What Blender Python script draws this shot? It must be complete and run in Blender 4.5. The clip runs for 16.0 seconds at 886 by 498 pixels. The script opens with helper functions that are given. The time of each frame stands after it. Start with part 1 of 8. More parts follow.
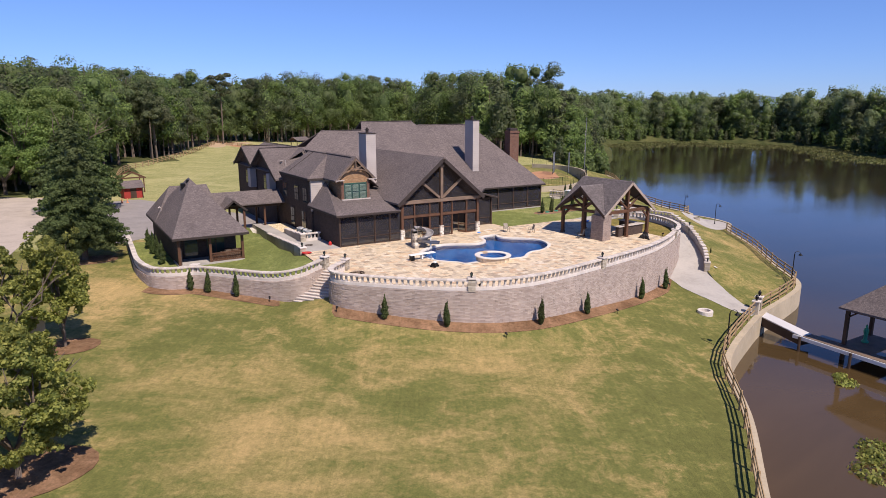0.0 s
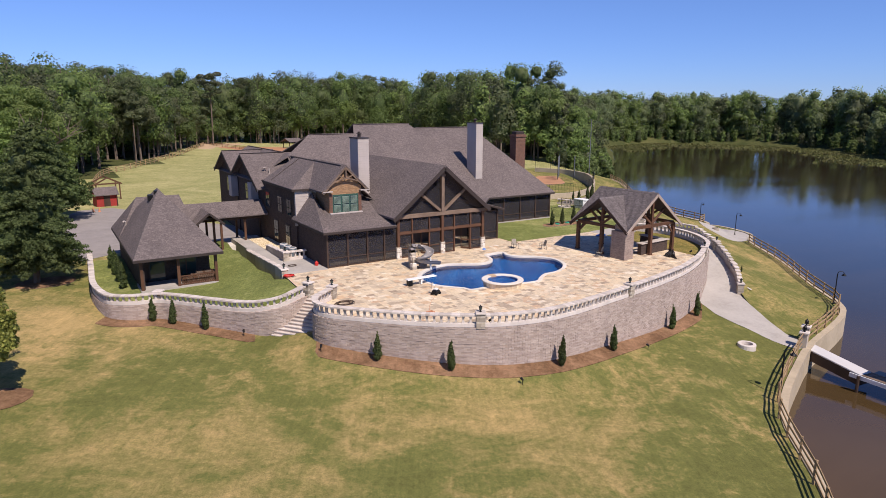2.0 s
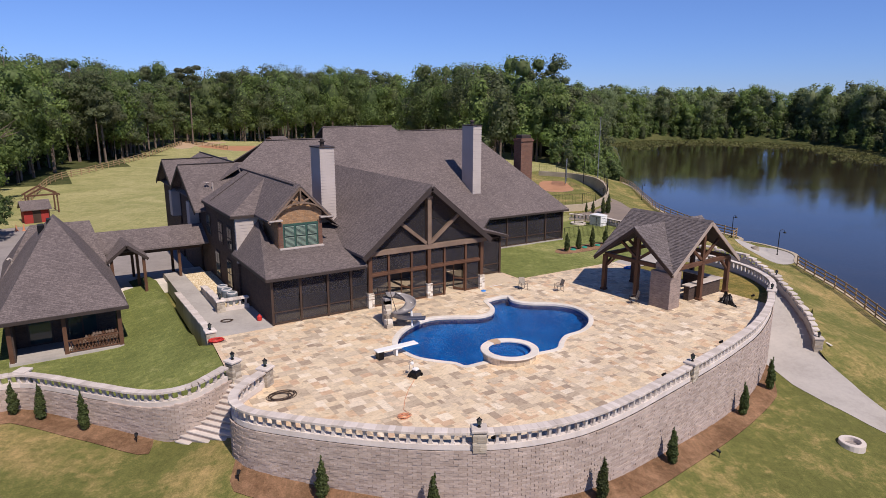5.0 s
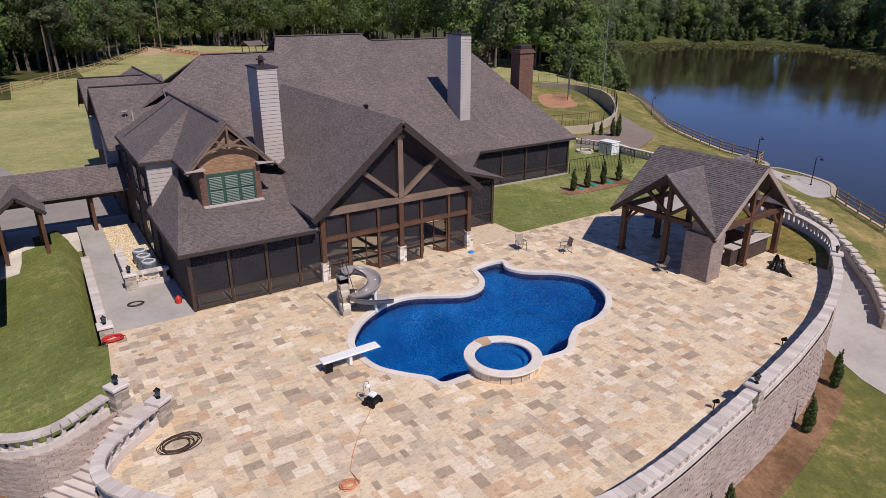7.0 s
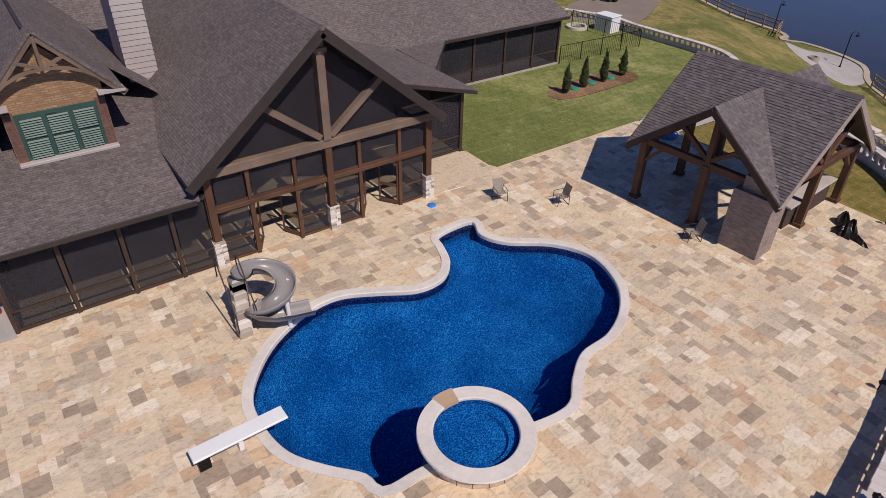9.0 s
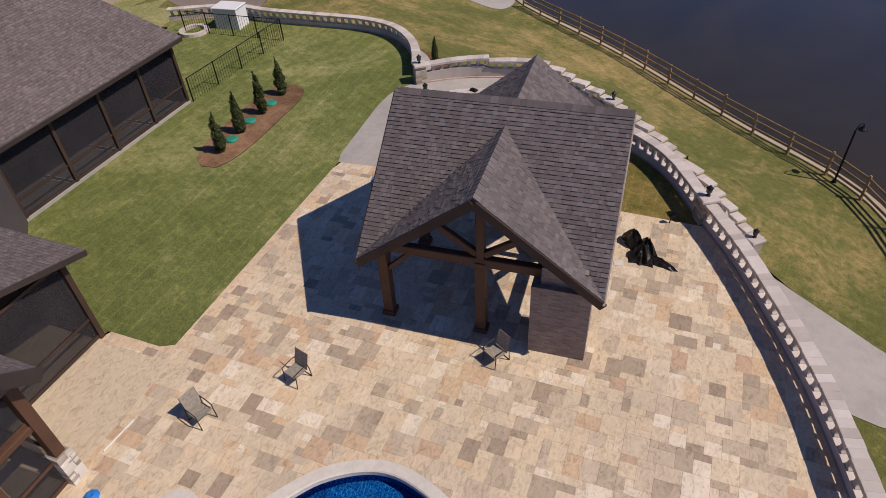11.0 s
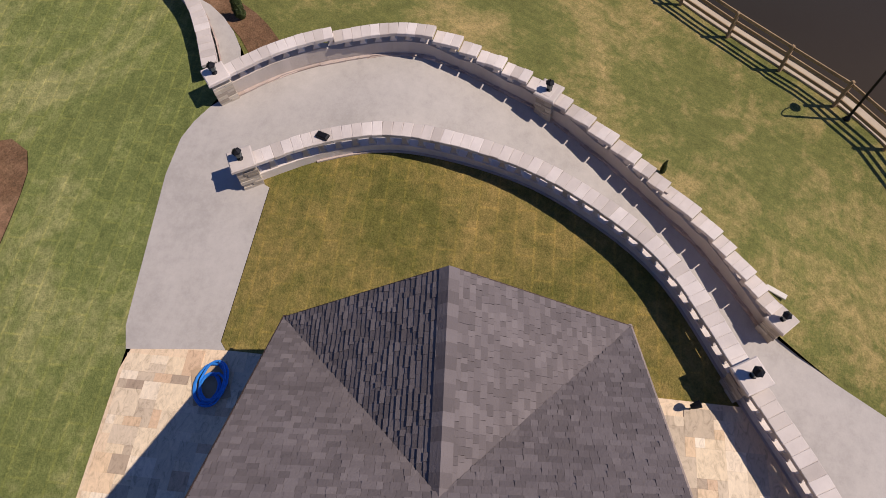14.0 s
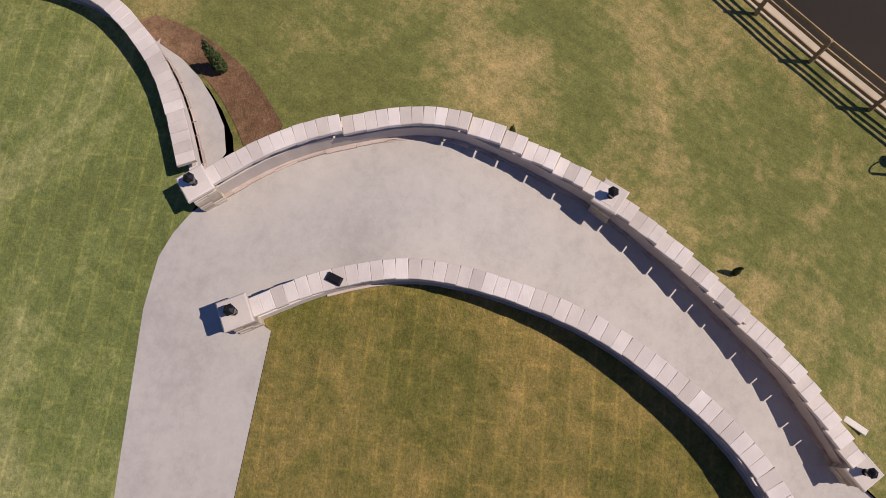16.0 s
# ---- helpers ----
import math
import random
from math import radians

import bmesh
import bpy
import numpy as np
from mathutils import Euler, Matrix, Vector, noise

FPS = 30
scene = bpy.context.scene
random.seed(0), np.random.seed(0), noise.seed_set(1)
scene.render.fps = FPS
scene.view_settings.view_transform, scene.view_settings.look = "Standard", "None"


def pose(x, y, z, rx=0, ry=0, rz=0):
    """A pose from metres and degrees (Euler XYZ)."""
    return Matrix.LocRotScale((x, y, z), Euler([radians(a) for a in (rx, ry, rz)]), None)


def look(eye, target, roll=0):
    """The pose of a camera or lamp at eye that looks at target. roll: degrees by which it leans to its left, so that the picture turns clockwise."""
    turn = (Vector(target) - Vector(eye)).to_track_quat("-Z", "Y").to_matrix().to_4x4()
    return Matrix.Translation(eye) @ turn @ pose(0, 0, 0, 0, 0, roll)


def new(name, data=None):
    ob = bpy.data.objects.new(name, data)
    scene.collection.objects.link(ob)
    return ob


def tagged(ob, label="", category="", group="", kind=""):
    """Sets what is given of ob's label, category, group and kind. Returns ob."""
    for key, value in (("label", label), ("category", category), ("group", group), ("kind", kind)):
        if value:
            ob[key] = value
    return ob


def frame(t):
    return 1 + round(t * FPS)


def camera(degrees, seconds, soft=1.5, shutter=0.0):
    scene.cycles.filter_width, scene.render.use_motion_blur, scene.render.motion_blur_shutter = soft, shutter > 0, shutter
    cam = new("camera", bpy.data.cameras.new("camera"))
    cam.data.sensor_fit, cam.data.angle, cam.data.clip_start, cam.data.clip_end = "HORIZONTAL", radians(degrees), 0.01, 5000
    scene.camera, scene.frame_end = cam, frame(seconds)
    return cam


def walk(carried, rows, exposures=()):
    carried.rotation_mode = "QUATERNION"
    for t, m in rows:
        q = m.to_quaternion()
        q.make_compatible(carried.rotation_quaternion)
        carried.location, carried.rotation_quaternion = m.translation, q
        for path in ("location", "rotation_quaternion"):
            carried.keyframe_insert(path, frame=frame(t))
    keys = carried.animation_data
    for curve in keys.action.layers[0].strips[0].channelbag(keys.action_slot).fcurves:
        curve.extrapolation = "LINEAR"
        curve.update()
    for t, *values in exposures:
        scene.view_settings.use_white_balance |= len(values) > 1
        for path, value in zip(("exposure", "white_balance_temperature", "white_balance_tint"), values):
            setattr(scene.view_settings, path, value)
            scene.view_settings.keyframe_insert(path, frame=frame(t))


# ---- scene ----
cam = camera(69.3, 16.0, soft=0.8)
METRES, EYE, TILT, LEAN, TURN = 78.0, 12.85, -12.5, 0.0, -31.6
ROWS = [
    (0.0, 0.0, 0.0, 0.0, 0.0, 0.0, 0.0),
    (0.5, -0.0019, 0.0203, 0.0054, -0.09, 0.0, -0.02),
    (1.0, -0.0035, 0.0422, 0.011, -0.19, 0.02, -0.02),
    (1.5, -0.0052, 0.0662, 0.0164, -0.33, 0.02, -0.02),
    (2.0, -0.0059, 0.0918, 0.0223, -0.35, 0.01, -0.04),
    (2.5, -0.0059, 0.1192, 0.0286, -0.36, -0.01, -0.04),
    (3.0, -0.0053, 0.1472, 0.0359, -0.41, -0.04, -0.02),
    (3.5, -0.0037, 0.1765, 0.0434, -0.5, -0.07, 0.02),
    (4.0, -0.0015, 0.206, 0.0515, -0.52, -0.1, 0.03),
    (6.5, 0.0162, 0.3596, 0.0878, -0.8, -5.25, 0.24),
    (7.0, 0.0192, 0.3921, 0.0969, -1.03, -8.73, 0.26),
    (7.5, 0.0223, 0.4251, 0.1038, -1.08, -10.13, 0.27),
    (8.0, 0.0258, 0.4591, 0.1125, -1.07, -16.6, 0.32),
    (10.5, 0.06, 0.6441, 0.156, -20.02, -27.62, 5.6),
    (11.0, 0.0799, 0.678, 0.1643, -36.31, -30.7, 10.26),
    (11.5, 0.1032, 0.709, 0.1722, -44.26, -33.47, 12.0),
    (12.0, 0.1309, 0.7362, 0.1785, -46.41, -39.24, 12.44),
    (12.5, 0.1618, 0.7623, 0.1854, -48.2, -47.84, 12.68),
    (13.0, 0.189, 0.7857, 0.1923, -49.82, -53.57, 12.85),
    (13.5, 0.207, 0.8028, 0.1959, -50.67, -55.24, 12.83),
    (14.0, 0.2204, 0.8168, 0.1975, -50.91, -56.59, 12.75),
    (14.5, 0.2314, 0.8295, 0.1983, -50.94, -57.46, 12.61),
    (15.0, 0.2448, 0.8442, 0.1995, -50.97, -58.48, 12.46),
    (15.5, 0.2621, 0.8617, 0.2023, -51.01, -63.13, 12.29),
    (16.0, 0.2825, 0.8819, 0.2057, -51.08, -67.91, 12.01),
]
walk(cam, [(t, pose(0, 0, EYE, TILT, LEAN, TURN) @ pose(METRES * x, METRES * y, METRES * z, 90 + pitch, roll, yaw)) for t, x, y, z, yaw, pitch, roll in ROWS],
     [(0.0, 0.27, 6420, 10), (4.0, 0.08, 6400, 10), (6.5, -0.06, 6200, 10), (7.5, -0.18, 6180, 10), (10.5, -0.36, 6450, 10), (11.5, -0.30, 6500, 10), (12.2, -0.14, 6500, 10), (13.5, -0.02, 6500, 10), (16.0, -0.02, 6480, 10)])

# ---- light ----
SUN_ELEV, SUN_AZ = 52.0, -87.5
world = bpy.data.worlds.new("sky_world")
scene.world = world
world.use_nodes = True
wn, wl = world.node_tree.nodes, world.node_tree.links
sky = wn.new("ShaderNodeTexSky")
sky.sky_type = "NISHITA"
sky.sun_disc = False
sky.sun_elevation = radians(SUN_ELEV)
sky.sun_rotation = radians(90 - SUN_AZ)
sky.altitude, sky.air_density, sky.dust_density, sky.ozone_density = 900, 1.0, 0.0, 5.0
tint = wn.new("ShaderNodeMix")
tint.data_type, tint.blend_type = "RGBA", "MULTIPLY"
tint.inputs[0].default_value = 1.0
up = wn.new("ShaderNodeSeparateXYZ")
wl.new(wn.new("ShaderNodeTexCoord").outputs["Generated"], up.inputs[0])
grade = wn.new("ShaderNodeValToRGB")
grade.color_ramp.elements[0].position, grade.color_ramp.elements[0].color = 0.0, (0.45, 0.58, 1.04, 1)
grade.color_ramp.elements[1].position, grade.color_ramp.elements[1].color = 0.65, (0.56, 0.60, 0.84, 1)
mid = grade.color_ramp.elements.new(0.2)
mid.color = (0.68, 0.74, 1.05, 1)
wl.new(up.outputs[2], grade.inputs[0])
wl.new(grade.outputs[0], tint.inputs[7])
wl.new(sky.outputs[0], tint.inputs[6])
wl.new(tint.outputs[2], wn["Background"].inputs[0])
wn["Background"].inputs[1].default_value = 0.105
sun = new("sun", bpy.data.lights.new("sun", "SUN"))
sun.data.energy, sun.data.angle, sun.data.color = 4.75, radians(0.5), (1.0, 0.868, 0.768)
_e, _a = radians(SUN_ELEV), radians(SUN_AZ)
sun.matrix_world = look((100 * math.cos(_e) * math.cos(_a), 100 * math.cos(_e) * math.sin(_a), 100 * math.sin(_e)), (0, 0, 0))
scene.view_settings.exposure = 0.0

# ---- materials ----


class Net:
    """A small helper to wire one node material."""

    def __init__(self, name, rough=0.8, metal=0.0, spec=0.3):
        self.m = bpy.data.materials.new(name)
        self.m.use_nodes = True
        self.t = self.m.node_tree
        self.b = self.t.nodes["Principled BSDF"]
        self.b.inputs["Roughness"].default_value = rough
        self.b.inputs["Metallic"].default_value = metal
        self.b.inputs["Specular IOR Level"].default_value = spec
        self.co = None

    def add(self, kind, operation="", blend_type=""):
        n = self.t.nodes.new("ShaderNode" + kind)
        if operation:
            n.operation = operation
        if blend_type:
            n.data_type, n.blend_type = "RGBA", blend_type
        return n

    def put(self, sock, v):
        if isinstance(v, bpy.types.NodeSocket):
            self.t.links.new(v, sock)
        else:
            sock.default_value = v

    def coords(self, kind="Object"):
        if kind == "World":
            return self.add("NewGeometry").outputs["Position"]
        return self.add("TexCoord").outputs[kind]

    def scaled(self, v, s):
        n = self.add("VectorMath", operation="MULTIPLY")
        self.put(n.inputs[0], v)
        n.inputs[1].default_value = s
        return n.outputs[0]

    def noise(self, v, scale, detail=3, rough=0.55, dist=0.0):
        n = self.add("TexNoise")
        self.put(n.inputs["Vector"], v)
        n.inputs["Scale"].default_value, n.inputs["Detail"].default_value = scale, detail
        n.inputs["Roughness"].default_value, n.inputs["Distortion"].default_value = rough, dist
        return n.outputs["Fac"]

    def voronoi(self, v, scale, out="Color"):
        n = self.add("TexVoronoi")
        self.put(n.inputs["Vector"], v)
        n.inputs["Scale"].default_value = scale
        return n.outputs[out]

    def ramp(self, f, *stops):
        n = self.add("ValToRGB")
        e = n.color_ramp.elements
        while len(e) < len(stops):
            e.new(0.5)
        for k, (p, c) in zip(e, stops):
            k.position, k.color = p, (*c, 1) if len(c) == 3 else c
        self.put(n.inputs[0], f)
        return n.outputs[0]

    def mix(self, f, a, b, mode="MIX"):
        n = self.add("Mix", blend_type=mode)
        self.put(n.inputs[0], f)
        self.put(n.inputs[6], (*a, 1) if isinstance(a, tuple) and len(a) == 3 else a)
        self.put(n.inputs[7], (*b, 1) if isinstance(b, tuple) and len(b) == 3 else b)
        return n.outputs[2]

    def math(self, op, a, b=0.0):
        n = self.add("Math", operation=op)
        self.put(n.inputs[0], a)
        self.put(n.inputs[1], b)
        return n.outputs[0]

    def rand(self):
        """A number of its own for every piece, joined or not."""
        a = self.add("NewGeometry").outputs["Random Per Island"]
        b = self.add("ObjectInfo").outputs["Random"]
        return self.math("FRACT", self.math("ADD", a, b))

    def color(self, c):
        self.put(self.b.inputs["Base Color"], (*c, 1) if isinstance(c, tuple) and len(c) == 3 else c)
        return self

    def rough(self, v):
        self.put(self.b.inputs["Roughness"], v)
        return self

    def bump(self, h, strength=0.4, dist=0.02):
        n = self.add("Bump")
        n.inputs["Strength"].default_value, n.inputs["Distance"].default_value = strength, dist
        self.put(n.inputs["Height"], h)
        self.t.links.new(n.outputs[0], self.b.inputs["Normal"])
        return self


def sc(c, k):
    return tuple(min(1.0, v * k) for v in c)


def plain_mat(name, c, rough=0.7, metal=0.0, scale=6.0, var=0.25, bump=0.15, spec=0.3):
    """Paint, metal, wood, plastic: two scales of variation and a fine relief."""
    n = Net(name, rough, metal, spec)
    v = n.coords("Object")
    big, fine = n.noise(v, scale * 0.2, 2), n.noise(v, scale * 4, 4)
    f = n.math("ADD", n.math("MULTIPLY", big, 0.6), n.math("MULTIPLY", fine, 0.4))
    n.color(n.ramp(f, (0.3, sc(c, 1 - var)), (0.7, sc(c, 1 + var))))
    if bump:
        n.bump(fine, bump, 0.01)
    return n.m


def lawn_mat(name, green, dry, dryness, sod=False, spots=()):
    """Mown turf: broad dry patches, crossing mower passes, tufts and blades."""
    n = Net(name, 0.95, 0, 0.1)
    v = n.coords("World")
    turn = n.add("VectorRotate")
    turn.rotation_type = "Z_AXIS"
    n.put(turn.inputs["Vector"], v)
    turn.inputs["Angle"].default_value = radians(31)
    w = turn.outputs[0]
    patch = n.noise(v, 0.11, 5, 0.62, 1.3)
    band = n.noise(n.scaled(w, (0.6, 1.2, 1)), 0.42, 6, 0.72, 1.2)
    clump = n.noise(w, 1.1, 6, 0.75, 0.5)
    tuft = n.noise(v, 3.2, 6, 0.8)
    blade = n.noise(v, 17.0, 5, 0.8)
    mow = n.noise(n.scaled(w, (4.2, 0.30, 1)), 1.0, 4, 0.7)
    tone = n.math("ADD", n.math("MULTIPLY", patch, 0.40), n.math("ADD", n.math("MULTIPLY", band, 0.22), n.math("ADD", n.math("MULTIPLY", clump, 0.25), n.math("MULTIPLY", tuft, 0.13))))
    for x, y, r, k in spots:
        far = n.add("VectorMath", operation="DISTANCE")
        n.put(far.inputs[0], n.scaled(v, (1, 1, 0)))
        far.inputs[1].default_value = (x, y, 0)
        ragged = n.math("ADD", far.outputs["Value"], n.math("MULTIPLY", n.math("SUBTRACT", clump, 0.5), r * 3.0))
        near = n.ramp(n.math("DIVIDE", ragged, r * 1.2), (0.1, (1, 1, 1)), (1.0, (0, 0, 0)))
        tone = n.math("ADD", tone, n.math("MULTIPLY", near, k))
    mid = tuple(0.58 * a + 0.42 * b for a, b in zip(green, dry))
    lush = tuple(a * 0.84 for a in green)
    c = n.ramp(tone, (dryness - 0.12, lush), (dryness - 0.05, green), (dryness + 0.01, mid), (dryness + 0.085, dry))
    c = n.mix(0.6, c, n.ramp(tuft, (0.28, (0.62, 0.66, 0.6)), (0.5, (0.98, 0.98, 0.95)), (0.72, (1.3, 1.26, 1.2))), "MULTIPLY")
    c = n.mix(0.55, c, n.ramp(mow, (0.3, (0.76, 0.80, 0.72)), (0.5, (0.99, 0.99, 0.97)), (0.7, (1.22, 1.18, 1.12))), "MULTIPLY")
    c = n.mix(0.9, c, n.ramp(blade, (0.3, (0.55, 0.58, 0.5)), (0.5, (0.98, 0.98, 0.95)), (0.7, (1.38, 1.34, 1.25))), "MULTIPLY")
    if sod:
        br = n.add("TexBrick")
        n.put(br.inputs["Vector"], v)
        br.inputs["Scale"].default_value, br.inputs["Brick Width"].default_value, br.inputs["Row Height"].default_value = 1.0, 1.25, 0.48
        br.inputs["Mortar Size"].default_value, br.inputs["Mortar Smooth"].default_value = 0.05, 1.0
        br.inputs["Color1"].default_value, br.inputs["Color2"].default_value, br.inputs["Mortar"].default_value = (0.90, 0.91, 0.88, 1), (1.06, 1.05, 1.02, 1), (1.38, 1.29, 1.10, 1)
        c = n.mix(n.math("MULTIPLY", band, 1.3), c, br.outputs["Color"], "MULTIPLY")
    return n.color(c).bump(n.math("ADD", blade, tuft), 0.8, 0.06).m


def tile_mat(name):
    n = Net(name, 0.6, 0, 0.35)
    v = n.coords("World")
    r = n.rand()
    base = n.ramp(r, (0.0, (0.36, 0.285, 0.215)), (0.10, (0.47, 0.39, 0.295)), (0.26, (0.60, 0.51, 0.39)), (0.45, (0.71, 0.60, 0.44)), (0.62, (0.68, 0.56, 0.395)), (0.76, (0.80, 0.72, 0.59)), (0.90, (0.66, 0.50, 0.33)), (1.0, (0.56, 0.40, 0.28)))
    base = n.mix(0.04, base, (0.64, 0.55, 0.445))
    vein = n.noise(n.scaled(v, (1.0, 1.7, 1.0)), 3.6, 6, 0.72, 1.4)
    c = n.mix(0.75, base, n.ramp(vein, (0.34, (0.58, 0.54, 0.48)), (0.48, (0.95, 0.925, 0.88)), (0.68, (1.18, 1.14, 1.07))), "MULTIPLY")
    big = n.noise(v, 0.22, 3)
    c = n.mix(0.4, c, n.ramp(big, (0.35, (0.84, 0.80, 0.78)), (0.65, (1.12, 1.08, 1.0))), "MULTIPLY")
    return n.color(c).bump(n.noise(v, 30, 4, 0.7), 0.12, 0.01).m


def block_mat(name, lo, mid, hi):
    n = Net(name, 0.9, 0, 0.2)
    v = n.coords("World")
    r = n.rand()
    c = n.ramp(r, (0.0, lo), (0.5, mid), (1.0, hi))
    st = n.noise(n.scaled(v, (1, 1, 0.35)), 1.3, 4, 0.6)
    c = n.mix(0.5, c, n.ramp(st, (0.3, (0.75, 0.72, 0.70)), (0.7, (1.15, 1.12, 1.08))), "MULTIPLY")
    g = n.noise(v, 22, 5, 0.7)
    return n.color(c).bump(g, 0.6, 0.02).m


def shingle_sheet_mat(name, run, steep=1.9):
    """Asphalt shingles of a far roof: courses along the height, tabs along the run ('x' or 'y')."""
    n = Net(name, 0.92, 0, 0.2)
    v = n.coords("World")
    sep = n.add("SeparateXYZ")
    n.put(sep.inputs[0], v)
    along = sep.outputs[1 if run == "y" else 0]
    com = n.add("CombineXYZ")
    n.put(com.inputs[0], along)
    n.put(com.inputs[1], sep.outputs[1] if run == "plan" else n.math("MULTIPLY", sep.outputs[2], steep))
    br = n.add("TexBrick")
    n.put(br.inputs["Vector"], com.outputs[0])
    br.inputs["Scale"].default_value = 1.0
    br.offset, br.offset_frequency, br.squash, br.squash_frequency = 0.37, 2, 0.7, 3
    br.inputs["Brick Width"].default_value, br.inputs["Row Height"].default_value = 0.23, 0.125
    br.inputs["Mortar Size"].default_value, br.inputs["Mortar Smooth"].default_value = 0.003, 0.6
    br.inputs["Color1"].default_value, br.inputs["Color2"].default_value = (0.124, 0.104, 0.101, 1), (0.173, 0.146, 0.141, 1)
    br.inputs["Mortar"].default_value = (0.110, 0.093, 0.090, 1)
    up = n.add("SeparateXYZ")
    n.put(up.inputs[0], com.outputs[0])
    # Shade at the foot of each course is darkened into the colour.
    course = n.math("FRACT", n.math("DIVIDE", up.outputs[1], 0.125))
    lap_shade = n.ramp(course, (0.0, (0.52, 0.51, 0.51)), (0.22, (0.98, 0.98, 0.98)), (1.0, (1.08, 1.07, 1.06)))
    big = n.noise(v, 0.35, 4, 0.6)
    c = n.mix(0.55, br.outputs["Color"], n.ramp(big, (0.3, (0.78, 0.77, 0.77)), (0.7, (1.18, 1.15, 1.12))), "MULTIPLY")
    g = n.noise(v, 9, 5, 0.85)
    c = n.mix(0.85, c, n.ramp(g, (0.32, (0.5, 0.5, 0.5)), (0.5, (0.97, 0.97, 0.97)), (0.68, (1.55, 1.52, 1.5))), "MULTIPLY")
    c = n.mix(0.85, c, lap_shade, "MULTIPLY")
    h = n.math("ADD", n.math("MULTIPLY", course, -0.8), n.math("MULTIPLY", g, 0.5))
    return n.color(c).bump(h, 0.4, 0.02).m


def brick_mat(name, c1, c2, mortar, bw=0.22, bh=0.075):
    """Brickwork of a house wall seen from far."""
    n = Net(name, 0.9, 0, 0.2)
    v = n.coords("World")
    sep = n.add("SeparateXYZ")
    n.put(sep.inputs[0], v)
    com = n.add("CombineXYZ")
    n.put(com.inputs[0], n.math("ADD", sep.outputs[0], sep.outputs[1]))
    n.put(com.inputs[1], sep.outputs[2])
    br = n.add("TexBrick")
    n.put(br.inputs["Vector"], com.outputs[0])
    br.inputs["Scale"].default_value = 1.0
    br.inputs["Brick Width"].default_value, br.inputs["Row Height"].default_value = bw, bh
    br.inputs["Mortar Size"].default_value = 0.008
    br.inputs["Color1"].default_value, br.inputs["Color2"].default_value, br.inputs["Mortar"].default_value = (*c1, 1), (*c2, 1), (*mortar, 1)
    g = n.noise(v, 2.0, 5, 0.7)
    c = n.mix(0.6, br.outputs["Color"], n.ramp(g, (0.3, (0.7, 0.7, 0.7)), (0.7, (1.25, 1.2, 1.15))), "MULTIPLY")
    return n.color(c).bump(n.math("MULTIPLY", br.outputs["Fac"], -1.0), 0.5, 0.01).m


def leaf_mat(name, dark, light, thin=0.34):
    """Foliage: each spray has its own tone, with light coming through."""
    n = Net(name, 0.65, 0, 0.25)
    r = n.rand()
    v = n.coords("World")
    big = n.ramp(n.noise(v, 0.085, 2, 0.5), (0.36, (0, 0, 0)), (0.64, (1, 1, 1)))
    f = n.math("ADD", n.math("MULTIPLY", r, 0.55), n.math("MULTIPLY", n.noise(v, 0.3, 2), 0.45))
    half = tuple(0.5 * (a + b) for a, b in zip(dark, light))
    fresh = n.ramp(f, (0.2, dark), (0.55, half), (0.85, light))
    olive = [(c[0] * 0.95 + 0.004, c[1] * 0.86, c[2] * 1.0) for c in (dark, half, light)]
    old = n.ramp(f, (0.2, sc(olive[0], 0.88)), (0.55, sc(olive[1], 0.88)), (0.85, sc(olive[2], 0.88)))
    n.color(n.mix(big, old, fresh))
    tr = n.add("BsdfTranslucent")
    n.put(tr.inputs[0], (*sc(light, 1.3), 1))
    mx = n.add("MixShader")
    mx.inputs[0].default_value = thin
    out = n.t.nodes["Material Output"]
    n.t.links.new(n.b.outputs[0], mx.inputs[1])
    n.t.links.new(tr.outputs[0], mx.inputs[2])
    n.t.links.new(mx.outputs[0], out.inputs[0])
    return n.m


def concrete_mat(name, c):
    n = Net(name, 0.9, 0, 0.25)
    v = n.coords("World")
    a, b, g = n.noise(v, 0.5, 4, 0.65), n.noise(v, 3.5, 5, 0.8), n.noise(v, 22, 4, 0.8)
    f = n.math("ADD", n.math("MULTIPLY", a, 0.5), n.math("ADD", n.math("MULTIPLY", b, 0.35), n.math("MULTIPLY", g, 0.15)))
    n.color(n.ramp(f, (0.32, sc(c, 0.76)), (0.5, c), (0.68, sc(c, 1.18))))
    return n.bump(g, 0.3, 0.01).m


def gravel_mat(name):
    """Tan and cream pebbles a few centimetres across."""
    n = Net(name, 0.9, 0, 0.2)
    v = n.coords("World")
    sep = n.add("SeparateColor")
    n.put(sep.inputs[0], n.voronoi(v, 16.0))
    c = n.ramp(sep.outputs[0], (0.0, (0.40, 0.27, 0.13)), (0.35, (0.66, 0.52, 0.31)), (0.7, (0.78, 0.67, 0.46)), (1.0, (0.88, 0.82, 0.66)))
    c = n.mix(0.5, c, n.ramp(n.noise(v, 1.4, 4, 0.7), (0.3, (0.78, 0.74, 0.68)), (0.7, (1.15, 1.13, 1.1))), "MULTIPLY")
    return n.color(c).bump(n.voronoi(v, 16.0, "Distance"), -0.8, 0.03).m


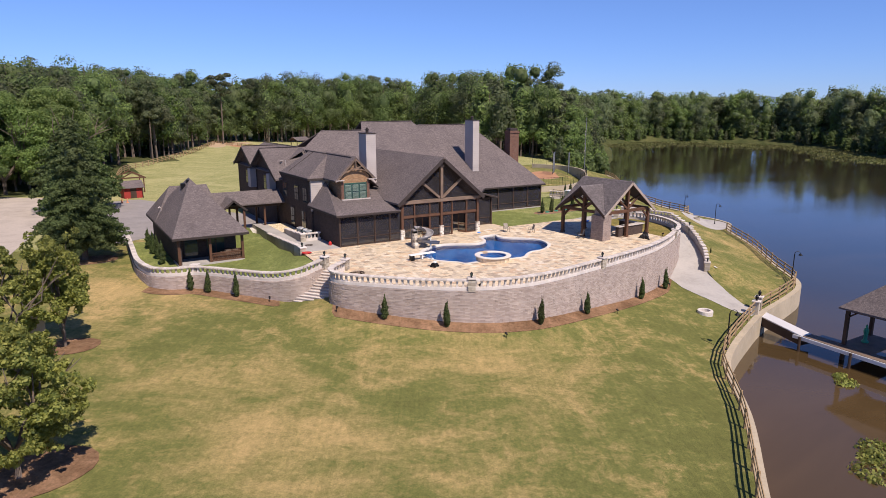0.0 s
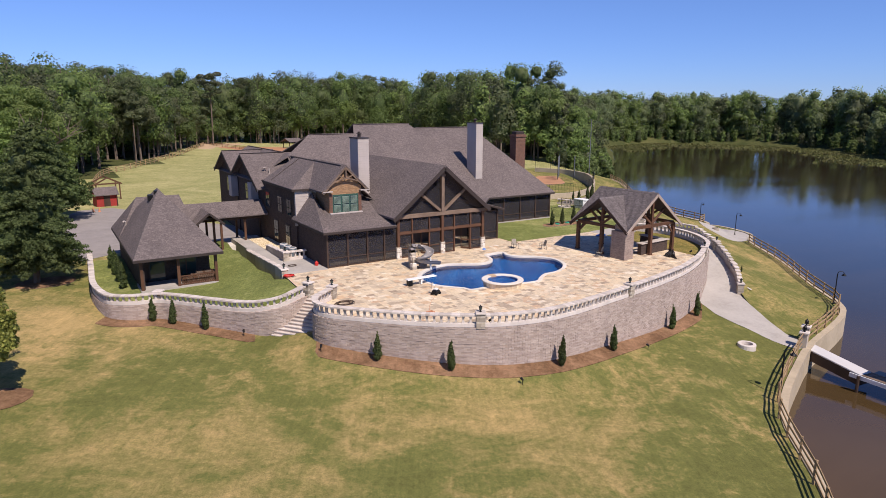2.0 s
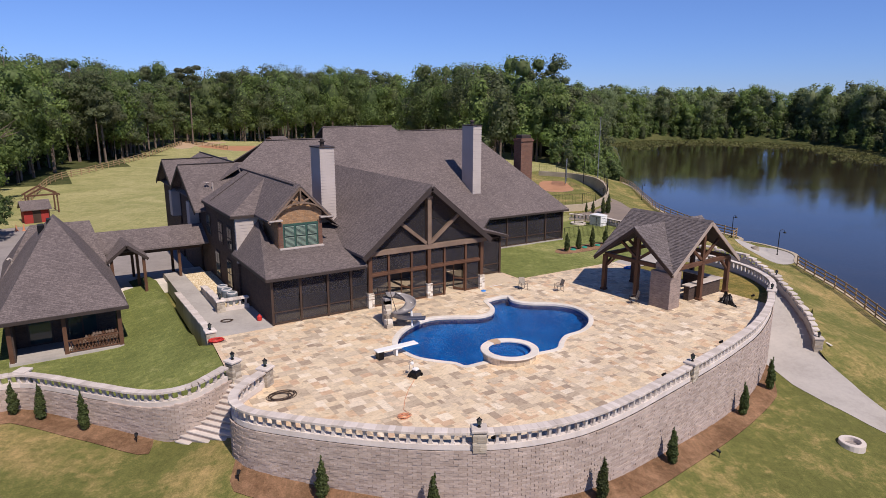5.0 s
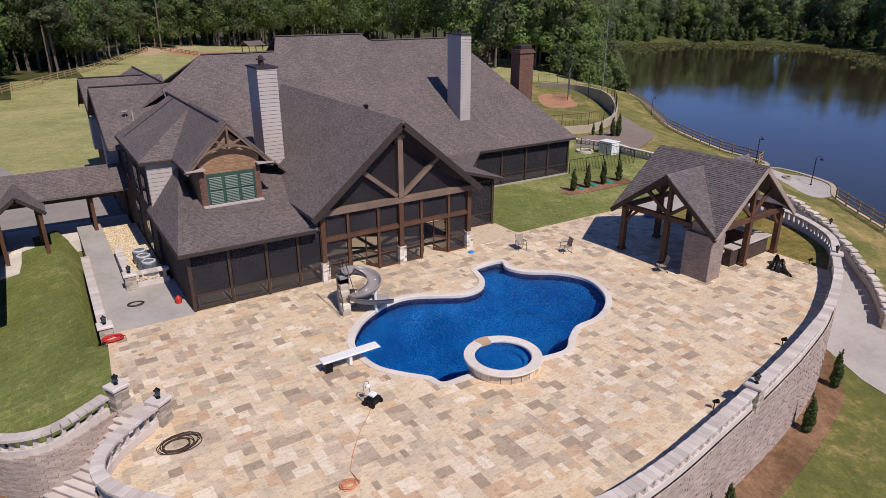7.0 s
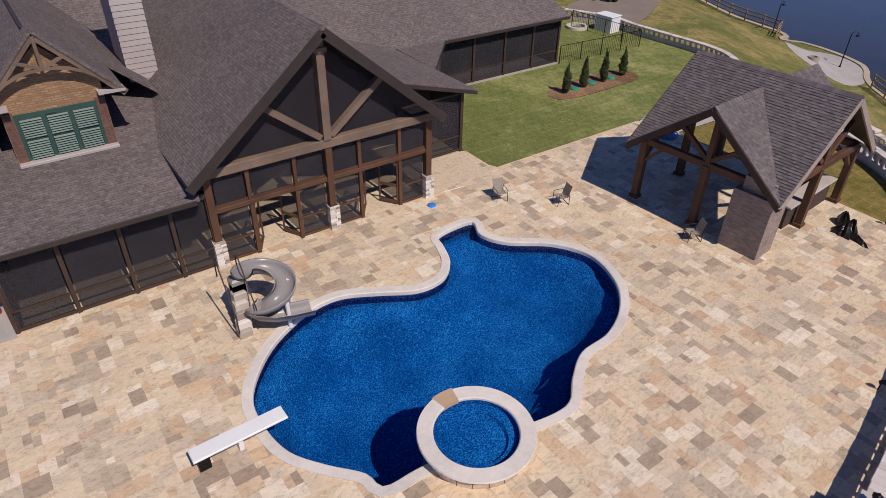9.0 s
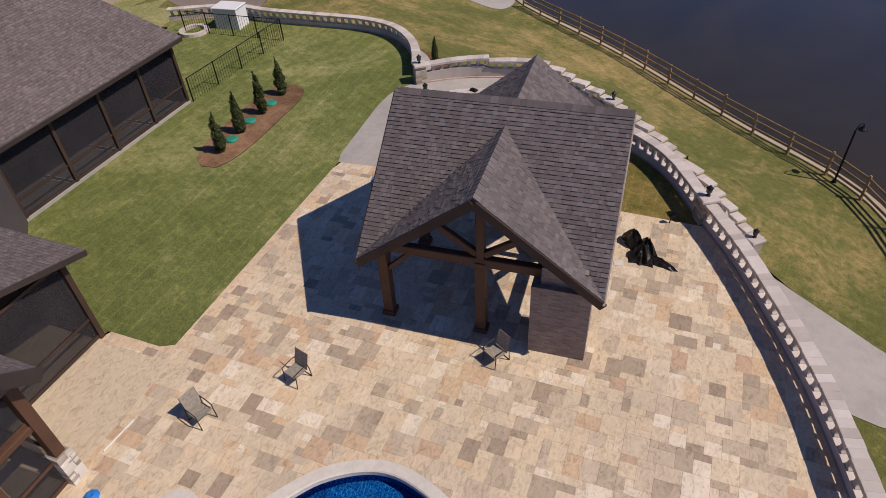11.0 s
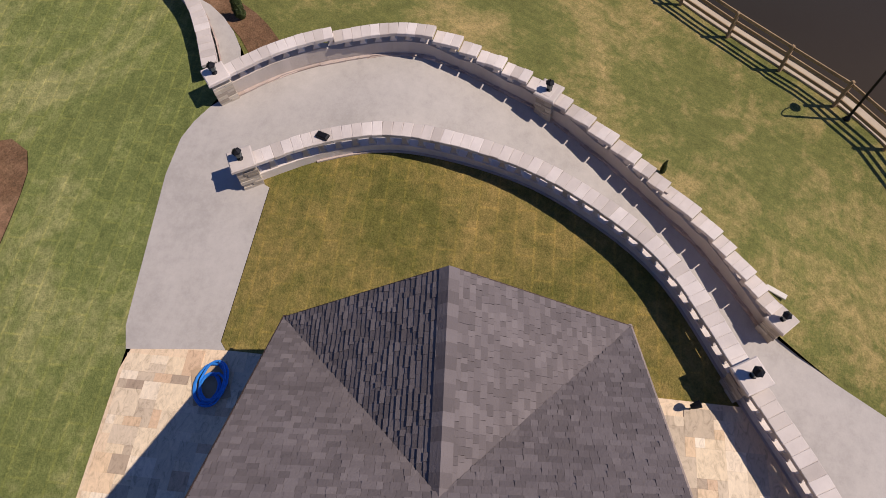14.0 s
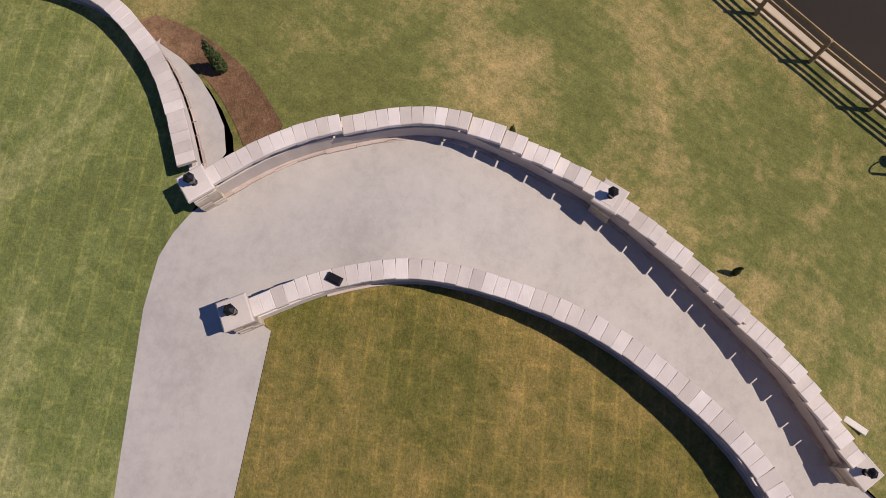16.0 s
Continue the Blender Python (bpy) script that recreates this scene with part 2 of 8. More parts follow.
def lake_mat(name):
    """Still murky brown water, browner in the near bay: a nearly smooth surface with small ruffles."""
    n = Net(name, 0.03, 0, 0.5)
    v = n.coords("World")
    murk = n.noise(v, 0.06, 4, 0.6, 0.8)
    deep = n.ramp(murk, (0.35, (0.026, 0.022, 0.013)), (0.65, (0.040, 0.032, 0.018)))
    near_brown = n.ramp(murk, (0.35, (0.066, 0.042, 0.018)), (0.65, (0.094, 0.060, 0.028)))
    far = n.add("VectorMath", operation="DISTANCE")
    n.put(far.inputs[0], v)
    far.inputs[1].default_value = (38.0, 8.0, -6.4)
    bay = n.ramp(n.math("DIVIDE", n.math("ADD", far.outputs["Value"], n.math("MULTIPLY", murk, 24.0)), 60.0), (0.45, (1, 1, 1)), (0.95, (0, 0, 0)))
    n.color(n.mix(bay, deep, near_brown))
    calm = n.ramp(n.noise(n.scaled(v, (1, 1.3, 1)), 0.018, 3, 0.55, 1.2), (0.42, (0.35, 0.35, 0.35)), (0.58, (1, 1, 1)))
    w = n.math("ADD", n.math("MULTIPLY", n.noise(n.scaled(v, (1, 1.6, 1)), 1.6, 3, 0.6), 0.7), n.math("MULTIPLY", n.noise(v, 6.0, 2), 0.3))
    n.b.inputs["IOR"].default_value = 1.46
    return n.bump(n.math("MULTIPLY", w, calm), 0.20, 0.07).m


def pool_water_mat(name):
    """Clear water: a faint blue-green veil with a rippled mirror on it, strongest at a flat angle."""
    n = Net(name)
    v = n.coords("World")
    w = n.math("ADD", n.noise(v, 5.0, 4, 0.65, 0.6), n.math("MULTIPLY", n.noise(v, 14.0, 3, 0.6, 0.4), 0.45))
    bump = n.add("Bump")
    bump.inputs["Strength"].default_value, bump.inputs["Distance"].default_value = 0.45, 0.06
    n.put(bump.inputs["Height"], w)
    clear, gloss, fres, mx = n.add("BsdfTransparent"), n.add("BsdfGlossy"), n.add("Fresnel"), n.add("MixShader")
    clear.inputs[0].default_value = (0.46, 0.82, 1.0, 1)
    gloss.inputs["Roughness"].default_value = 0.04
    fres.inputs["IOR"].default_value = 1.27
    for s in (gloss.inputs["Normal"], fres.inputs["Normal"]):
        n.t.links.new(bump.outputs[0], s)
    n.t.links.new(fres.outputs[0], mx.inputs[0])
    n.t.links.new(clear.outputs[0], mx.inputs[1])
    n.t.links.new(gloss.outputs[0], mx.inputs[2])
    n.t.links.new(mx.outputs[0], n.t.nodes["Material Output"].inputs[0])
    return n.m


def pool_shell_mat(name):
    """Blue mottled lining; the pale net and flecks are ripple light put into its colour."""
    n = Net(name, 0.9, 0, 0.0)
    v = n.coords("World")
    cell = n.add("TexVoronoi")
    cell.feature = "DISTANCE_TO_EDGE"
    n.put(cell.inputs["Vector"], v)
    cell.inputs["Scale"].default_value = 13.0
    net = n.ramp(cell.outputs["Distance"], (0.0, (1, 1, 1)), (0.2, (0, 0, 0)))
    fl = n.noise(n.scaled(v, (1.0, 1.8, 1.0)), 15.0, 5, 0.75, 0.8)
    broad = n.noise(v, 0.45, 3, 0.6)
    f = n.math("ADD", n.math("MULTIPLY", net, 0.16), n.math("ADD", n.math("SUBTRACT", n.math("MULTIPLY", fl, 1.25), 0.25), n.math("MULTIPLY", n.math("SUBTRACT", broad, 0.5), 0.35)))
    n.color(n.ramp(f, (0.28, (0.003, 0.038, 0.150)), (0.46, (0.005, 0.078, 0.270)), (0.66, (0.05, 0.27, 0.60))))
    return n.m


def screen_mat(name):
    """Dark insect mesh: half open, half dark grey thread."""
    n = Net(name, 0.8, 0, 0.2)
    v = n.coords("World")
    n.color(n.ramp(n.noise(v, 0.8, 4), (0.3, (0.034, 0.032, 0.037)), (0.7, (0.055, 0.050, 0.056))))
    n.b.inputs["Alpha"].default_value = 0.50
    return n.m


def glass_mat(name, c=(0.03, 0.05, 0.05)):
    n = Net(name, 0.05, 0, 0.6)
    return n.color(c).m


M = dict(
    lawn=lawn_mat("lawn_grass", (0.168, 0.172, 0.056), (0.450, 0.325, 0.150), 0.527, False, ((3.4, 55.5, 5.0, 0.13), (1.6, 49.6, 4.5, 0.11), (7.0, 37.6, 5.5, 0.06), (8.0, 29.3, 5.5, 0.07), (25.8, 24.8, 5.0, 0.05), (23.9, 31.4, 4.5, 0.04), (47.0, 33.5, 8.0, -0.07), (8.3, 43.0, 4.5, -0.05), (29.0, 17.0, 9.0, -0.07), (36.0, 28.0, 6.0, -0.05))),
    lawn_green=lawn_mat("lawn_green", (0.190, 0.218, 0.074), (0.40, 0.375, 0.18), 0.552, True),
    lawn_dry=lawn_mat("lawn_drying", (0.155, 0.146, 0.042), (0.34, 0.245, 0.092), 0.50, True),
    lawn_field=lawn_mat("field_grass", (0.29, 0.29, 0.125), (0.43, 0.39, 0.20), 0.50),
    tile=tile_mat("travertine_tile"),
    block=block_mat("retaining_block", (0.375, 0.305, 0.265), (0.435, 0.360, 0.318), (0.50, 0.420, 0.375)),
    cap=block_mat("cast_stone_cap", (0.49, 0.440, 0.395), (0.585, 0.530, 0.485), (0.67, 0.615, 0.57)),
    rubble=block_mat("rubble_stone", (0.30, 0.26, 0.21), (0.42, 0.37, 0.30), (0.52, 0.47, 0.39)),
    white_stone=block_mat("pale_ledgestone", (0.26, 0.20, 0.15), (0.62, 0.57, 0.49), (0.80, 0.77, 0.70)),
    concrete=concrete_mat("concrete_path", (0.405, 0.375, 0.342)),
    asphalt=concrete_mat("drive_asphalt", (0.285, 0.256, 0.240)),
    road=concrete_mat("road_gravel", (0.44, 0.375, 0.315)),
    mulch=lawn_mat("pine_mulch", (0.17, 0.098, 0.058), (0.34, 0.205, 0.13), 0.5),
    seawall=concrete_mat("seawall_concrete", (0.44, 0.37, 0.27)),
    roof_x=shingle_sheet_mat("roof_shingle_x", "x"),
    roof_y=shingle_sheet_mat("roof_shingle_y", "y"),
    roof_low=shingle_sheet_mat("roof_shingle_low", "x", 5.1),
    roof_low_y=shingle_sheet_mat("roof_shingle_low_y", "y", 3.7),
    roof_flat=shingle_sheet_mat("roof_shingle_flat", "plan"),
    shingle=block_mat("roof_shingle_tab", (0.122, 0.106, 0.106), (0.148, 0.129, 0.130), (0.184, 0.162, 0.162)),
    brick=brick_mat("dark_brick", (0.060, 0.042, 0.036), (0.095, 0.066, 0.054), (0.075, 0.065, 0.06)),
    brick_tan=brick_mat("tan_brick", (0.30, 0.17, 0.085), (0.42, 0.26, 0.14), (0.20, 0.16, 0.12)),
    brick_red=brick_mat("red_brown_brick", (0.14, 0.07, 0.05), (0.20, 0.10, 0.07), (0.15, 0.12, 0.10)),
    siding=plain_mat("greige_siding", (0.44, 0.39, 0.36), 0.7, 0, 3, 0.10),
    siding_dark=plain_mat("dark_lap_siding", (0.10, 0.085, 0.085), 0.7, 0, 3, 0.15),
    timber=plain_mat("stained_timber", (0.105, 0.052, 0.030), 0.6, 0, 5, 0.35),
    timber_dark=plain_mat("dark_timber", (0.058, 0.036, 0.026), 0.65, 0, 5, 0.3),
    timber_pale=plain_mat("weathered_beam", (0.185, 0.130, 0.094), 0.7, 0, 5, 0.3),
    fence_wood=plain_mat("fence_wood", (0.34, 0.235, 0.13), 0.8, 0, 5, 0.35),
    # pavilion's south fascia: sunlight on the edge put into a paler timber
    fascia_sunlit=plain_mat("sunlit_fascia", (0.36, 0.29, 0.24), 0.7, 0, 5, 0.2),
    brick_pale=brick_mat("pale_brick", (0.235, 0.180, 0.155), (0.335, 0.268, 0.235), (0.29, 0.245, 0.22)),
    fascia=plain_mat("dark_fascia", (0.045, 0.034, 0.030), 0.6, 0, 5, 0.25),
    screen=screen_mat("insect_screen"),
    glass=glass_mat("dark_window_glass"),
    lake=lake_mat("lake_water"),
    pool_water=pool_water_mat("pool_water"),
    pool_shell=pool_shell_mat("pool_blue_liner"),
    coping=concrete_mat("pale_coping", (0.66, 0.61, 0.54)),
    black=plain_mat("black_metal", (0.018, 0.018, 0.02), 0.45, 0.6, 8, 0.2),
    white=plain_mat("white_plastic", (0.78, 0.78, 0.76), 0.45, 0, 4, 0.05, 0.05),
    grey=plain_mat("grey_plastic", (0.27, 0.25, 0.24), 0.3, 0, 4, 0.15, 0.05),
    red=plain_mat("red_paint", (0.50, 0.035, 0.03), 0.5, 0, 4, 0.2),
    barn_red=plain_mat("barn_red_boards", (0.30, 0.035, 0.03), 0.7, 0, 4, 0.25),
    orange=plain_mat("orange_hose", (0.56, 0.24, 0.13), 0.5, 0, 4, 0.2),
    sling=plain_mat("woven_sling", (0.30, 0.265, 0.215), 0.8, 0, 60, 0.35),
    blue=plain_mat("blue_hose", (0.03, 0.20, 0.62), 0.4, 0, 4, 0.25),
    green_cover=plain_mat("green_plastic", (0.03, 0.26, 0.17), 0.5, 0, 4, 0.2),
    green_frame=plain_mat("green_shutter", (0.035, 0.085, 0.065), 0.5, 0, 4, 0.2),
    green_louvre=plain_mat("green_louvre", (0.16, 0.22, 0.18), 0.5, 0, 4, 0.2),
    bark=plain_mat("tree_bark", (0.16, 0.125, 0.10), 0.95, 0, 4, 0.35, 0.6),
    leaf_oak=leaf_mat("leaf_oak", (0.062, 0.100, 0.032), (0.205, 0.280, 0.092), 0.42),
    leaf_fresh=leaf_mat("leaf_fresh", (0.085, 0.140, 0.036), (0.270, 0.360, 0.110), 0.42),
    leaf_olive=leaf_mat("leaf_olive", (0.055, 0.076, 0.036), (0.165, 0.195, 0.090)),
    # paler, bluer leaf: haze over the lake is put into its colour
    leaf_far_haze=leaf_mat("leaf_far_haze", (0.100, 0.135, 0.072), (0.285, 0.345, 0.165), 0.5),
    # darker leaf for crown cores: the shade in the gaps is coloured in
    leaf_inner_shade=leaf_mat("leaf_inner_shade", (0.062, 0.094, 0.036), (0.150, 0.205, 0.075)),
    leaf_marsh=leaf_mat("leaf_marsh", (0.075, 0.090, 0.025), (0.19, 0.20, 0.07)),
    leaf_pine=leaf_mat("leaf_pine", (0.060, 0.078, 0.040), (0.165, 0.190, 0.092)),
    leaf_cedar=leaf_mat("leaf_cedar", (0.034, 0.058, 0.018), (0.135, 0.185, 0.058), 0.25),
    leaf_magnolia=leaf_mat("leaf_magnolia", (0.050, 0.082, 0.016), (0.40, 0.42, 0.10), 0.30),
    leaf_bush=leaf_mat("leaf_arborvitae", (0.026, 0.044, 0.012), (0.095, 0.128, 0.036), 0.18),
    clay=concrete_mat("red_clay", (0.42, 0.22, 0.12)),
    lane=concrete_mat("tan_lane", (0.46, 0.33, 0.21)),
    track=concrete_mat("worn_track", (0.235, 0.190, 0.155)),
    steel_blue=plain_mat("blue_grey_steel", (0.15, 0.18, 0.21), 0.5, 0.2, 4, 0.15, 0.1),
    alloy=plain_mat("dull_aluminium", (0.56, 0.54, 0.53), 0.5, 0, 4, 0.08, 0.05),
    # blue of distance haze, put into the hills' base colour
    hills=plain_mat("far_hills_haze", (0.10, 0.15, 0.21), 1.0, 0, 0.02, 0.12, 0),
    duff=lawn_mat("wood_floor", (0.060, 0.072, 0.028), (0.135, 0.130, 0.055), 0.52),
    gravel=gravel_mat("pea_gravel"),
    tarp=plain_mat("black_tarp", (0.022, 0.019, 0.018), 0.35, 0, 5, 0.4, 0.5),
    net=plain_mat("cage_net", (0.20, 0.22, 0.24), 0.8, 0, 4, 0.1),
)

# ---- building helpers ----
from mathutils.geometry import delaunay_2d_cdt



def mesh_of(name, verts, faces, material, smooth=False):
    me = bpy.data.meshes.new(name)
    me.from_pydata([tuple(v) for v in verts], [], [tuple(f) for f in faces])
    me.materials.append(M[material])
    if smooth:
        me.polygons.foreach_set("use_smooth", [True] * len(me.polygons))
    me.update()
    return me


def obj(name, verts, faces, material, parent=None, label="", smooth=False):
    ob = new(name, mesh_of(name, verts, faces, material, smooth))
    if parent is not None:
        ob.parent = parent
    return tagged(ob, label)


def thing(name, label, category, at=(0, 0, 0), rz=0, group="", kind=""):
    ob = new(name)
    ob.matrix_basis = pose(*at, 0, 0, rz)
    return tagged(ob, label, category, group, kind)


class Geo:
    """Collects verts and faces of one mesh."""

    def __init__(self):
        self.v, self.f = [], []

    def add(self, verts, faces):
        o = len(self.v)
        self.v.extend(tuple(p) for p in verts)
        self.f.extend(tuple(i + o for i in f) for f in faces)
        return self

    def box(self, lo, hi, bev=0.0):
        (a, b, c), (d, e, f) = lo, hi
        k = min(bev, (d - a) * 0.45, (e - b) * 0.45, (f - c) * 0.45)
        if k <= 0:
            v = [(a, b, c), (d, b, c), (d, e, c), (a, e, c), (a, b, f), (d, b, f), (d, e, f), (a, e, f)]
            return self.add(v, [(3, 2, 1, 0), (4, 5, 6, 7), (0, 1, 5, 4), (1, 2, 6, 5), (2, 3, 7, 6), (3, 0, 4, 7)])
        v = [(a, b, c), (d, b, c), (d, e, c), (a, e, c), (a, b, f - k), (d, b, f - k), (d, e, f - k), (a, e, f - k),
             (a + k, b + k, f), (d - k, b + k, f), (d - k, e - k, f), (a + k, e - k, f)]
        return self.add(v, [(3, 2, 1, 0), (0, 1, 5, 4), (1, 2, 6, 5), (2, 3, 7, 6), (3, 0, 4, 7), (4, 5, 9, 8), (5, 6, 10, 9), (6, 7, 11, 10), (7, 4, 8, 11), (8, 9, 10, 11)])

    def frame_box(self, o, ux, uy, uz, lo, hi, bev=0.0):
        """A box in the axes ux, uy, uz from o."""
        g = Geo().box(lo, hi, bev)
        o, ux, uy, uz = Vector(o), Vector(ux), Vector(uy), Vector(uz)
        return self.add([o + ux * p[0] + uy * p[1] + uz * p[2] for p in g.v], g.f)

    def beam(self, a, b, w, h=None, up=(0, 0, 1)):
        """A squared timber from a to b."""
        a, b = Vector(a), Vector(b)
        h = h or w
        d = (b - a).normalized()
        s = d.cross(Vector(up))
        s = s.normalized() if s.length > 1e-4 else Vector((1, 0, 0))
        u = s.cross(d).normalized()
        return self.frame_box(a, d, s, u, (0, -w / 2, -h / 2), ((b - a).length, w / 2, h / 2), min(w, h) * 0.12)

    def tube(self, pts, r, sides=8, close=False, cap=True):
        pts = [Vector(p) for p in pts]
        rings, n = [], len(pts)
        rs = r if isinstance(r, (list, tuple)) else [r] * n
        for i, p in enumerate(pts):
            a = pts[(i - 1) % n] if close or i else p
            b = pts[(i + 1) % n] if close or i < n - 1 else p
            d = (b - a).normalized()
            s = d.cross(Vector((0, 0, 1)))
            s = s.normalized() if s.length > 1e-3 else Vector((1, 0, 0))
            u = s.cross(d)
            rings.append([p + (s * math.cos(2 * math.pi * k / sides) + u * math.sin(2 * math.pi * k / sides)) * rs[i] for k in range(sides)])
        f = []
        for i in range(n if close else n - 1):
            for k in range(sides):
                f.append((i * sides + k, i * sides + (k + 1) % sides, ((i + 1) % n) * sides + (k + 1) % sides, ((i + 1) % n) * sides + k))
        if cap and not close:
            f += [tuple(range(sides))[::-1], tuple((n - 1) * sides + k for k in range(sides))]
        return self.add([p for ring in rings for p in ring], f)

    def lathe(self, prof, at=(0, 0, 0), sides=16, caps=True):
        """A turned body from (radius, height) pairs."""
        v, f = [], []
        for r, z in prof:
            v += [(at[0] + r * math.cos(2 * math.pi * k / sides), at[1] + r * math.sin(2 * math.pi * k / sides), at[2] + z) for k in range(sides)]
        for i in range(len(prof) - 1):
            for k in range(sides):
                f.append((i * sides + k, i * sides + (k + 1) % sides, (i + 1) * sides + (k + 1) % sides, (i + 1) * sides + k))
        if caps:
            f += [tuple(range(sides))[::-1], tuple((len(prof) - 1) * sides + k for k in range(sides))]
        return self.add(v, f)

    def prism(self, poly, z0, z1):
        """An upright prism over a polygon that runs anticlockwise."""
        n = len(poly)
        v = [(p[0], p[1], z0) for p in poly] + [(p[0], p[1], z1) for p in poly]
        return self.add(v, [tuple(range(n))[::-1], tuple(range(n, 2 * n))] + [(i, (i + 1) % n, n + (i + 1) % n, n + i) for i in range(n)])

    def slab(self, pts, t):
        """A roof plane: a polygon in space with thickness t below it."""
        pts = [Vector(p) for p in pts]
        nrm = (pts[1] - pts[0]).cross(pts[2] - pts[0]).normalized()
        if nrm.z < 0:
            pts.reverse()
            nrm = -nrm
        n = len(pts)
        low = [p - Vector((0, 0, t)) for p in pts]
        return self.add(pts + low, [tuple(range(n)), tuple(range(n, 2 * n))[::-1]] + [(n + i, n + (i + 1) % n, (i + 1) % n, i) for i in range(n)])


def part(name, geo, material, parent=None, label="", smooth=False):
    return obj(name, geo.v, geo.f, material, parent, label, smooth)


def curve(ctrl, step=0.5, closed=False):
    """Points at even steps along a smooth line through the corners given."""
    c = [Vector((p[0], p[1])) for p in ctrl]
    n, pts = len(c), []
    for i in range(n if closed else n - 1):
        p1, p2 = c[i], c[(i + 1) % n]
        p0 = c[i - 1] if closed or i else p1 * 2 - p2
        p3 = c[(i + 2) % n] if closed or i < n - 2 else p2 * 2 - p1
        for k in range(12):
            t = k / 12
            pts.append(0.5 * (2 * p1 + (p2 - p0) * t + (2 * p0 - 5 * p1 + 4 * p2 - p3) * t * t + (3 * p1 - p0 - 3 * p2 + p3) * t ** 3))
    pts.append(c[0] if closed else c[-1])
    return even(pts, step, closed)


def even(pts, step, closed=False):
    pts = [Vector(p[:2]) for p in pts]
    lens = [(b - a).length for a, b in zip(pts, pts[1:])]
    total = sum(lens)
    m = max(1, round(total / step))
    res, i, acc = [], 0, 0.0
    for k in range(m + 1):
        s = total * k / m
        while i < len(lens) - 1 and acc + lens[i] < s:
            acc += lens[i]
            i += 1
        res.append(pts[i].lerp(pts[i + 1], min(1.0, max(0.0, (s - acc) / max(lens[i], 1e-9)))))
    return res[:-1] if closed else res


def offset(pts, d, closed=False):
    """The line moved d to the right of its way."""
    res, n = [], len(pts)
    for i, p in enumerate(pts):
        a = pts[(i - 1) % n] if closed or i else p
        b = pts[(i + 1) % n] if closed or i < n - 1 else p
        t = (b - a).normalized()
        res.append(p + Vector((t.y, -t.x)) * d)
    return res


LINES = {}


def as_array(line):
    k = id(line)
    if k not in LINES:
        LINES[k] = (line, np.array([(q[0], q[1]) for q in line], dtype=float))
    return LINES[k][1]


def inside(p, poly):
    a = as_array(poly)
    b = np.roll(a, 1, axis=0)
    cross = (a[:, 1] > p[1]) != (b[:, 1] > p[1])
    a, b = a[cross], b[cross]
    return bool(np.count_nonzero(p[0] < (b[:, 0] - a[:, 0]) * (p[1] - a[:, 1]) / (b[:, 1] - a[:, 1]) + a[:, 0]) % 2)


def gap(p, line):
    """How far p lies from a line of points."""
    a = as_array(line)
    d = a[1:] - a[:-1]
    q = np.array((p[0], p[1])) - a[:-1]
    t = np.clip((q * d).sum(1) / np.maximum((d * d).sum(1), 1e-9), 0, 1)
    return float(np.sqrt((((q - d * t[:, None]) ** 2).sum(1)).min()))


def ramp01(x, a, b):
    t = max(0.0, min(1.0, (x - a) / (b - a)))
    return t * t * (3 - 2 * t)


# ---- the plan: lines on the ground ----
WATER = -6.4
SHORE = curve([(-40, -25), (0, -4), (14, 5), (26.1, 14.6), (32.6, 19.7), (37.7, 24.6), (41.5, 26.9), (46.7, 29.1), (51.3, 30.8), (57.5, 32.3), (61.7, 33.6), (64.4, 35.4), (68.4, 39.9), (75.8, 47.5), (83.0, 56.2), (87.5, 59.0), (89.2, 62.6), (89.6, 66.0), (88.4, 68.0), (90.7, 68.2), (91.6, 71.2), (92.6, 75.6),
               (96.2, 83.2), (100.6, 90.6), (108, 99.5), (119, 112.5), (127, 123.5), (152, 148), (180, 172), (215, 206), (250, 238), (292, 244), (314, 212), (312, 174), (302, 150), (270, 122), (242, 105), (250, 70), (290, 20), (330, -60), (250, -170), (120, -220), (-10, -160)], 1.5, True)
RIM = curve([(19.6, 46.9), (18.75, 46.25), (18.05, 45.65), (17.6, 45.0), (17.42, 44.25), (17.65, 43.35), (18.2, 42.55), (19.6, 41.0), (20.6, 40.0), (21.6, 39.05), (22.6, 38.2), (23.7, 37.4), (24.8, 36.7), (26.0, 36.1), (27.4, 35.65), (29.2, 35.35), (31.0, 35.4), (32.8, 35.6), (35.2, 36.0), (37.5, 36.4), (40.1, 36.9), (42.8, 37.5), (46.4, 38.5), (50.2, 40.1), (52.8, 41.55), (55.4, 43.1), (57.05, 45.1), (58.0, 47.1), (58.5, 49.7), (58.1, 51.7), (57.2, 53.5)], 0.25)
OUTER = curve([(59.7, 55.1), (60.9, 53.5), (61.6, 51.9), (62.0, 50.0), (61.6, 47.9), (60.8, 45.9), (59.4, 43.7), (57.6, 41.4), (55.45, 39.4)], 0.25)
YARD = curve([(6.3, 72.6), (6.0, 66), (5.8, 60.5), (6.3, 57.0), (7.1, 55.9), (8.2, 55.35), (9.4, 55.15), (10.4, 54.25), (11.4, 53.1), (12.3, 51.95), (13.2, 50.9), (14.05, 49.8), (14.9, 48.75), (15.7, 48.1), (16.5, 47.8), (17.4, 48.05), (18.3, 48.55)], 0.25)
NECURVE = curve([(59.9, 55.1), (62.0, 56.05), (63.3, 57.0), (64.4, 58.4), (64.9, 60.5), (64.8, 63.5), (64.7, 66.5), (64.8, 69.2), (63.3, 72.6)], 0.25)
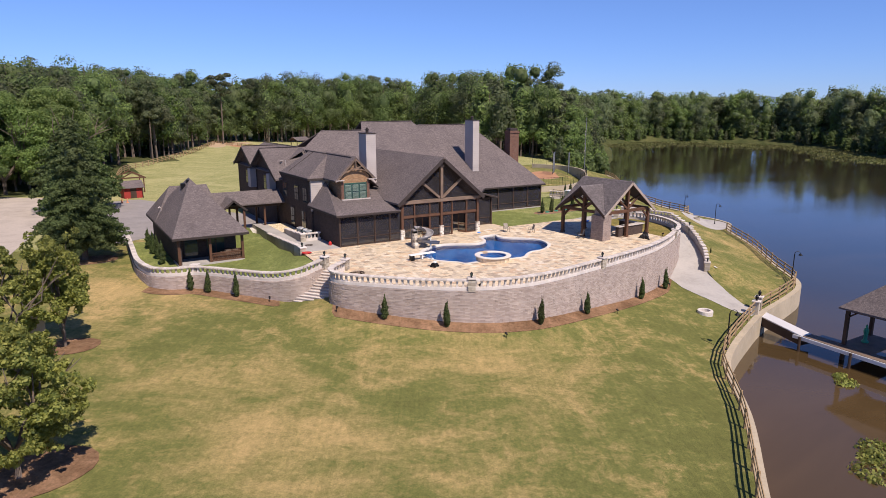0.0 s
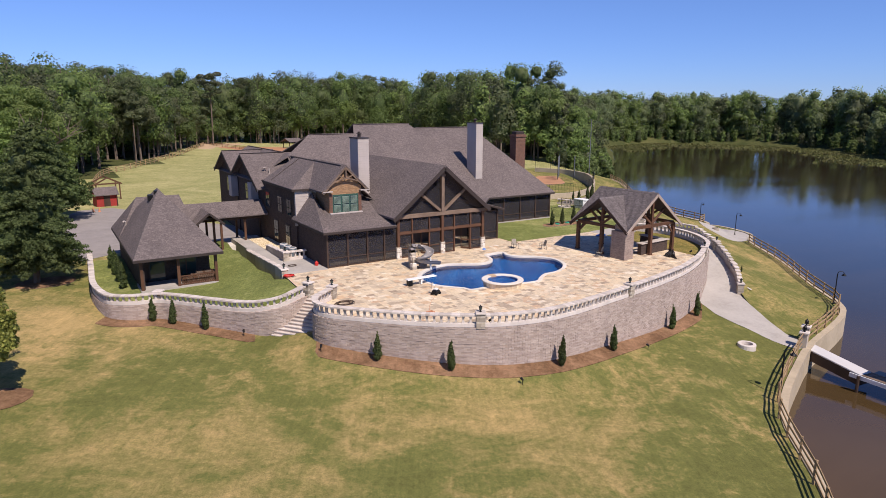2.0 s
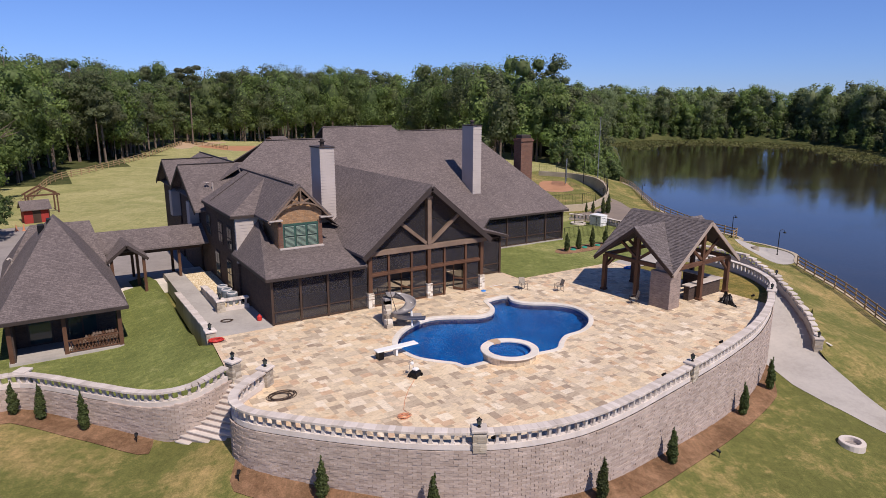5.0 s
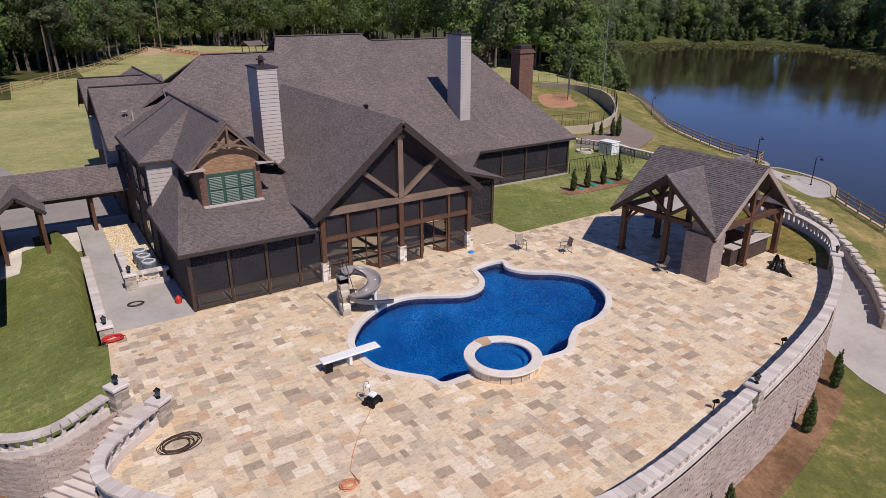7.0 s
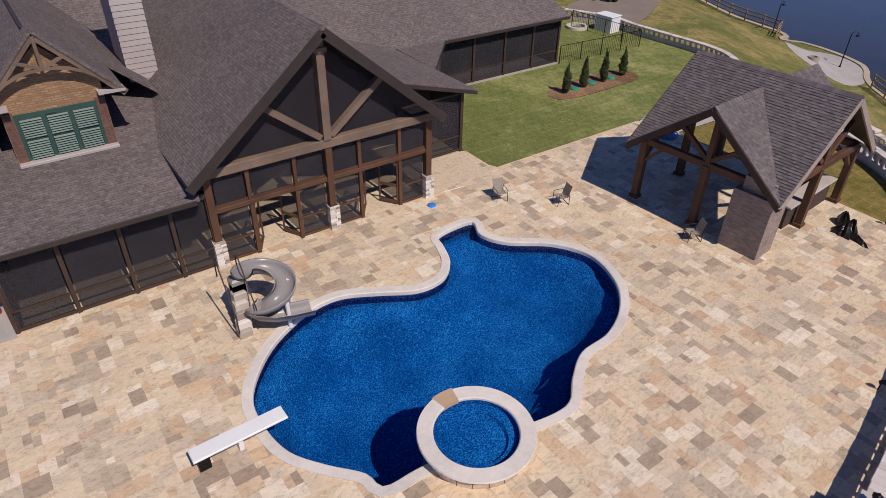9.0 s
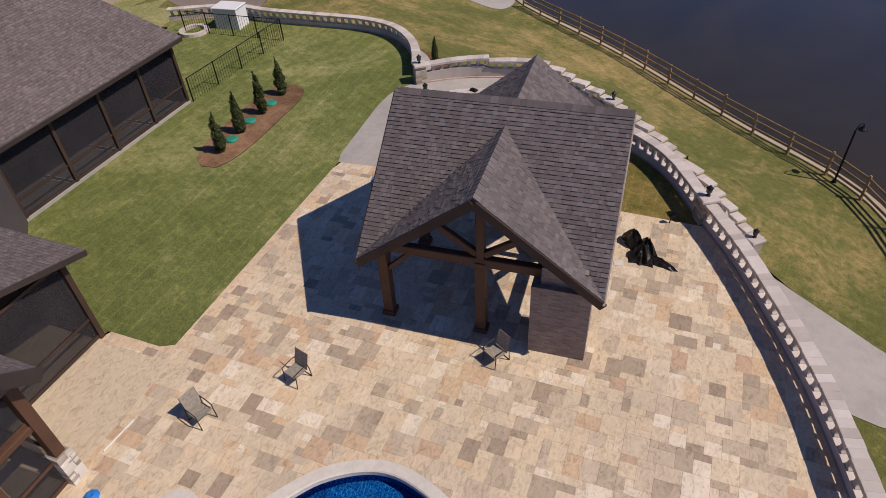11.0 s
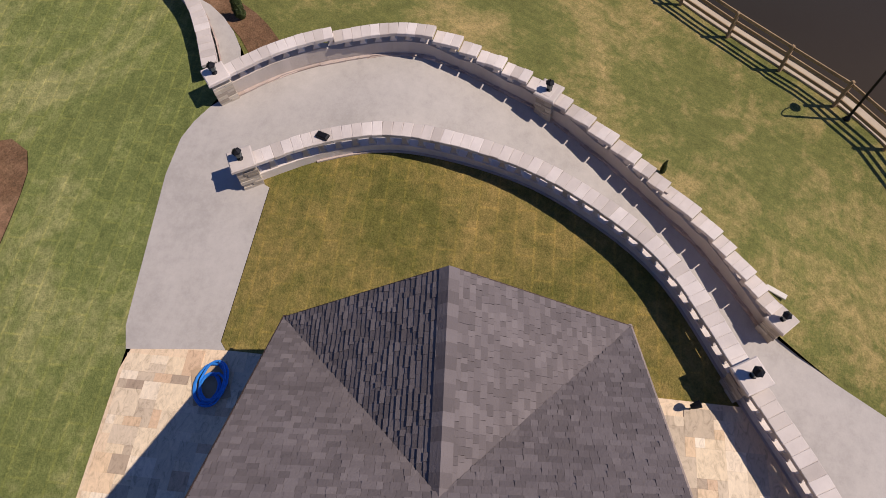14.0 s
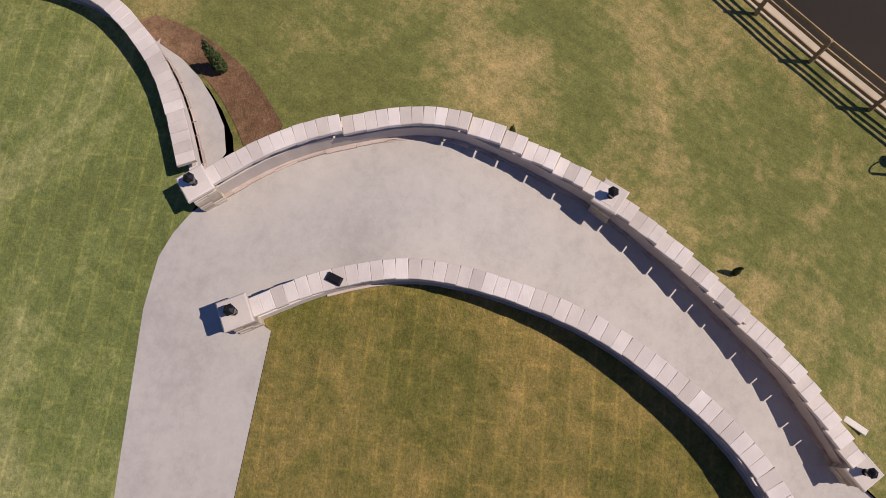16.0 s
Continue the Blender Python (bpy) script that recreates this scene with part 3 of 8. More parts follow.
POOL = curve([(38.4, 52.2), (38.1, 51.3), (38.6, 50.3), (40.0, 49.2), (40.65, 47.8), (40.2, 46.2), (39.2, 45.1), (37.9, 44.45), (36.6, 44.3), (35.6, 43.7), (34.9, 43.1), (34.2, 43.0), (33.0, 43.2), (31.6, 43.5), (30.1, 43.65), (29.1, 43.7), (28.9, 44.3), (28.2, 45.1), (27.6, 46.0), (27.4, 47.1), (27.5, 48.2), (28.1, 49.2), (29.1, 50.15), (30.5, 50.85), (31.7, 50.95), (32.9, 50.4), (34.1, 49.75), (35.2, 49.8), (36.0, 50.5), (36.4, 51.5), (36.6, 52.1), (37.5, 52.3)], 0.2, True)
SPA, SPA_R = Vector((31.8, 43.5)), 1.5
TERRACE = [Vector((19.6, 46.9))] + [p for p in RIM[1:] if p.x < 52.6] + [Vector(p) for p in ((52.6, 53.2), (52.4, 55.4), (42.1, 55.4), (42.1, 57.8), (22.5, 57.8), (22.5, 59.6), (18.7, 59.6), (18.7, 54.0), (18.35, 48.7))]
WALKWAY = [Vector(p) for p in ((52.4, 55.4), (53.0, 55.6), (57.2, 55.9), (58.6, 55.8), (59.6, 55.2))] + OUTER[1:] + [Vector((54.2, 37.6)), Vector((52.7, 35.0)), Vector((51.8, 32.8)), Vector((51.7, 31.2)), Vector((49.8, 30.6)), Vector((49.2, 32.6)), Vector((49.0, 35.2)), Vector((49.5, 37.6)), Vector((50.6, 39.6))] + [p for p in RIM if p.x > 50.8] + [Vector((57.0, 53.0)), Vector((52.6, 53.2))]


def lawn_z(x, y):
    """The natural ground round the house."""
    south = -4.92 - 0.0223 * x + 0.0614 * y - 0.25 * math.exp(-((x - 8) / 8) ** 2 - ((y - 54) / 7) ** 2)
    north = -1.0 + 0.0075 * max(0.0, y - 65) + 0.6 * noise.noise(Vector((x / 60, y / 60, 0))) * ramp01(y, 80, 140)
    k = 0.35
    d = (north - south) / k
    z = -k * math.log(math.exp(-max(-30, min(30, south / k))) + math.exp(-max(-30, min(30, north / k)))) if abs(d) < 8 else min(north, south)
    p = Vector((x, y))
    if 14 < x < 52 and 28 < y < 48:
        z += 0.85 * (1 - ramp01(x, 27, 46)) * math.exp(-(gap(p, RIM) / 2.4) ** 2)
    if x > 52:
        east = -4.8 + 4.2 * min(1.0, gap(p, SHORE) / 14.0) ** 1.1
        z += (east - z) * ramp01(x, 52, 58)
        z = min(z, -0.4)
    # level ground north and east of the terrace
    if x > 40 and y > 54:
        z += (0.0 - z) * (1 - ramp01(x - 57.5, 0, 2.5)) if y < 74 else 0
    near = gap(p, SHORE)
    if not (-22 < x < 126 and y < 122):
        return WATER - 0.1 + (z - WATER + 0.1) * ramp01(near, 0, 14)
    if near < 5:
        z += (-4.6 - z) * (1 - ramp01(near, 0, 5)) * (1.0 if x > 18 else ramp01(x, -5, 18))
    return z


def ground_z(x, y):
    p = Vector((x, y))
    if 6 < x < 18.8 and 47 < y < 75 and inside(p, YARD_POLY):
        return -0.95 + 0.85 * ramp01(x, 13.5, 18.6)
    if 42 <= x <= 64.3 and 55.3 <= y <= 72.5 and inside(p, EAST_LAWN):
        return -0.03
    if 52 < x < 58.6 and 42 < y < 54 and inside(p, RIM_POLY):
        return -0.05
    return lawn_z(x, y)


YARD_POLY = YARD + [Vector((18.7, 50.5)), Vector((18.7, 73)), Vector((6.3, 73))]
EAST_LAWN = [Vector((42.1, 55.4)), Vector((59.6, 55.4))] + NECURVE + [Vector((42, 72.5))]
RIM_POLY = [p for p in RIM if p.x >= 52.4] + [Vector((57.0, 53.0)), Vector((52.6, 53.2))]
RAMP_LINE = [Vector(p) for p in ((58.6, 54.6), (59.6, 52.2), (60.1, 49.9), (59.6, 47.4), (58.6, 45.2), (57.1, 43.0), (55.0, 41.2), (53.0, 39.2), (51.3, 36.5), (50.5, 33.5), (50.4, 31.0))]


def walkway_z(x, y):
    """The path falls along its way from the terrace to the dock."""
    p, best, s, at = Vector((x, y)), 1e9, 0.0, 0.0
    for a, b in zip(RAMP_LINE, RAMP_LINE[1:]):
        d = b - a
        t = max(0.0, min(1.0, (p - a).dot(d) / d.length_squared))
        q = (p - a - d * t).length
        if q < best:
            best, at = q, s + t * d.length
        s += d.length
    if y > 52.9 and x < 58.3:
        at = 0.0
    if at < 5.0:
        return -0.02 - 0.20 * at / 5.0
    if at < 17.0:
        return -0.22 - 3.25 * (at - 5.0) / 12.0
    low = -3.47 - 0.95 * min(1.0, (at - 17.0) / 9.0)
    return low + (lawn_z(x, y) + 0.02 - low) * ramp01(at, 17.0, 20.0)


# ---- the ground, cut along its edges ----
DRIVE = [Vector(p) for p in ((5.6, 73.2), (8.5, 75.0), (22.2, 75.4), (22.2, 84), (16, 92), (13.5, 100), (11.0, 104.5), (7.0, 104), (2.0, 92), (0.6, 79.5))]
ROAD = [Vector(p) for p in ((-4.5, 70), (-2.2, 82), (-0.5, 98), (0.5, 112), (-7, 118), (-9, 104), (-14, 88), (-22, 74))]
MULCH_S = [p for p in offset(RIM, 0.15) if p.y < 44.2][::3] + [p for p in offset(RIM, 1.45) if p.y < 43.4 and p.x < 47.5][::-3]
MULCH_Y = [p for p in offset(YARD, 0.15) if p.y < 57 and p.x < 15.0][::3] + [p for p in offset(YARD, 1.5) if p.y < 56.6 and p.x < 14.2][::-3]
BED_E = curve([(50.6, 60.0), (52, 59.6), (54.5, 59.6), (57.2, 59.8), (58.0, 60.8), (57.2, 61.7), (54.5, 61.8), (51.8, 61.6), (50.6, 61.0)], 0.6, True)
BED_M = curve([(-4.6, 30.5), (-2.2, 29.3), (0.2, 30.4), (0.4, 32.2), (-1.8, 33.4), (-4.4, 32.8)], 0.6, True)
BED_N = curve([(-1.3, 44.8), (0.2, 44.2), (1.5, 44.9), (1.7, 46.1), (0.4, 46.9), (-1.0, 46.6)], 0.5, True)
BED_C = curve([(0.6, 66.2), (2.2, 65.4), (4.4, 65.9), (4.8, 67.6), (3.4, 68.6), (1.0, 68.2)], 0.5, True)
PATIO = curve([(81, 57.4), (83.6, 56.9), (87.3, 59.2), (88.6, 62.0), (87.6, 64.0), (84, 65), (81.4, 62.6), (80.4, 59.6)], 0.8, True)
LANE = curve([(45, 216), (49, 214), (56, 234), (68, 250), (64, 258), (54, 250), (50, 236)], 2.0, True)
TRACK = curve([(66.5, 69.5), (73, 71.5), (79, 75.8), (85.5, 83.5), (91.2, 90.4), (91.6, 93.5), (89.4, 91.0), (83.5, 85.0), (78.5, 81.2), (73.0, 78.2), (67.5, 76.5)], 1.0, True)
INFIELD = curve([(80, 95), (84, 94), (88, 99), (91, 104), (88, 106), (83, 101)], 1.0, True)
BED_G = curve([(61.45, 54.0), (61.9, 53.7), (62.5, 54.15), (63.45, 55.0), (64.3, 56.3), (64.75, 57.6), (64.5, 58.2), (63.95, 57.3), (63.4, 56.35), (62.75, 55.6), (62.0, 55.0), (61.3, 54.6)], 0.4, True)
YARD_EARTH = curve([(51, 234), (55, 239), (64, 232), (75, 223), (79, 211), (71, 202), (62, 206), (57, 217), (53, 226)], 1.5, True)
APRON = [Vector(p) for p in ((60.3, 55.1), (61.1, 54.72), (61.95, 55.12), (62.7, 55.68), (63.3, 56.38), (63.75, 57.2), (63.55, 57.25), (62.9, 56.75), (61.9, 56.1), (60.9, 55.65))]
PLOTS = [("mulch_bed", MULCH_S, "mulch", "brown pine mulch bed at the retaining wall foot"), ("mulch_bed", MULCH_Y, "mulch", "brown pine mulch bed under the cabana wall"),
         ("mulch_bed", BED_E, "mulch", "brown mulch bed round four small conifers"), ("mulch_bed", BED_M, "mulch", "reddish mulch ring under the magnolia"), ("mulch_bed", BED_N, "mulch", "reddish mulch ring under a thin tree"),
         ("mulch_bed", BED_C, "mulch", "reddish mulch ring under the cedar"), ("driveway", DRIVE, "asphalt", "grey asphalt drive beside the cabana"), ("road", ROAD, "road", "pale gravel road under the trees"), ("patio", PATIO, "concrete", "pale concrete lakeside patio"), ("lane", LANE, "lane", "pale tan lane at the field gate"),
         ("track", TRACK, "track", "worn grey-brown track below the ball field"), ("infield", INFIELD, "clay", "red clay infield of the ball field"), ("mulch_bed", BED_G, "mulch", "brown mulch bed beside the walkway gate"), ("earth", YARD_EARTH, "clay", "bare reddish earth behind the house"), ("apron", APRON, "concrete", "pale concrete apron along the curved wall")]


def cut_ground():
    pts, edges = [], []

    def loop(line, closed=True):
        o = len(pts)
        pts.extend(Vector((p[0], p[1])) for p in line)
        n = len(line)
        edges.extend((o + i, o + (i + 1) % n) for i in range(n if closed else n - 1))

    loop(SHORE)
    loop(even(list(TERRACE) + [TERRACE[0]], 0.5, True))
    loop(even(list(WALKWAY) + [WALKWAY[0]], 0.6, True))
    loop(even(YARD_POLY + [YARD_POLY[0]], 0.7, True))
    loop(even(NECURVE, 0.6), False)
    for _, line, _, _ in PLOTS:
        loop(even(list(line) + [line[0]], 0.7, True))
    big = 2600
    loop([(-big, -big), (big, -big), (big, big), (-big, big)])
    rng = random.Random(3)
    for x in range(-40, 112, 2):
        for y in range(2, 112, 2):
            pts.append(Vector((x + rng.uniform(-0.4, 0.4), y + rng.uniform(-0.4, 0.4))))
    for x in range(-200, 420, 12):
        for y in range(-60, 420, 12):
            if not (-40 <= x <= 112 and 2 <= y <= 112):
                pts.append(Vector((x, y)))
    for x in range(-2400, 2500, 300):
        for y in range(-2400, 2500, 300):
            if not (-200 < x < 420 and -60 < y < 420):
                pts.append(Vector((x + 7, y + 5)))
    vs, _, fs, _, _, _ = delaunay_2d_cdt(pts, edges, [], 0, 1e-4)
    sets = {}
    boxes = []
    for name, poly in [("terrace", TERRACE), ("walkway", WALKWAY), ("lake", SHORE)] + [("plot%d" % i, line) for i, (_, line, _, _) in enumerate(PLOTS)]:
        boxes.append((name, poly, min(p[0] for p in poly), max(p[0] for p in poly), min(p[1] for p in poly), max(p[1] for p in poly)))
    for f in fs:
        c = sum((Vector(vs[i]) for i in f), Vector((0, 0))) / 3
        key = "ground"
        for name, poly, x0, x1, y0, y1 in boxes:
            if x0 <= c.x <= x1 and y0 <= c.y <= y1 and inside(c, poly):
                key = name
                break
        if key == "ground":
            if 6 < c.x < 18.8 and 47 < c.y < 73 and inside(c, YARD_POLY):
                key = "yard"
            elif 42 < c.x < 65 and 55.3 < c.y < 72.5 and inside(c, EAST_LAWN):
                key = "east"
            elif 52 < c.x < 58.8 and 41 < c.y < 54 and inside(c, RIM_POLY):
                key = "corner"
            elif c.x > 125 or c.y > 268 or c.x < -30 or c.y > 104 and c.x < 11.5 + 0.45 * (c.y - 147):
                key = "floor"
            elif c.y > 74 and not (c.x > 66 and c.y < 122 and gap(c, SHORE) < 24):
                key = "field"
        sets.setdefault(key, []).append(f)
    return vs, sets


def sheet(name, vs, fs, zf, material, label, category, kind="structure"):
    ids = sorted({i for f in fs for i in f})
    at = {i: k for k, i in enumerate(ids)}
    ob = obj(name, [(vs[i][0], vs[i][1], zf(vs[i][0], vs[i][1])) for i in ids], [tuple(at[i] for i in f) for f in fs], material, None, label, True)
    return tagged(ob, label, category, "", kind)


GV, GSETS = cut_ground()
sheet("ground", GV, GSETS["ground"], lawn_z, "lawn", "mown lawn with dry yellow patches sloping to the lake", "lawn")
sheet("ground_field", GV, GSETS["field"], lawn_z, "lawn_field", "pale mown field behind the house", "field")
sheet("ground_wood", GV, GSETS["floor"], lawn_z, "duff", "dark leaf-strewn ground under the woods", "wood floor")
sheet("ground_yard", GV, GSETS["yard"], ground_z, "lawn_green", "green grass yard beside the cabana", "lawn")
sheet("ground_east_lawn", GV, GSETS["east"], lambda x, y: -0.03, "lawn_green", "green lawn between house and pavilion", "lawn")
sheet("ground_corner_lawn", GV, GSETS["corner"], lambda x, y: -0.05, "lawn_dry", "small mown lawn behind the pavilion", "lawn")
sheet("water_lake", GV, GSETS["lake"], lambda x, y: WATER, "lake", "calm brown lake water reflecting the sky", "lake")
sheet("path_walkway", GV, GSETS["walkway"], walkway_z, "concrete", "pale concrete walkway ramping down to the dock", "walkway")
for _i, (_n, _line, _m, _l) in enumerate(PLOTS):
    sheet("ground_" + _n, GV, GSETS["plot%d" % _i], (lambda x, y: -0.01) if _line is BED_E else (lambda x, y: -0.04) if _line is APRON else (lambda x, y: lawn_z(x, y) + 0.02), _m, _l, _n.replace("_", " "))


# ---- terrace ----
def ring_wall(name, line, low, high, half, material, parent=None, label="", closed=False):
    """An upright strip along a line; low and high are functions of x, y."""
    a, b = offset(line, half, closed), offset(line, -half, closed)
    n = len(line)
    v = []
    for p, q in zip(a, b):
        v += [(p.x, p.y, low(p.x, p.y)), (p.x, p.y, high(p.x, p.y)), (q.x, q.y, high(q.x, q.y)), (q.x, q.y, low(q.x, q.y))]
    f = []
    for i in range(n if closed else n - 1):
        o, k = 4 * i, 4 * ((i + 1) % n)
        f += [(o + 1, o + 2, k + 2, k + 1), (o, o + 1, k + 1, k), (o + 2, o + 3, k + 3, k + 2)]
    if not closed:
        f += [(0, 3, 2, 1), (4 * n - 4, 4 * n - 3, 4 * n - 2, 4 * n - 1)]
    return obj(name, v, f, material, parent, label)


def terrace_sheet():
    pts, edges = [], []
    for line in (even(list(TERRACE) + [TERRACE[0]], 0.6, True), POOL):
        o = len(pts)
        pts.extend(Vector((p[0], p[1])) for p in line)
        edges.extend((o + i, o + (i + 1) % len(line)) for i in range(len(line)))
    vs, _, fs, _, _, _ = delaunay_2d_cdt(pts, edges, [], 0, 1e-4)
    keep, pool = [], []
    for f in fs:
        c = sum((Vector(vs[i]) for i in f), Vector((0, 0))) / 3
        if inside(c, POOL):
            pool.append(f)
        elif inside(c, TERRACE):
            keep.append(f)
    return vs, keep, pool


TV, TKEEP, TPOOL = terrace_sheet()
terrace = sheet("floor_terrace", TV, TKEEP, lambda x, y: -0.012, "tile", "cream and tan travertine terrace round the pool", "terrace")


def pool_floor(x, y):
    """Shallow by the tanning shelf, deep under the board."""
    d = gap(Vector((x, y)), POOL + [POOL[0]])
    deep = 1.1 + 1.3 * ramp01(x, 38, 29)
    return -0.15 - deep * ramp01(d, 0.0, 1.3) - 0.3


def build_pool():
    pool = thing("swimming_pool", "freeform blue swimming pool set in the travertine terrace", "pool")
    ccw = sum(a.x * b.y - b.x * a.y for a, b in zip(POOL, POOL[1:] + POOL[:1])) > 0
    s = 1 if ccw else -1
    out = offset(POOL, 0.29 * s, True)
    inn = offset(POOL, -0.03 * s, True)
    v, f, n = [], [], len(POOL)
    for a, b in zip(inn, out):
        v += [(a.x, a.y, -0.14), (a.x, a.y, 0.0), (a.x + (b.x - a.x) * 0.1, a.y + (b.y - a.y) * 0.1, 0.028), (b.x, b.y, 0.028), (b.x, b.y, -0.02)]
    for i in range(n):
        o, k = 5 * i, 5 * ((i + 1) % n)
        f += [(o + j, o + j + 1, k + j + 1, k + j) for j in range(4)]
    obj("coping", v, f, "coping", pool, "pale stone coping")
    grid = [Vector((x * 0.5, y * 0.5)) for x in range(54, 83) for y in range(85, 106) if inside((x * 0.5, y * 0.5), POOL)]
    pts = [Vector(p) for p in POOL] + grid
    vs, _, fs, _, _, _ = delaunay_2d_cdt(pts, [(i, (i + 1) % n) for i in range(n)], [], 0, 1e-4)
    fs = [t for t in fs if inside(sum((Vector(vs[i]) for i in t), Vector((0, 0))) / 3, POOL)]
    floor = [(p[0], p[1], pool_floor(p[0], p[1])) for p in vs]
    wall = [(p.x, p.y, -0.02) for p in POOL]
    o = len(floor)
    faces = [tuple(t) for t in fs] + [(o + i, o + (i + 1) % n, (i + 1) % n, i) for i in range(n)]
    obj("shell", floor + wall, faces, "pool_shell", pool, "blue mottled pool lining with painted ripple light", True)
    w = obj("water", [(p[0], p[1], -0.13) for p in vs], fs, "pool_water", pool, "clear rippled pool water", True)
    w.visible_shadow = False
    # the raised round spa
    spa = thing("spa", "raised round stone spa with blue water", "spa", (SPA.x, SPA.y, 0))
    wall = part("spa_wall", Geo().lathe([(1.40, -1.0), (1.40, 0.37), (1.16, 0.37), (1.14, -0.8)], sides=40, caps=False), "rubble", spa, "pale stone ring wall")
    for i in range(22):
        a = 2 * math.pi * (i + 0.5) / 22
        u, r = Vector((-math.sin(a), math.cos(a), 0)), Vector((math.cos(a), math.sin(a), 0))
        part("face_tile", Geo().frame_box(r * 1.40, u, r, (0, 0, 1), (-0.192, -0.01, 0.0), (0.192, 0.025, 0.355), 0.01), "tile", wall)
    part("spa_rim", Geo().lathe([(1.13, 0.36), (1.55, 0.36), (1.58, 0.40), (1.56, 0.45), (1.16, 0.45), (1.13, 0.42), (1.13, 0.36)], sides=48, caps=False), "coping", spa, "pale stone rim")
    arc = [radians(x) for x in (78, 84, 90, 96, 102)]
    lip = [Vector((1.12 * math.cos(a), 1.12 * math.sin(a))) for a in arc[::-1]] + [Vector((1.60 * math.cos(a), 1.60 * math.sin(a))) for a in arc]
    part("spillway", Geo().prism(lip[::-1], 0.33, 0.456), "lane", spa, "tan stone spillway lip")
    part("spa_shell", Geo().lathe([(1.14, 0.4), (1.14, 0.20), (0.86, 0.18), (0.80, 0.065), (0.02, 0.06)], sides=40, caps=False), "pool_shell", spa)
    sw = part("spa_water", Geo().lathe([(1.13, 0.33), (0.02, 0.335)], sides=40, caps=False), "pool_water", spa)
    sw.visible_shadow = False


build_pool()


# ---- balustrades and block walls ----
def pedestal(at, z0, z1, rz, lantern=True, rough="rubble"):
    p = thing("pedestal", "stacked-stone balustrade pedestal with a flat cast cap", "pedestal", (at[0], at[1], z0), rz, "balustrade pedestals")
    h = z1 - z0
    rng = random.Random(int(at[0] * 10))
    shaft = part("shaft", Geo().box((-0.21, -0.21, 0), (0.21, 0.21, h - 0.1)), "block", p)
    z = 0.0
    while z < h - 0.12:
        k = min(rng.uniform(0.09, 0.15), h - 0.1 - z)
        m = rng.uniform(-0.1, 0.1)
        for x0, x1 in ((-0.25, m - 0.005), (m + 0.005, 0.25)):
            o = rng.uniform(0.0, 0.03)
            part("stone", Geo().box((x0 - o, -0.24 - o, z + 0.004), (x1 + o if x1 > 0.2 else x1, 0.24 + o, z + k - 0.004), 0.012), rough, shaft)
        z += k
    part("cap", Geo().box((-0.32, -0.32, h - 0.1), (0.32, 0.32, h + 0.01), 0.03), "cap", p)
    if lantern:
        l = thing("lantern", "small black metal lantern on a pedestal cap", "lantern", (at[0], at[1], z1 + 0.01), rz, "pedestal lanterns")
        part("base", Geo().lathe([(0.08, 0), (0.08, 0.03), (0.04, 0.05), (0.04, 0.10)], sides=8), "black", l)
        part("cage", Geo().lathe([(0.055, 0.10), (0.09, 0.13), (0.105, 0.29), (0.09, 0.31)], sides=6), "glass", l)
        part("roof", Geo().lathe([(0.13, 0.30), (0.115, 0.32), (0.04, 0.38), (0.015, 0.43)], sides=6), "black", l)
    return p


def baluster_mesh(h):
    """A flared concrete baluster, broad at foot and head."""
    g = Geo()
    prof = [(0.11, 0.0), (0.105, 0.03), (0.065, 0.09), (0.055, h * 0.45), (0.065, h * 0.68), (0.10, h - 0.05), (0.125, h)]
    v = []
    for w, z in prof:
        v += [(-w, -0.075, z), (w, -0.075, z), (w, 0.075, z), (-w, 0.075, z)]
    f = [(3, 2, 1, 0), (4 * len(prof) - 4, 4 * len(prof) - 3, 4 * len(prof) - 2, 4 * len(prof) - 1)]
    for i in range(len(prof) - 1):
        for k in range(4):
            f.append((4 * i + k, 4 * i + (k + 1) % 4, 4 * i + 4 + (k + 1) % 4, 4 * i + 4 + k))
    g.add(v, f)
    return mesh_of("baluster", g.v, g.f, "cap")


def balustrade(label, line, foot, height, name="balustrade", stone=0.26, spread=0.44, solid=0.24, tilt=False):
    """Bottom rail, balusters and cap stones along a line; foot(x, y) is the height it stands at."""
    b = thing(name, label, "balustrade", (0, 0, 0))
    ring_wall("bottom_rail", line[::2] + ([line[-1]] if len(line) % 2 == 0 else []), lambda x, y: foot(x, y) - 0.06, lambda x, y: foot(x, y) + solid, 0.11, "cap", b)
    bh = height - solid - 0.11
    me = baluster_mesh(bh)
    pts = even(line, spread)
    for p, q in zip(pts, pts[1:]):
        c, d = (p + q) / 2, q - p
        ob = new("baluster", me)
        ob.parent = b
        ob.matrix_basis = pose(c.x, c.y, foot(c.x, c.y) + solid, 0, 0, math.degrees(math.atan2(d.y, d.x)))
    pts = even(line, stone)
    rng = random.Random(len(line))
    cm = [mesh_of("cap_stone", *(lambda g: (g.v, g.f))(Geo().box((-stone / 2 - 0.001, -0.205 - k, 0), (stone / 2 + 0.001, 0.205 + k, 0.11), 0.012)), "cap") for k in (0.0, 0.008, 0.015)]
    for p, q in zip(pts, pts[1:]):
        c, d = (p + q) / 2, q - p
        z = foot(c.x, c.y) + height - 0.11
        ob = new("cap_stone", rng.choice(cm))
        ob.parent = b
        slope = -math.degrees(math.atan2(foot(q.x, q.y) - foot(p.x, p.y), d.length)) if tilt else 0
        ob.matrix_basis = pose(c.x, c.y, z + rng.uniform(-0.003, 0.003), 0, slope, math.degrees(math.atan2(d.y, d.x)) + rng.uniform(-1, 1))
    return b


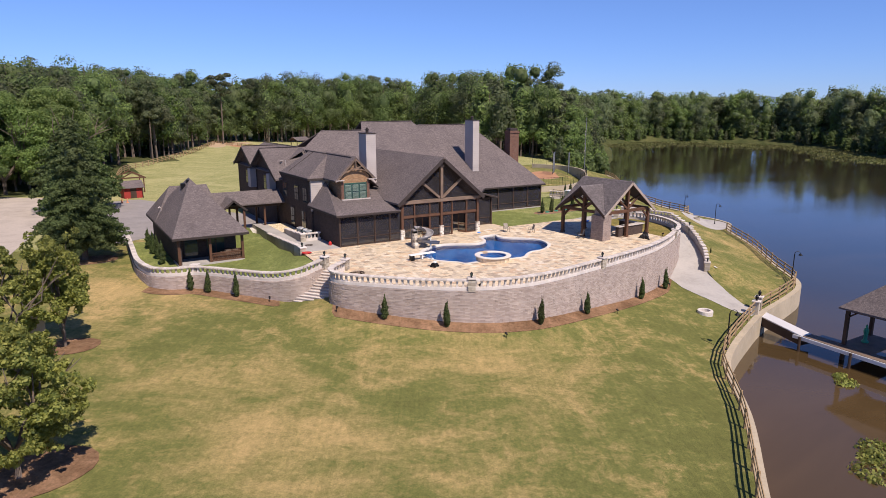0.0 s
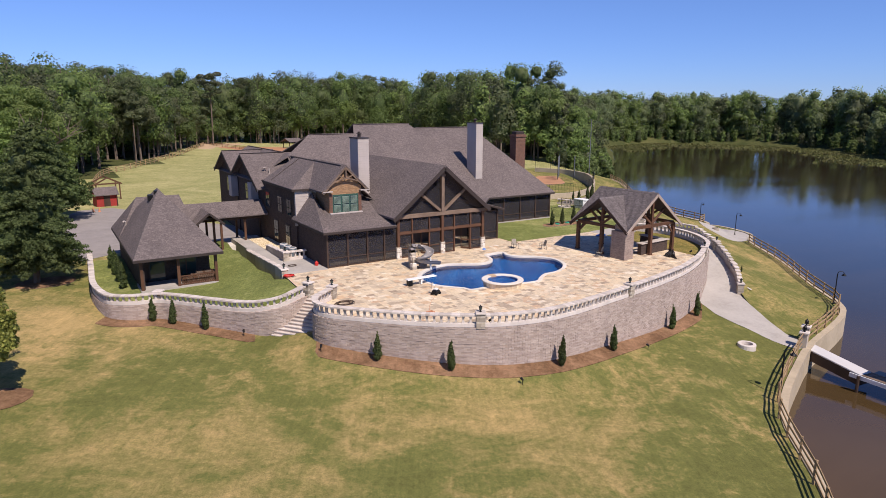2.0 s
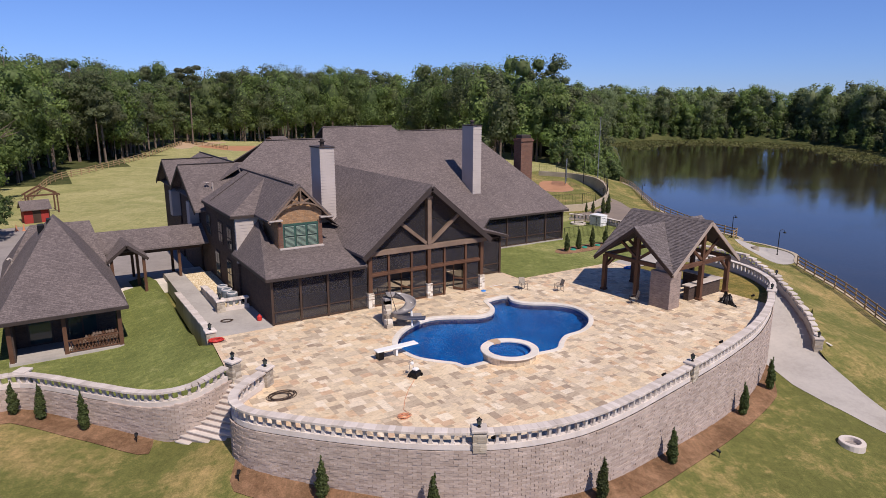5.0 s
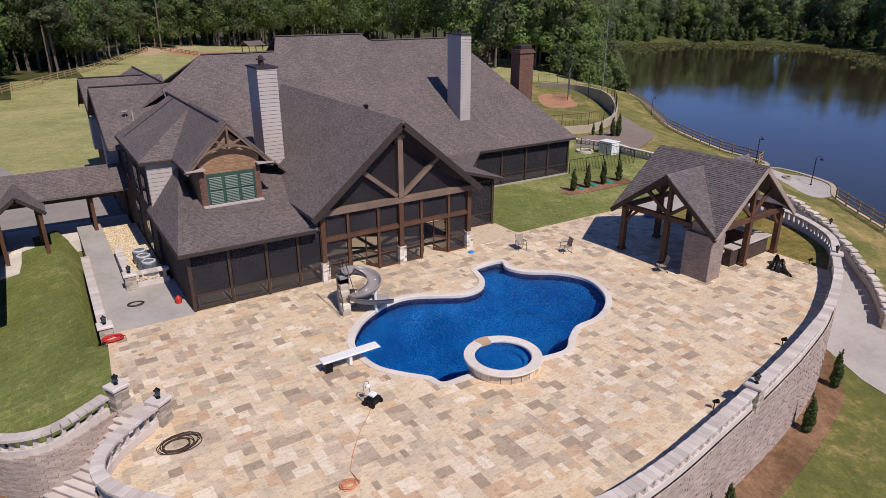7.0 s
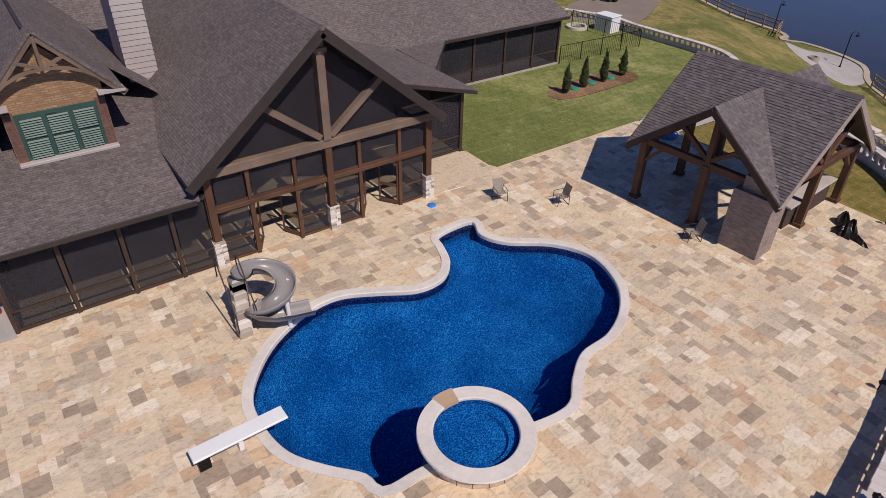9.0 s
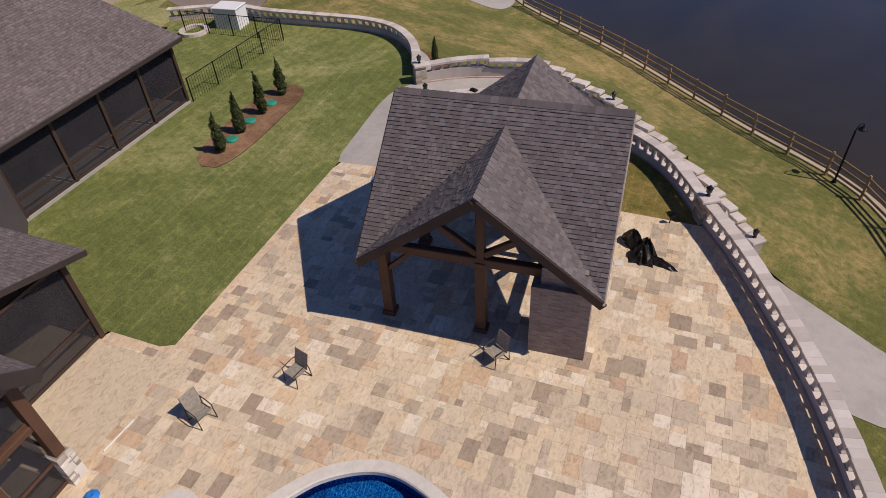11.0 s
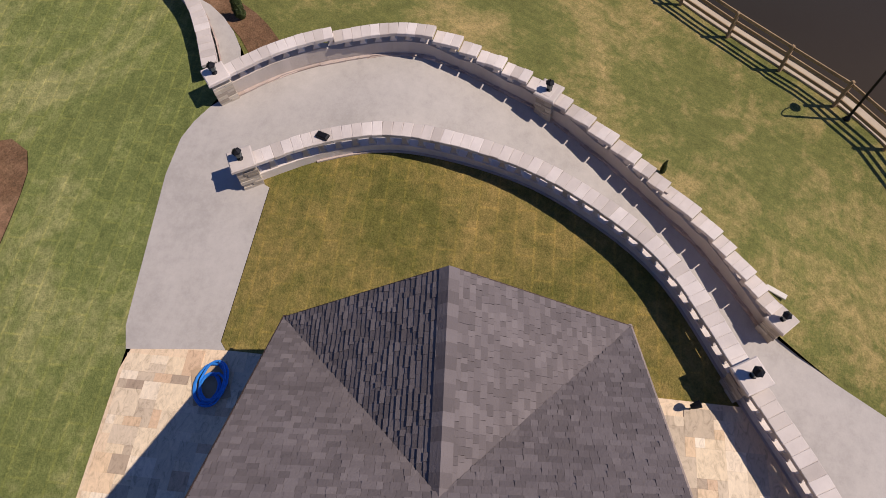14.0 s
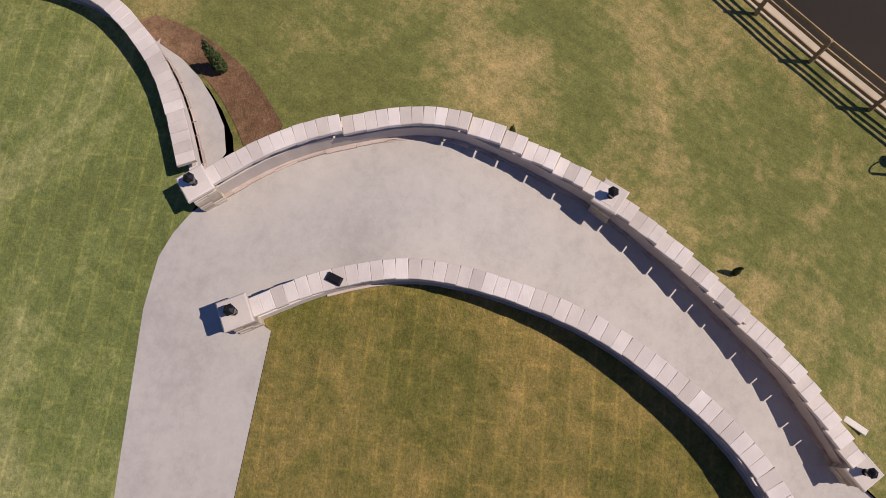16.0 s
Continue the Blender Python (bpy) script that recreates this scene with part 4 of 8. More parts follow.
def block_wall(name, label, line, top, base, single=(0, 0), step=0.36, course=0.105, side=1):
    """A retaining wall: a core, and courses of split-faced blocks on its outer side."""
    w = tagged(ring_wall(name, line[::2], lambda x, y: base(x, y) - 0.5, top, 0.16, "block"), label, "retaining wall", "", "structure")
    rest, rng = Geo(), random.Random(11)
    tops = max(top(p.x, p.y) for p in line)
    lows = min(base(p.x, p.y) for p in line)
    n, count = int((tops - lows) / course) + 2, 0
    shared = {}
    for k in range(n):
        z1 = tops - k * course
        pts = even(line, step)
        if k % 2:
            L = (pts[1] - pts[0]).length
            pts = [p + (q - p) * 0.5 for p, q in zip(pts, pts[1:])]
        for p, q in zip(pts, pts[1:]):
            c, d = (p + q) / 2, q - p
            t = top(c.x, c.y)
            if z1 > t + course * 0.6 or z1 < base(c.x, c.y) - 0.05:
                continue
            zt = min(z1, t)
            nx = Vector((d.y, -d.x)).normalized() * side
            L = d.length
            proud = rng.choice((0.0, 0.008, 0.016, 0.024))
            if single[0] < c.x < single[1] and count < 300 and k < 20:
                key = (round(L, 2), proud)
                if key not in shared:
                    g = Geo().box((-L / 2 + 0.005, -0.05, -course + 0.008), (L / 2 - 0.005, 0.03 + proud, 0))
                    shared[key] = mesh_of("block", g.v, g.f, "block")
                ob = new("block", shared[key])
                ob.parent = w
                ob.matrix_basis = pose(c.x + nx.x * 0.16, c.y + nx.y * 0.16, zt, 0, 0, math.degrees(math.atan2(d.y, d.x)) + (180 if side > 0 else 0))
                count += 1
            else:
                u = d.normalized()
                rest.frame_box((c.x + nx.x * 0.16, c.y + nx.y * 0.16, zt), (u.x, u.y, 0), (nx.x, nx.y, 0), (0, 0, 1), (-L / 2 + 0.005, -0.05, -course + 0.008), (L / 2 - 0.005, 0.03 + proud, 0))
    o = part("blocks", rest, "block", w, "grey-brown split-faced blocks")
    tagged(o, kind="stuff")
    return w


block_wall("wall_terrace", "curved retaining wall of grey-brown split-faced blocks", [p for p in RIM if p.y < 52][2:], lambda x, y: 0.0, lambda x, y: min(-0.5, (walkway_z(x, y) if x > 52.5 else lawn_z(x, y)) - 0.1), (20, 27))
block_wall("wall_yard", "lower retaining wall of grey-brown split-faced blocks", YARD, lambda x, y: -0.85 + 0.85 * ramp01(x, 13.4, 18.2), lambda x, y: lawn_z(x, y) - 0.1)
balustrade("long curved cast-stone balustrade round the terrace", RIM, lambda x, y: 0.0, 0.82)
balustrade("cast-stone balustrade round the cabana yard", YARD[:-1], lambda x, y: -0.85 + 0.85 * ramp01(x, 13.4, 18.2), 0.75, tilt=True)
block_wall("wall_ramp", "low stepped block wall on the walkway's outer side", OUTER, lambda x, y: walkway_z(x, y) + 0.05, lambda x, y: min(walkway_z(x, y) - 0.1, lawn_z(x, y) - 0.1))
balustrade("stepped cast-stone balustrade along the ramp", OUTER[1:-1], lambda x, y: round((walkway_z(x, y) + 0.06) / 0.17) * 0.17, 0.86, solid=0.44)
balustrade("curved cast-stone wall round the east lawn", NECURVE[2:], lambda x, y: 0.0, 0.7)
block_wall("wall_east_lawn", "curved block wall below the east lawn", NECURVE, lambda x, y: 0.02, lambda x, y: min(-0.3, lawn_z(x + 1.0, y) - 0.1))


def facing(line, i):
    a, b = line[max(0, i - 1)], line[min(len(line) - 1, i + 1)]
    return math.degrees(math.atan2(b.y - a.y, b.x - a.x))


def nearest(line, p):
    return min(range(len(line)), key=lambda i: (line[i] - Vector(p)).length)


for _p in ((19.6, 46.9), (24.9, 36.6), (37.6, 36.4), (52.8, 41.55), (57.1, 53.4)):
    _i = nearest(RIM, _p)
    pedestal(RIM[_i], -0.05, 0.95, facing(RIM, _i))
for _p, _z in (((59.8, 55.0), 0.0), ((60.8, 45.9), -1.2), ((55.45, 39.4), -2.6)):
    _i = nearest(OUTER, _p)
    pedestal(OUTER[_i], walkway_z(OUTER[_i].x, OUTER[_i].y) - 0.3, walkway_z(OUTER[_i].x, OUTER[_i].y) + 0.95, facing(OUTER, _i))
pedestal((18.5, 48.6), -1.0, 0.95, 25)
pedestal((9.6, 55.3), -1.0, 0.0, 50, False)


def build_stairs():
    st = thing("garden_stairs", "pale stone steps through the retaining wall", "stairs", kind="structure")
    a0, b0, a1, b1 = Vector((18.4, 48.35)), Vector((19.45, 46.95)), Vector((15.2, 47.7)), Vector((17.25, 44.7))
    n, rise = 13, 0.178
    for k in range(n):
        p, q, r, s = a0.lerp(a1, k / n), b0.lerp(b1, k / n), b0.lerp(b1, (k + 1.1) / n), a0.lerp(a1, (k + 1.1) / n)
        # Riser shade is put into the colour: darker block below pale treads.
        step = part("step", Geo().prism([p, s, r, q], -3.4, -rise * (k + 1) - 0.055), "block", st)
        out = ((a1 - a0) / n * 0.12, (b1 - b0) / n * 0.12)
        part("tread", Geo().prism([p, s + out[0], r + out[1], q], -rise * (k + 1) - 0.055, -rise * (k + 1)), "cap", step)
    part("landing", Geo().prism([a0, b0, Vector((20.0, 47.5)), Vector((18.9, 48.9))], -1.0, -0.006), "cap", st)


build_stairs()


# ---- the house ----
def roof_plane(name, pts, material, parent, t=0.10, label=""):
    return part(name, Geo().slab(pts, t), material, parent, label)


def screen_bay(parent, a, b, z0, z1, mid=None, frame_mat="timber_dark"):
    """One insect-screen panel between two posts, with its frame and mid rail; a and b are plan points."""
    a, b = Vector(a), Vector(b)
    d = (b - a)
    L = d.length
    u = d / L
    ux, uy = (u.x, u.y, 0), (u.y, -u.x, 0)
    s = part("screen", Geo().frame_box((a.x, a.y, 0), ux, uy, (0, 0, 1), (0.05, -0.004, z0), (L - 0.05, 0.004, z1)), "screen", parent)
    for lo, hi in (((0, -0.035, z0), (L, 0.035, z0 + 0.09)), ((0, -0.035, z1 - 0.09), (L, 0.035, z1))) + ((((0, -0.035, mid - 0.035), (L, 0.035, mid + 0.035)),) if mid else ()):
        part("screen_rail", Geo().frame_box((a.x, a.y, 0), ux, uy, (0, 0, 1), lo, hi), frame_mat, parent)
    return s


def post(parent, x, y, z0, z1, w=0.16, material="timber_dark", name="post"):
    return part(name, Geo().box((x - w / 2, y - w / 2, z0), (x + w / 2, y + w / 2, z1), 0.01), material, parent)


def ledge_stones(parent, x, y, w, h):
    """A pale stacked-stone pier foot."""
    pier = part("stone_pier", Geo().box((x - w / 2, y - w / 2, 0), (x + w / 2, y + w / 2, h)), "rubble", parent)
    rng = random.Random(int(x * 10))
    z = 0.0
    while z < h - 0.05:
        k = rng.uniform(0.07, 0.13)
        split = rng.uniform(-0.1, 0.1)
        for lo, hi in ((-w / 2 - 0.03, split - 0.006), (split + 0.006, w / 2 + 0.03)):
            o = rng.uniform(0.02, 0.045)
            part("ledge_stone", Geo().box((x + lo, y - w / 2 - o, z + 0.006), (x + hi, y + w / 2 + o, min(h, z + k)), 0.01), "white_stone", pier)
        z += k


def window(parent, a, b, z0, z1, n=2, rows=2, frame_mat="fascia", shutter=False):
    a, b = Vector(a), Vector(b)
    d = b - a
    L, u = d.length, d.normalized()
    ux, uy = (u.x, u.y, 0), (u.y, -u.x, 0)
    o = (a.x, a.y, 0)
    w = part("window", Geo().frame_box(o, ux, uy, (0, 0, 1), (-0.08, -0.02, z0 - 0.08), (L + 0.08, 0.05, z1 + 0.08)), frame_mat, parent)
    for i in range(n):
        for k in range(rows):
            x0, x1 = L * i / n + 0.05, L * (i + 1) / n - 0.05
            y0, y1 = z0 + (z1 - z0) * k / rows + 0.04, z0 + (z1 - z0) * (k + 1) / rows - 0.04
            part("pane", Geo().frame_box(o, ux, uy, (0, 0, 1), (x0, 0.03, y0), (x1, 0.056, y1)), "glass", w)
            if shutter:
                g = Geo()
                m = int((y1 - y0) / 0.075)
                for j in range(m):
                    zz = y0 + (y1 - y0) * (j + 0.5) / m
                    g.frame_box((a.x, a.y, zz), ux, (uy[0] * 0.8, uy[1] * 0.8, -0.6), (uy[0] * 0.6, uy[1] * 0.6, 0.8), (x0 + 0.03, 0.05, 0), (x1 - 0.03, 0.13, 0.014))
                part("louvres", g, "green_louvre", w)
    return w


def lap_siding_box(name, lo, hi, material, parent, step=0.22):
    """A chimney or wall clad in lapped boards."""
    v, f, z = [], [], lo[2]
    while z < hi[2]:
        z1, k = min(hi[2], z + step), 0.022
        for d, zz in ((k, z), (0.0, z1)):
            v += [(lo[0] - d, lo[1] - d, zz), (hi[0] + d, lo[1] - d, zz), (hi[0] + d, hi[1] + d, zz), (lo[0] - d, hi[1] + d, zz)]
        z = z1
    n = len(v) // 4
    for i in range(n - 1):
        for k in range(4):
            f.append((4 * i + k, 4 * i + (k + 1) % 4, 4 * i + 4 + (k + 1) % 4, 4 * i + 4 + k))
    f += [(3, 2, 1, 0), (4 * n - 4, 4 * n - 3, 4 * n - 2, 4 * n - 1)]
    return obj(name, v, f, material, parent)


def rake(parent, a, b, t=0.17):
    """A dark fascia board under a roof edge."""
    a, b = Vector(a), Vector(b)
    part("fascia", Geo().beam(a - Vector((0, 0, 0.06 + t * 0.5)), b - Vector((0, 0, 0.06 + t * 0.5)), 0.06, t), "fascia", parent)


def build_house():
    h = thing("house", "large dark brick house with brown shingle roofs and screened porches", "house")
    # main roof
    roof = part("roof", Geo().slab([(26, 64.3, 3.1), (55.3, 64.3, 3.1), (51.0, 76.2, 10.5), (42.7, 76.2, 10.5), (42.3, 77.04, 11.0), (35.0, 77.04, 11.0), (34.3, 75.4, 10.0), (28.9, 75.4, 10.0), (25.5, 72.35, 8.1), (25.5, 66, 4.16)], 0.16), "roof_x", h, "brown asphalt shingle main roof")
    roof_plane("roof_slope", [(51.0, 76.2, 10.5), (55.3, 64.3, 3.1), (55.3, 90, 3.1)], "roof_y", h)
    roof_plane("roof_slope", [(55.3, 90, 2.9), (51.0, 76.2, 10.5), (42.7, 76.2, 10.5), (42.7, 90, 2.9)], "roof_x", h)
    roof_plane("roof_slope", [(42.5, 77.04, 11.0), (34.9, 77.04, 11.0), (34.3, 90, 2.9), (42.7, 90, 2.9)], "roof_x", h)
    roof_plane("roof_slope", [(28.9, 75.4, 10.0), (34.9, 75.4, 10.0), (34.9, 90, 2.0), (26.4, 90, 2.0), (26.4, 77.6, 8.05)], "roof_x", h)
    for a, b in (((35.0, 77.04, 11.03), (42.4, 77.04, 11.03)), ((42.8, 76.2, 10.53), (51.0, 76.2, 10.53)), ((28.9, 75.4, 10.03), (34.2, 75.4, 10.03))):
        part("ridge_cap", Geo().beam(a, b, 0.32, 0.05), "roof_x", roof)
    rake(h, (45.5, 64.3, 3.12), (55.3, 64.3, 3.12))
    # great gable
    P, L, R = (33.55, 54.35, 8.0), (28.4, 54.35, 3.72), (38.5, 54.35, 3.88)
    part("gable_roof", Geo().slab([P, L, (28.4, 66.5, 3.72), (33.55, 72.4, 8.0)], 0.18), "roof_y", h)
    part("gable_roof", Geo().slab([P, R, (38.5, 66.5, 3.88), (33.55, 72.4, 8.0)], 0.18), "roof_y", h)
    rake(h, P, L, 0.34)
    rake(h, P, R, 0.34)
    part("soffit", Geo().slab([(33.55, 54.4, 7.75), (28.6, 54.4, 3.62), (28.6, 55.0, 3.62), (33.55, 55.0, 7.75)], 0.03), "timber_dark", h)
    part("soffit", Geo().slab([(33.55, 54.4, 7.75), (38.5, 54.4, 3.62), (38.5, 55.0, 3.62), (33.55, 55.0, 7.75)], 0.03), "timber_dark", h)
    # strip roof east of the gable
    roof_plane("porch_roof", [(37.0, 57.3, 4.6), (42.4, 57.3, 3.1), (42.4, 64.4, 3.1), (37.0, 66.8, 4.6)], "roof_low_y", h)
    roof_plane("porch_roof", [(42.4, 60.7, 3.1), (45.6, 64.3, 3.1), (42.4, 64.36, 3.14)], "roof_flat", h)
    rake(h, (37.9, 57.3, 4.38), (42.4, 57.3, 3.12))
    rake(h, (42.4, 57.3, 3.12), (42.4, 60.7, 3.12))
    rake(h, (42.4, 60.7, 3.12), (45.6, 64.3, 3.12))
    # south-west porch roof
    roof_plane("porch_roof", [(22.1, 54.5, 3.1), (28.7, 54.5, 3.1), (29.65, 62.6, 4.72), (27.4, 70.8, 6.36), (23.9, 70.8, 6.36), (23.9, 58.8, 3.96)], "roof_low", h)
    roof_plane("porch_roof", [(22.1, 54.5, 3.1), (22.1, 62.3, 3.1), (23.9, 61.6, 5.45)], "roof_y", h)
    roof_plane("porch_roof", [(22.1, 54.5, 3.1), (23.9, 61.6, 5.45), (23.9, 58.8, 3.96)], "roof_y", h)
    rake(h, (22.1, 54.5, 3.12), (28.6, 54.5, 3.12))
    rake(h, (22.1, 62.3, 3.12), (22.1, 54.5, 3.12))
    # west wing roof and dormer
    wing = roof_plane("wing_roof", [(22.0, 61.5, 5.86), (22.0, 70.2, 5.86), (25.65, 70.9, 7.95), (25.65, 65.2, 7.95)], "roof_y", h)
    roof_plane("wing_roof", [(25.65, 60.5, 7.95), (25.65, 72.1, 7.95), (29.4, 66.9, 4.72), (29.4, 60.5, 4.72)], "roof_y", h)
    roof_plane("wing_roof", [(22.0, 61.5, 5.86), (25.65, 65.2, 7.95), (25.65, 61.5, 5.86)], "roof_x", h)
    part("ridge_cap", Geo().beam((25.65, 59.0, 8.01), (25.65, 72.1, 7.99), 0.13, 0.04), "fascia", wing)
    rake(h, (22.0, 61.5, 5.88), (24.2, 61.5, 5.88))
    rake(h, (22.0, 70.2, 5.88), (22.0, 61.5, 5.88))
    # Dark strip added across the wing roof's west slope, not under an eave.
    rake(h, (22.3, 68.3, 6.12), (25.55, 69.3, 8.0), 0.22)
    roof_plane("wing_roof", [(26.4, 74.0, 8.05), (26.4, 91.0, 8.05), (21.9, 91.0, 5.5), (21.9, 74.0, 5.5)], "roof_y", h)
    part("ridge_cap", Geo().beam((26.4, 77.3, 8.09), (26.4, 91, 8.09), 0.14, 0.04), "fascia", wing)
    dormer = part("dormer", Geo().add([(24.25, 58.5, 3.2), (27.3, 58.5, 3.2), (27.3, 58.5, 6.2), (25.78, 58.5, 7.6), (24.25, 58.5, 6.2), (24.25, 62, 3.2), (27.3, 62, 3.2), (27.3, 62, 6.2), (25.78, 62, 7.6), (24.25, 62, 6.2)],
                                       [(0, 1, 2, 3, 4), (9, 8, 7, 6, 5), (0, 5, 6, 1), (1, 6, 7, 2), (2, 7, 8, 3), (3, 8, 9, 4), (4, 9, 5, 0)]), "brick_tan", h, "tan brick dormer")
    D = (25.78, 58.15, 8.12)
    part("dormer_roof", Geo().slab([D, (23.6, 58.15, 5.85), (23.6, 61.6, 5.85), (25.78, 66.0, 8.12)], 0.12), "roof_y", dormer)
    part("dormer_roof", Geo().slab([D, (27.95, 58.15, 5.85), (27.95, 61.6, 5.85), (25.78, 66.0, 8.12)], 0.12), "roof_y", dormer)
    for s in (-1, 1):
        for p, q, w, d in (((0, 7.95), (2.18, 5.70), 0.08, 0.24), ((0.05, 6.92), (0.72, 7.22), 0.09, 0.10)):
            part("truss_member", Geo().beam((25.78 + p[0] * s, 58.22, p[1]), (25.78 + q[0] * s, 58.22, q[1]), w, d), "timber_pale", dormer)
    part("truss_member", Geo().beam((25.78, 58.22, 6.85), (25.78, 58.22, 7.9), 0.11), "timber_pale", dormer)
    arch = [(25.78 + 1.85 * math.sin(a), 58.22, 5.55 + 1.35 * math.cos(a)) for a in [radians(-62 + 12.4 * i) for i in range(11)]]
    for p, q in zip(arch, arch[1:]):
        part("arch_rib", Geo().beam(p, q, 0.09, 0.15, (0, 1, 0)), "timber_pale", dormer)
    for x in (24.27, 26.99):
        part("brick_pier", Geo().box((x, 58.42, 3.9), (x + 0.29, 58.52, 5.62)), "brick_red", dormer, "red-brown brick pier")
    w = window(dormer, (24.6, 58.5), (26.95, 58.5), 4.0, 5.45, 3, 2, "green_frame", True)
    part("sill", Geo().box((24.25, 58.2, 3.86), (27.3, 58.52, 3.96), 0.02), "siding", w, "pale window sill")
    for x0, x1 in ((23.6, 24.5), (27.1, 27.95)):
        part("eave_return", Geo().box((x0, 58.1, 5.80), (x1, 58.6, 5.88)), "siding", dormer)
    # west gables
    for yc, zp, south, north in ((76.4, 8.09, 5.8, 4.0), (84.4, 7.95, 4.0, 4.4)):
        k = 0.54
        zs, zn = zp - 0.18 - k * 3.4, zp - 0.18 - k * 3.4
        g = part("cross_gable", Geo().add([(22.2, yc - 3.4, -1), (22.2, yc + 3.4, -1), (22.2, yc + 3.4, zn), (22.2, yc, zp - 0.18), (22.2, yc - 3.4, zs), (27, yc - 3.4, -1), (27, yc + 3.4, -1), (27, yc + 3.4, zn), (27, yc, zp - 0.18), (27, yc - 3.4, zs)],
                                           [(4, 3, 2, 1, 0), (5, 6, 7, 8, 9), (0, 1, 6, 5), (1, 2, 7, 6), (2, 3, 8, 7), (3, 4, 9, 8), (4, 0, 5, 9)]), "brick", h)
        for d in (-south, north):
            e = abs(d)
            part("gable_roof", Geo().slab([(21.5, yc, zp), (21.5, yc + d, zp - k * e), (27.6, yc + d, zp - k * e), (27.6, yc, zp)], 0.14), "roof_x", g)
            part("fascia", Geo().beam((21.48, yc, zp - 0.2), (21.48, yc + d, zp - k * e - 0.2), 0.06, 0.30), "fascia", g)
        part("ridge_cap", Geo().beam((21.5, yc, zp + 0.03), (26.3, yc, zp + 0.03), 0.24, 0.05), "fascia", g)
        window(g, (22.2, yc + 1.0), (22.2, yc - 1.0), 3.2, 4.9)
        lap_siding_box("siding_bay", (21.55, yc - 3.4, 3.0), (22.25, yc - 2.2, 5.3), "siding", g)
    # walls
    part("wall", Geo().box((22.35, 61.7, -1.2), (22.6, 90, 5.7)), "brick", h, "dark brick west wall")
    part("wall", Geo().box((22.5, 55.05, -1.2), (22.75, 61.7, 3.0)), "brick", h)
    lap_siding_box("wall", (22.35, 61.7, 2.5), (24.4, 61.95, 5.75), "siding", h)
    part("wall", Geo().add([(x, y, z) for y in (60.2, 60.5) for x, z in ((22.6, -1.0), (41.8, -1.0), (41.8, 3.0), (38.2, 3.7), (33.55, 7.4), (28.9, 3.7), (22.6, 3.2))], [(0, 1, 2, 3, 4, 5, 6), (13, 12, 11, 10, 9, 8, 7)] + [(i, i + 7, (i + 1) % 7 + 7, (i + 1) % 7) for i in range(7)]), "siding_dark", h, "dark boarded wall behind the porches")
    part("wall", Geo().box((41.75, 57.9, -0.6), (41.95, 61.0, 3.0)), "siding_dark", h)
    part("wall", Geo().beam((41.9, 61.0, 1.2), (45.4, 64.75, 1.2), 0.2, 3.6), "siding_dark", h)
    part("wall", Geo().box((42.0, 68.2, -0.6), (54.8, 68.5, 5.0)), "siding_dark", h)
    part("wall", Geo().box((54.8, 64.9, -0.6), (55.0, 90, 3.0)), "brick", h)
    part("wall", Geo().box((22.6, 89.7, -1.0), (55.0, 90.0, 3.2)), "brick", h)
    part("porch_floor", Geo().box((22.75, 55.06, -0.4), (41.7, 60.2, 0.004)), "tile", h, "tan tiled porch floor")
    part("porch_floor", Geo().box((42.0, 64.85, -0.4), (54.8, 68.2, 0.02)), "concrete", h)
    part("porch_ceiling", Geo().box((22.7, 55.2, 2.95), (28.3, 60.2, 3.0)), "timber_dark", h)
    part("porch_ceiling", Geo().box((42.0, 64.9, 2.95), (54.8, 68.2, 3.0)), "timber_dark", h)
    for y0, z0, z1 in ((62.9, 3.2, 4.7), (65.5, 3.2, 4.7), (69.3, 3.2, 4.7), (63.5, 0.3, 2.2), (67.0, 0.3, 2.2), (81, 3.2, 4.8)):
        window(h, (22.35, y0 + 1.2), (22.35, y0), z0, z1)
    # screened south-west porch
    xs = [22.55, 24.35, 26.15, 27.75, 29.0]
    for x in xs:
        post(h, x, 55.0, -0.02, 2.9, 0.13)
    for a, b in zip(xs, xs[1:]):
        screen_bay(h, (a + 0.06, 55.0), (b - 0.06, 55.0), 0.04, 2.85, 0.78)
    part("beam", Geo().box((22.4, 54.9, 2.82), (29.0, 55.12, 3.02)), "fascia", h)
    # great gable front
    for x in (29.1, 33.6, 38.05):
        post(h, x, 54.98, 1.0, 3.6, 0.26, "timber")
        ledge_stones(h, x, 54.98, 0.36, 1.05)
    part("tie_beam", Geo().box((28.7, 54.8, 3.52), (38.4, 55.12, 3.84), 0.02), "timber_pale", h, "weathered brown tie beam")
    part("king_post", Geo().box((33.42, 54.75, 3.84), (33.72, 55.08, 7.35), 0.02), "timber_pale", h)
    part("king_post_head", Geo().box((33.34, 54.7, 7.0), (33.8, 55.1, 7.18), 0.02), "timber_pale", h)
    for s in (-1, 1):
        part("brace", Geo().beam((33.55 + 0.2 * s, 54.92, 3.95), (33.55 + 2.45 * s, 54.92, 5.75), 0.22, 0.26, (0, 1, 0)), "timber_pale", h)
    part("gable_screen", Geo().add([(28.9, 55.08, 3.84), (33.5, 55.08, 3.84), (33.5, 55.08, 7.72)], [(0, 1, 2)]), "screen", h)
    part("gable_screen", Geo().add([(33.6, 55.08, 3.84), (38.3, 55.08, 3.84), (33.6, 55.08, 7.72)], [(0, 1, 2)]), "screen", h)
    part("door_rail", Geo().box((29.2, 54.9, 2.12), (38.0, 55.08, 2.28), 0.01), "timber", h)
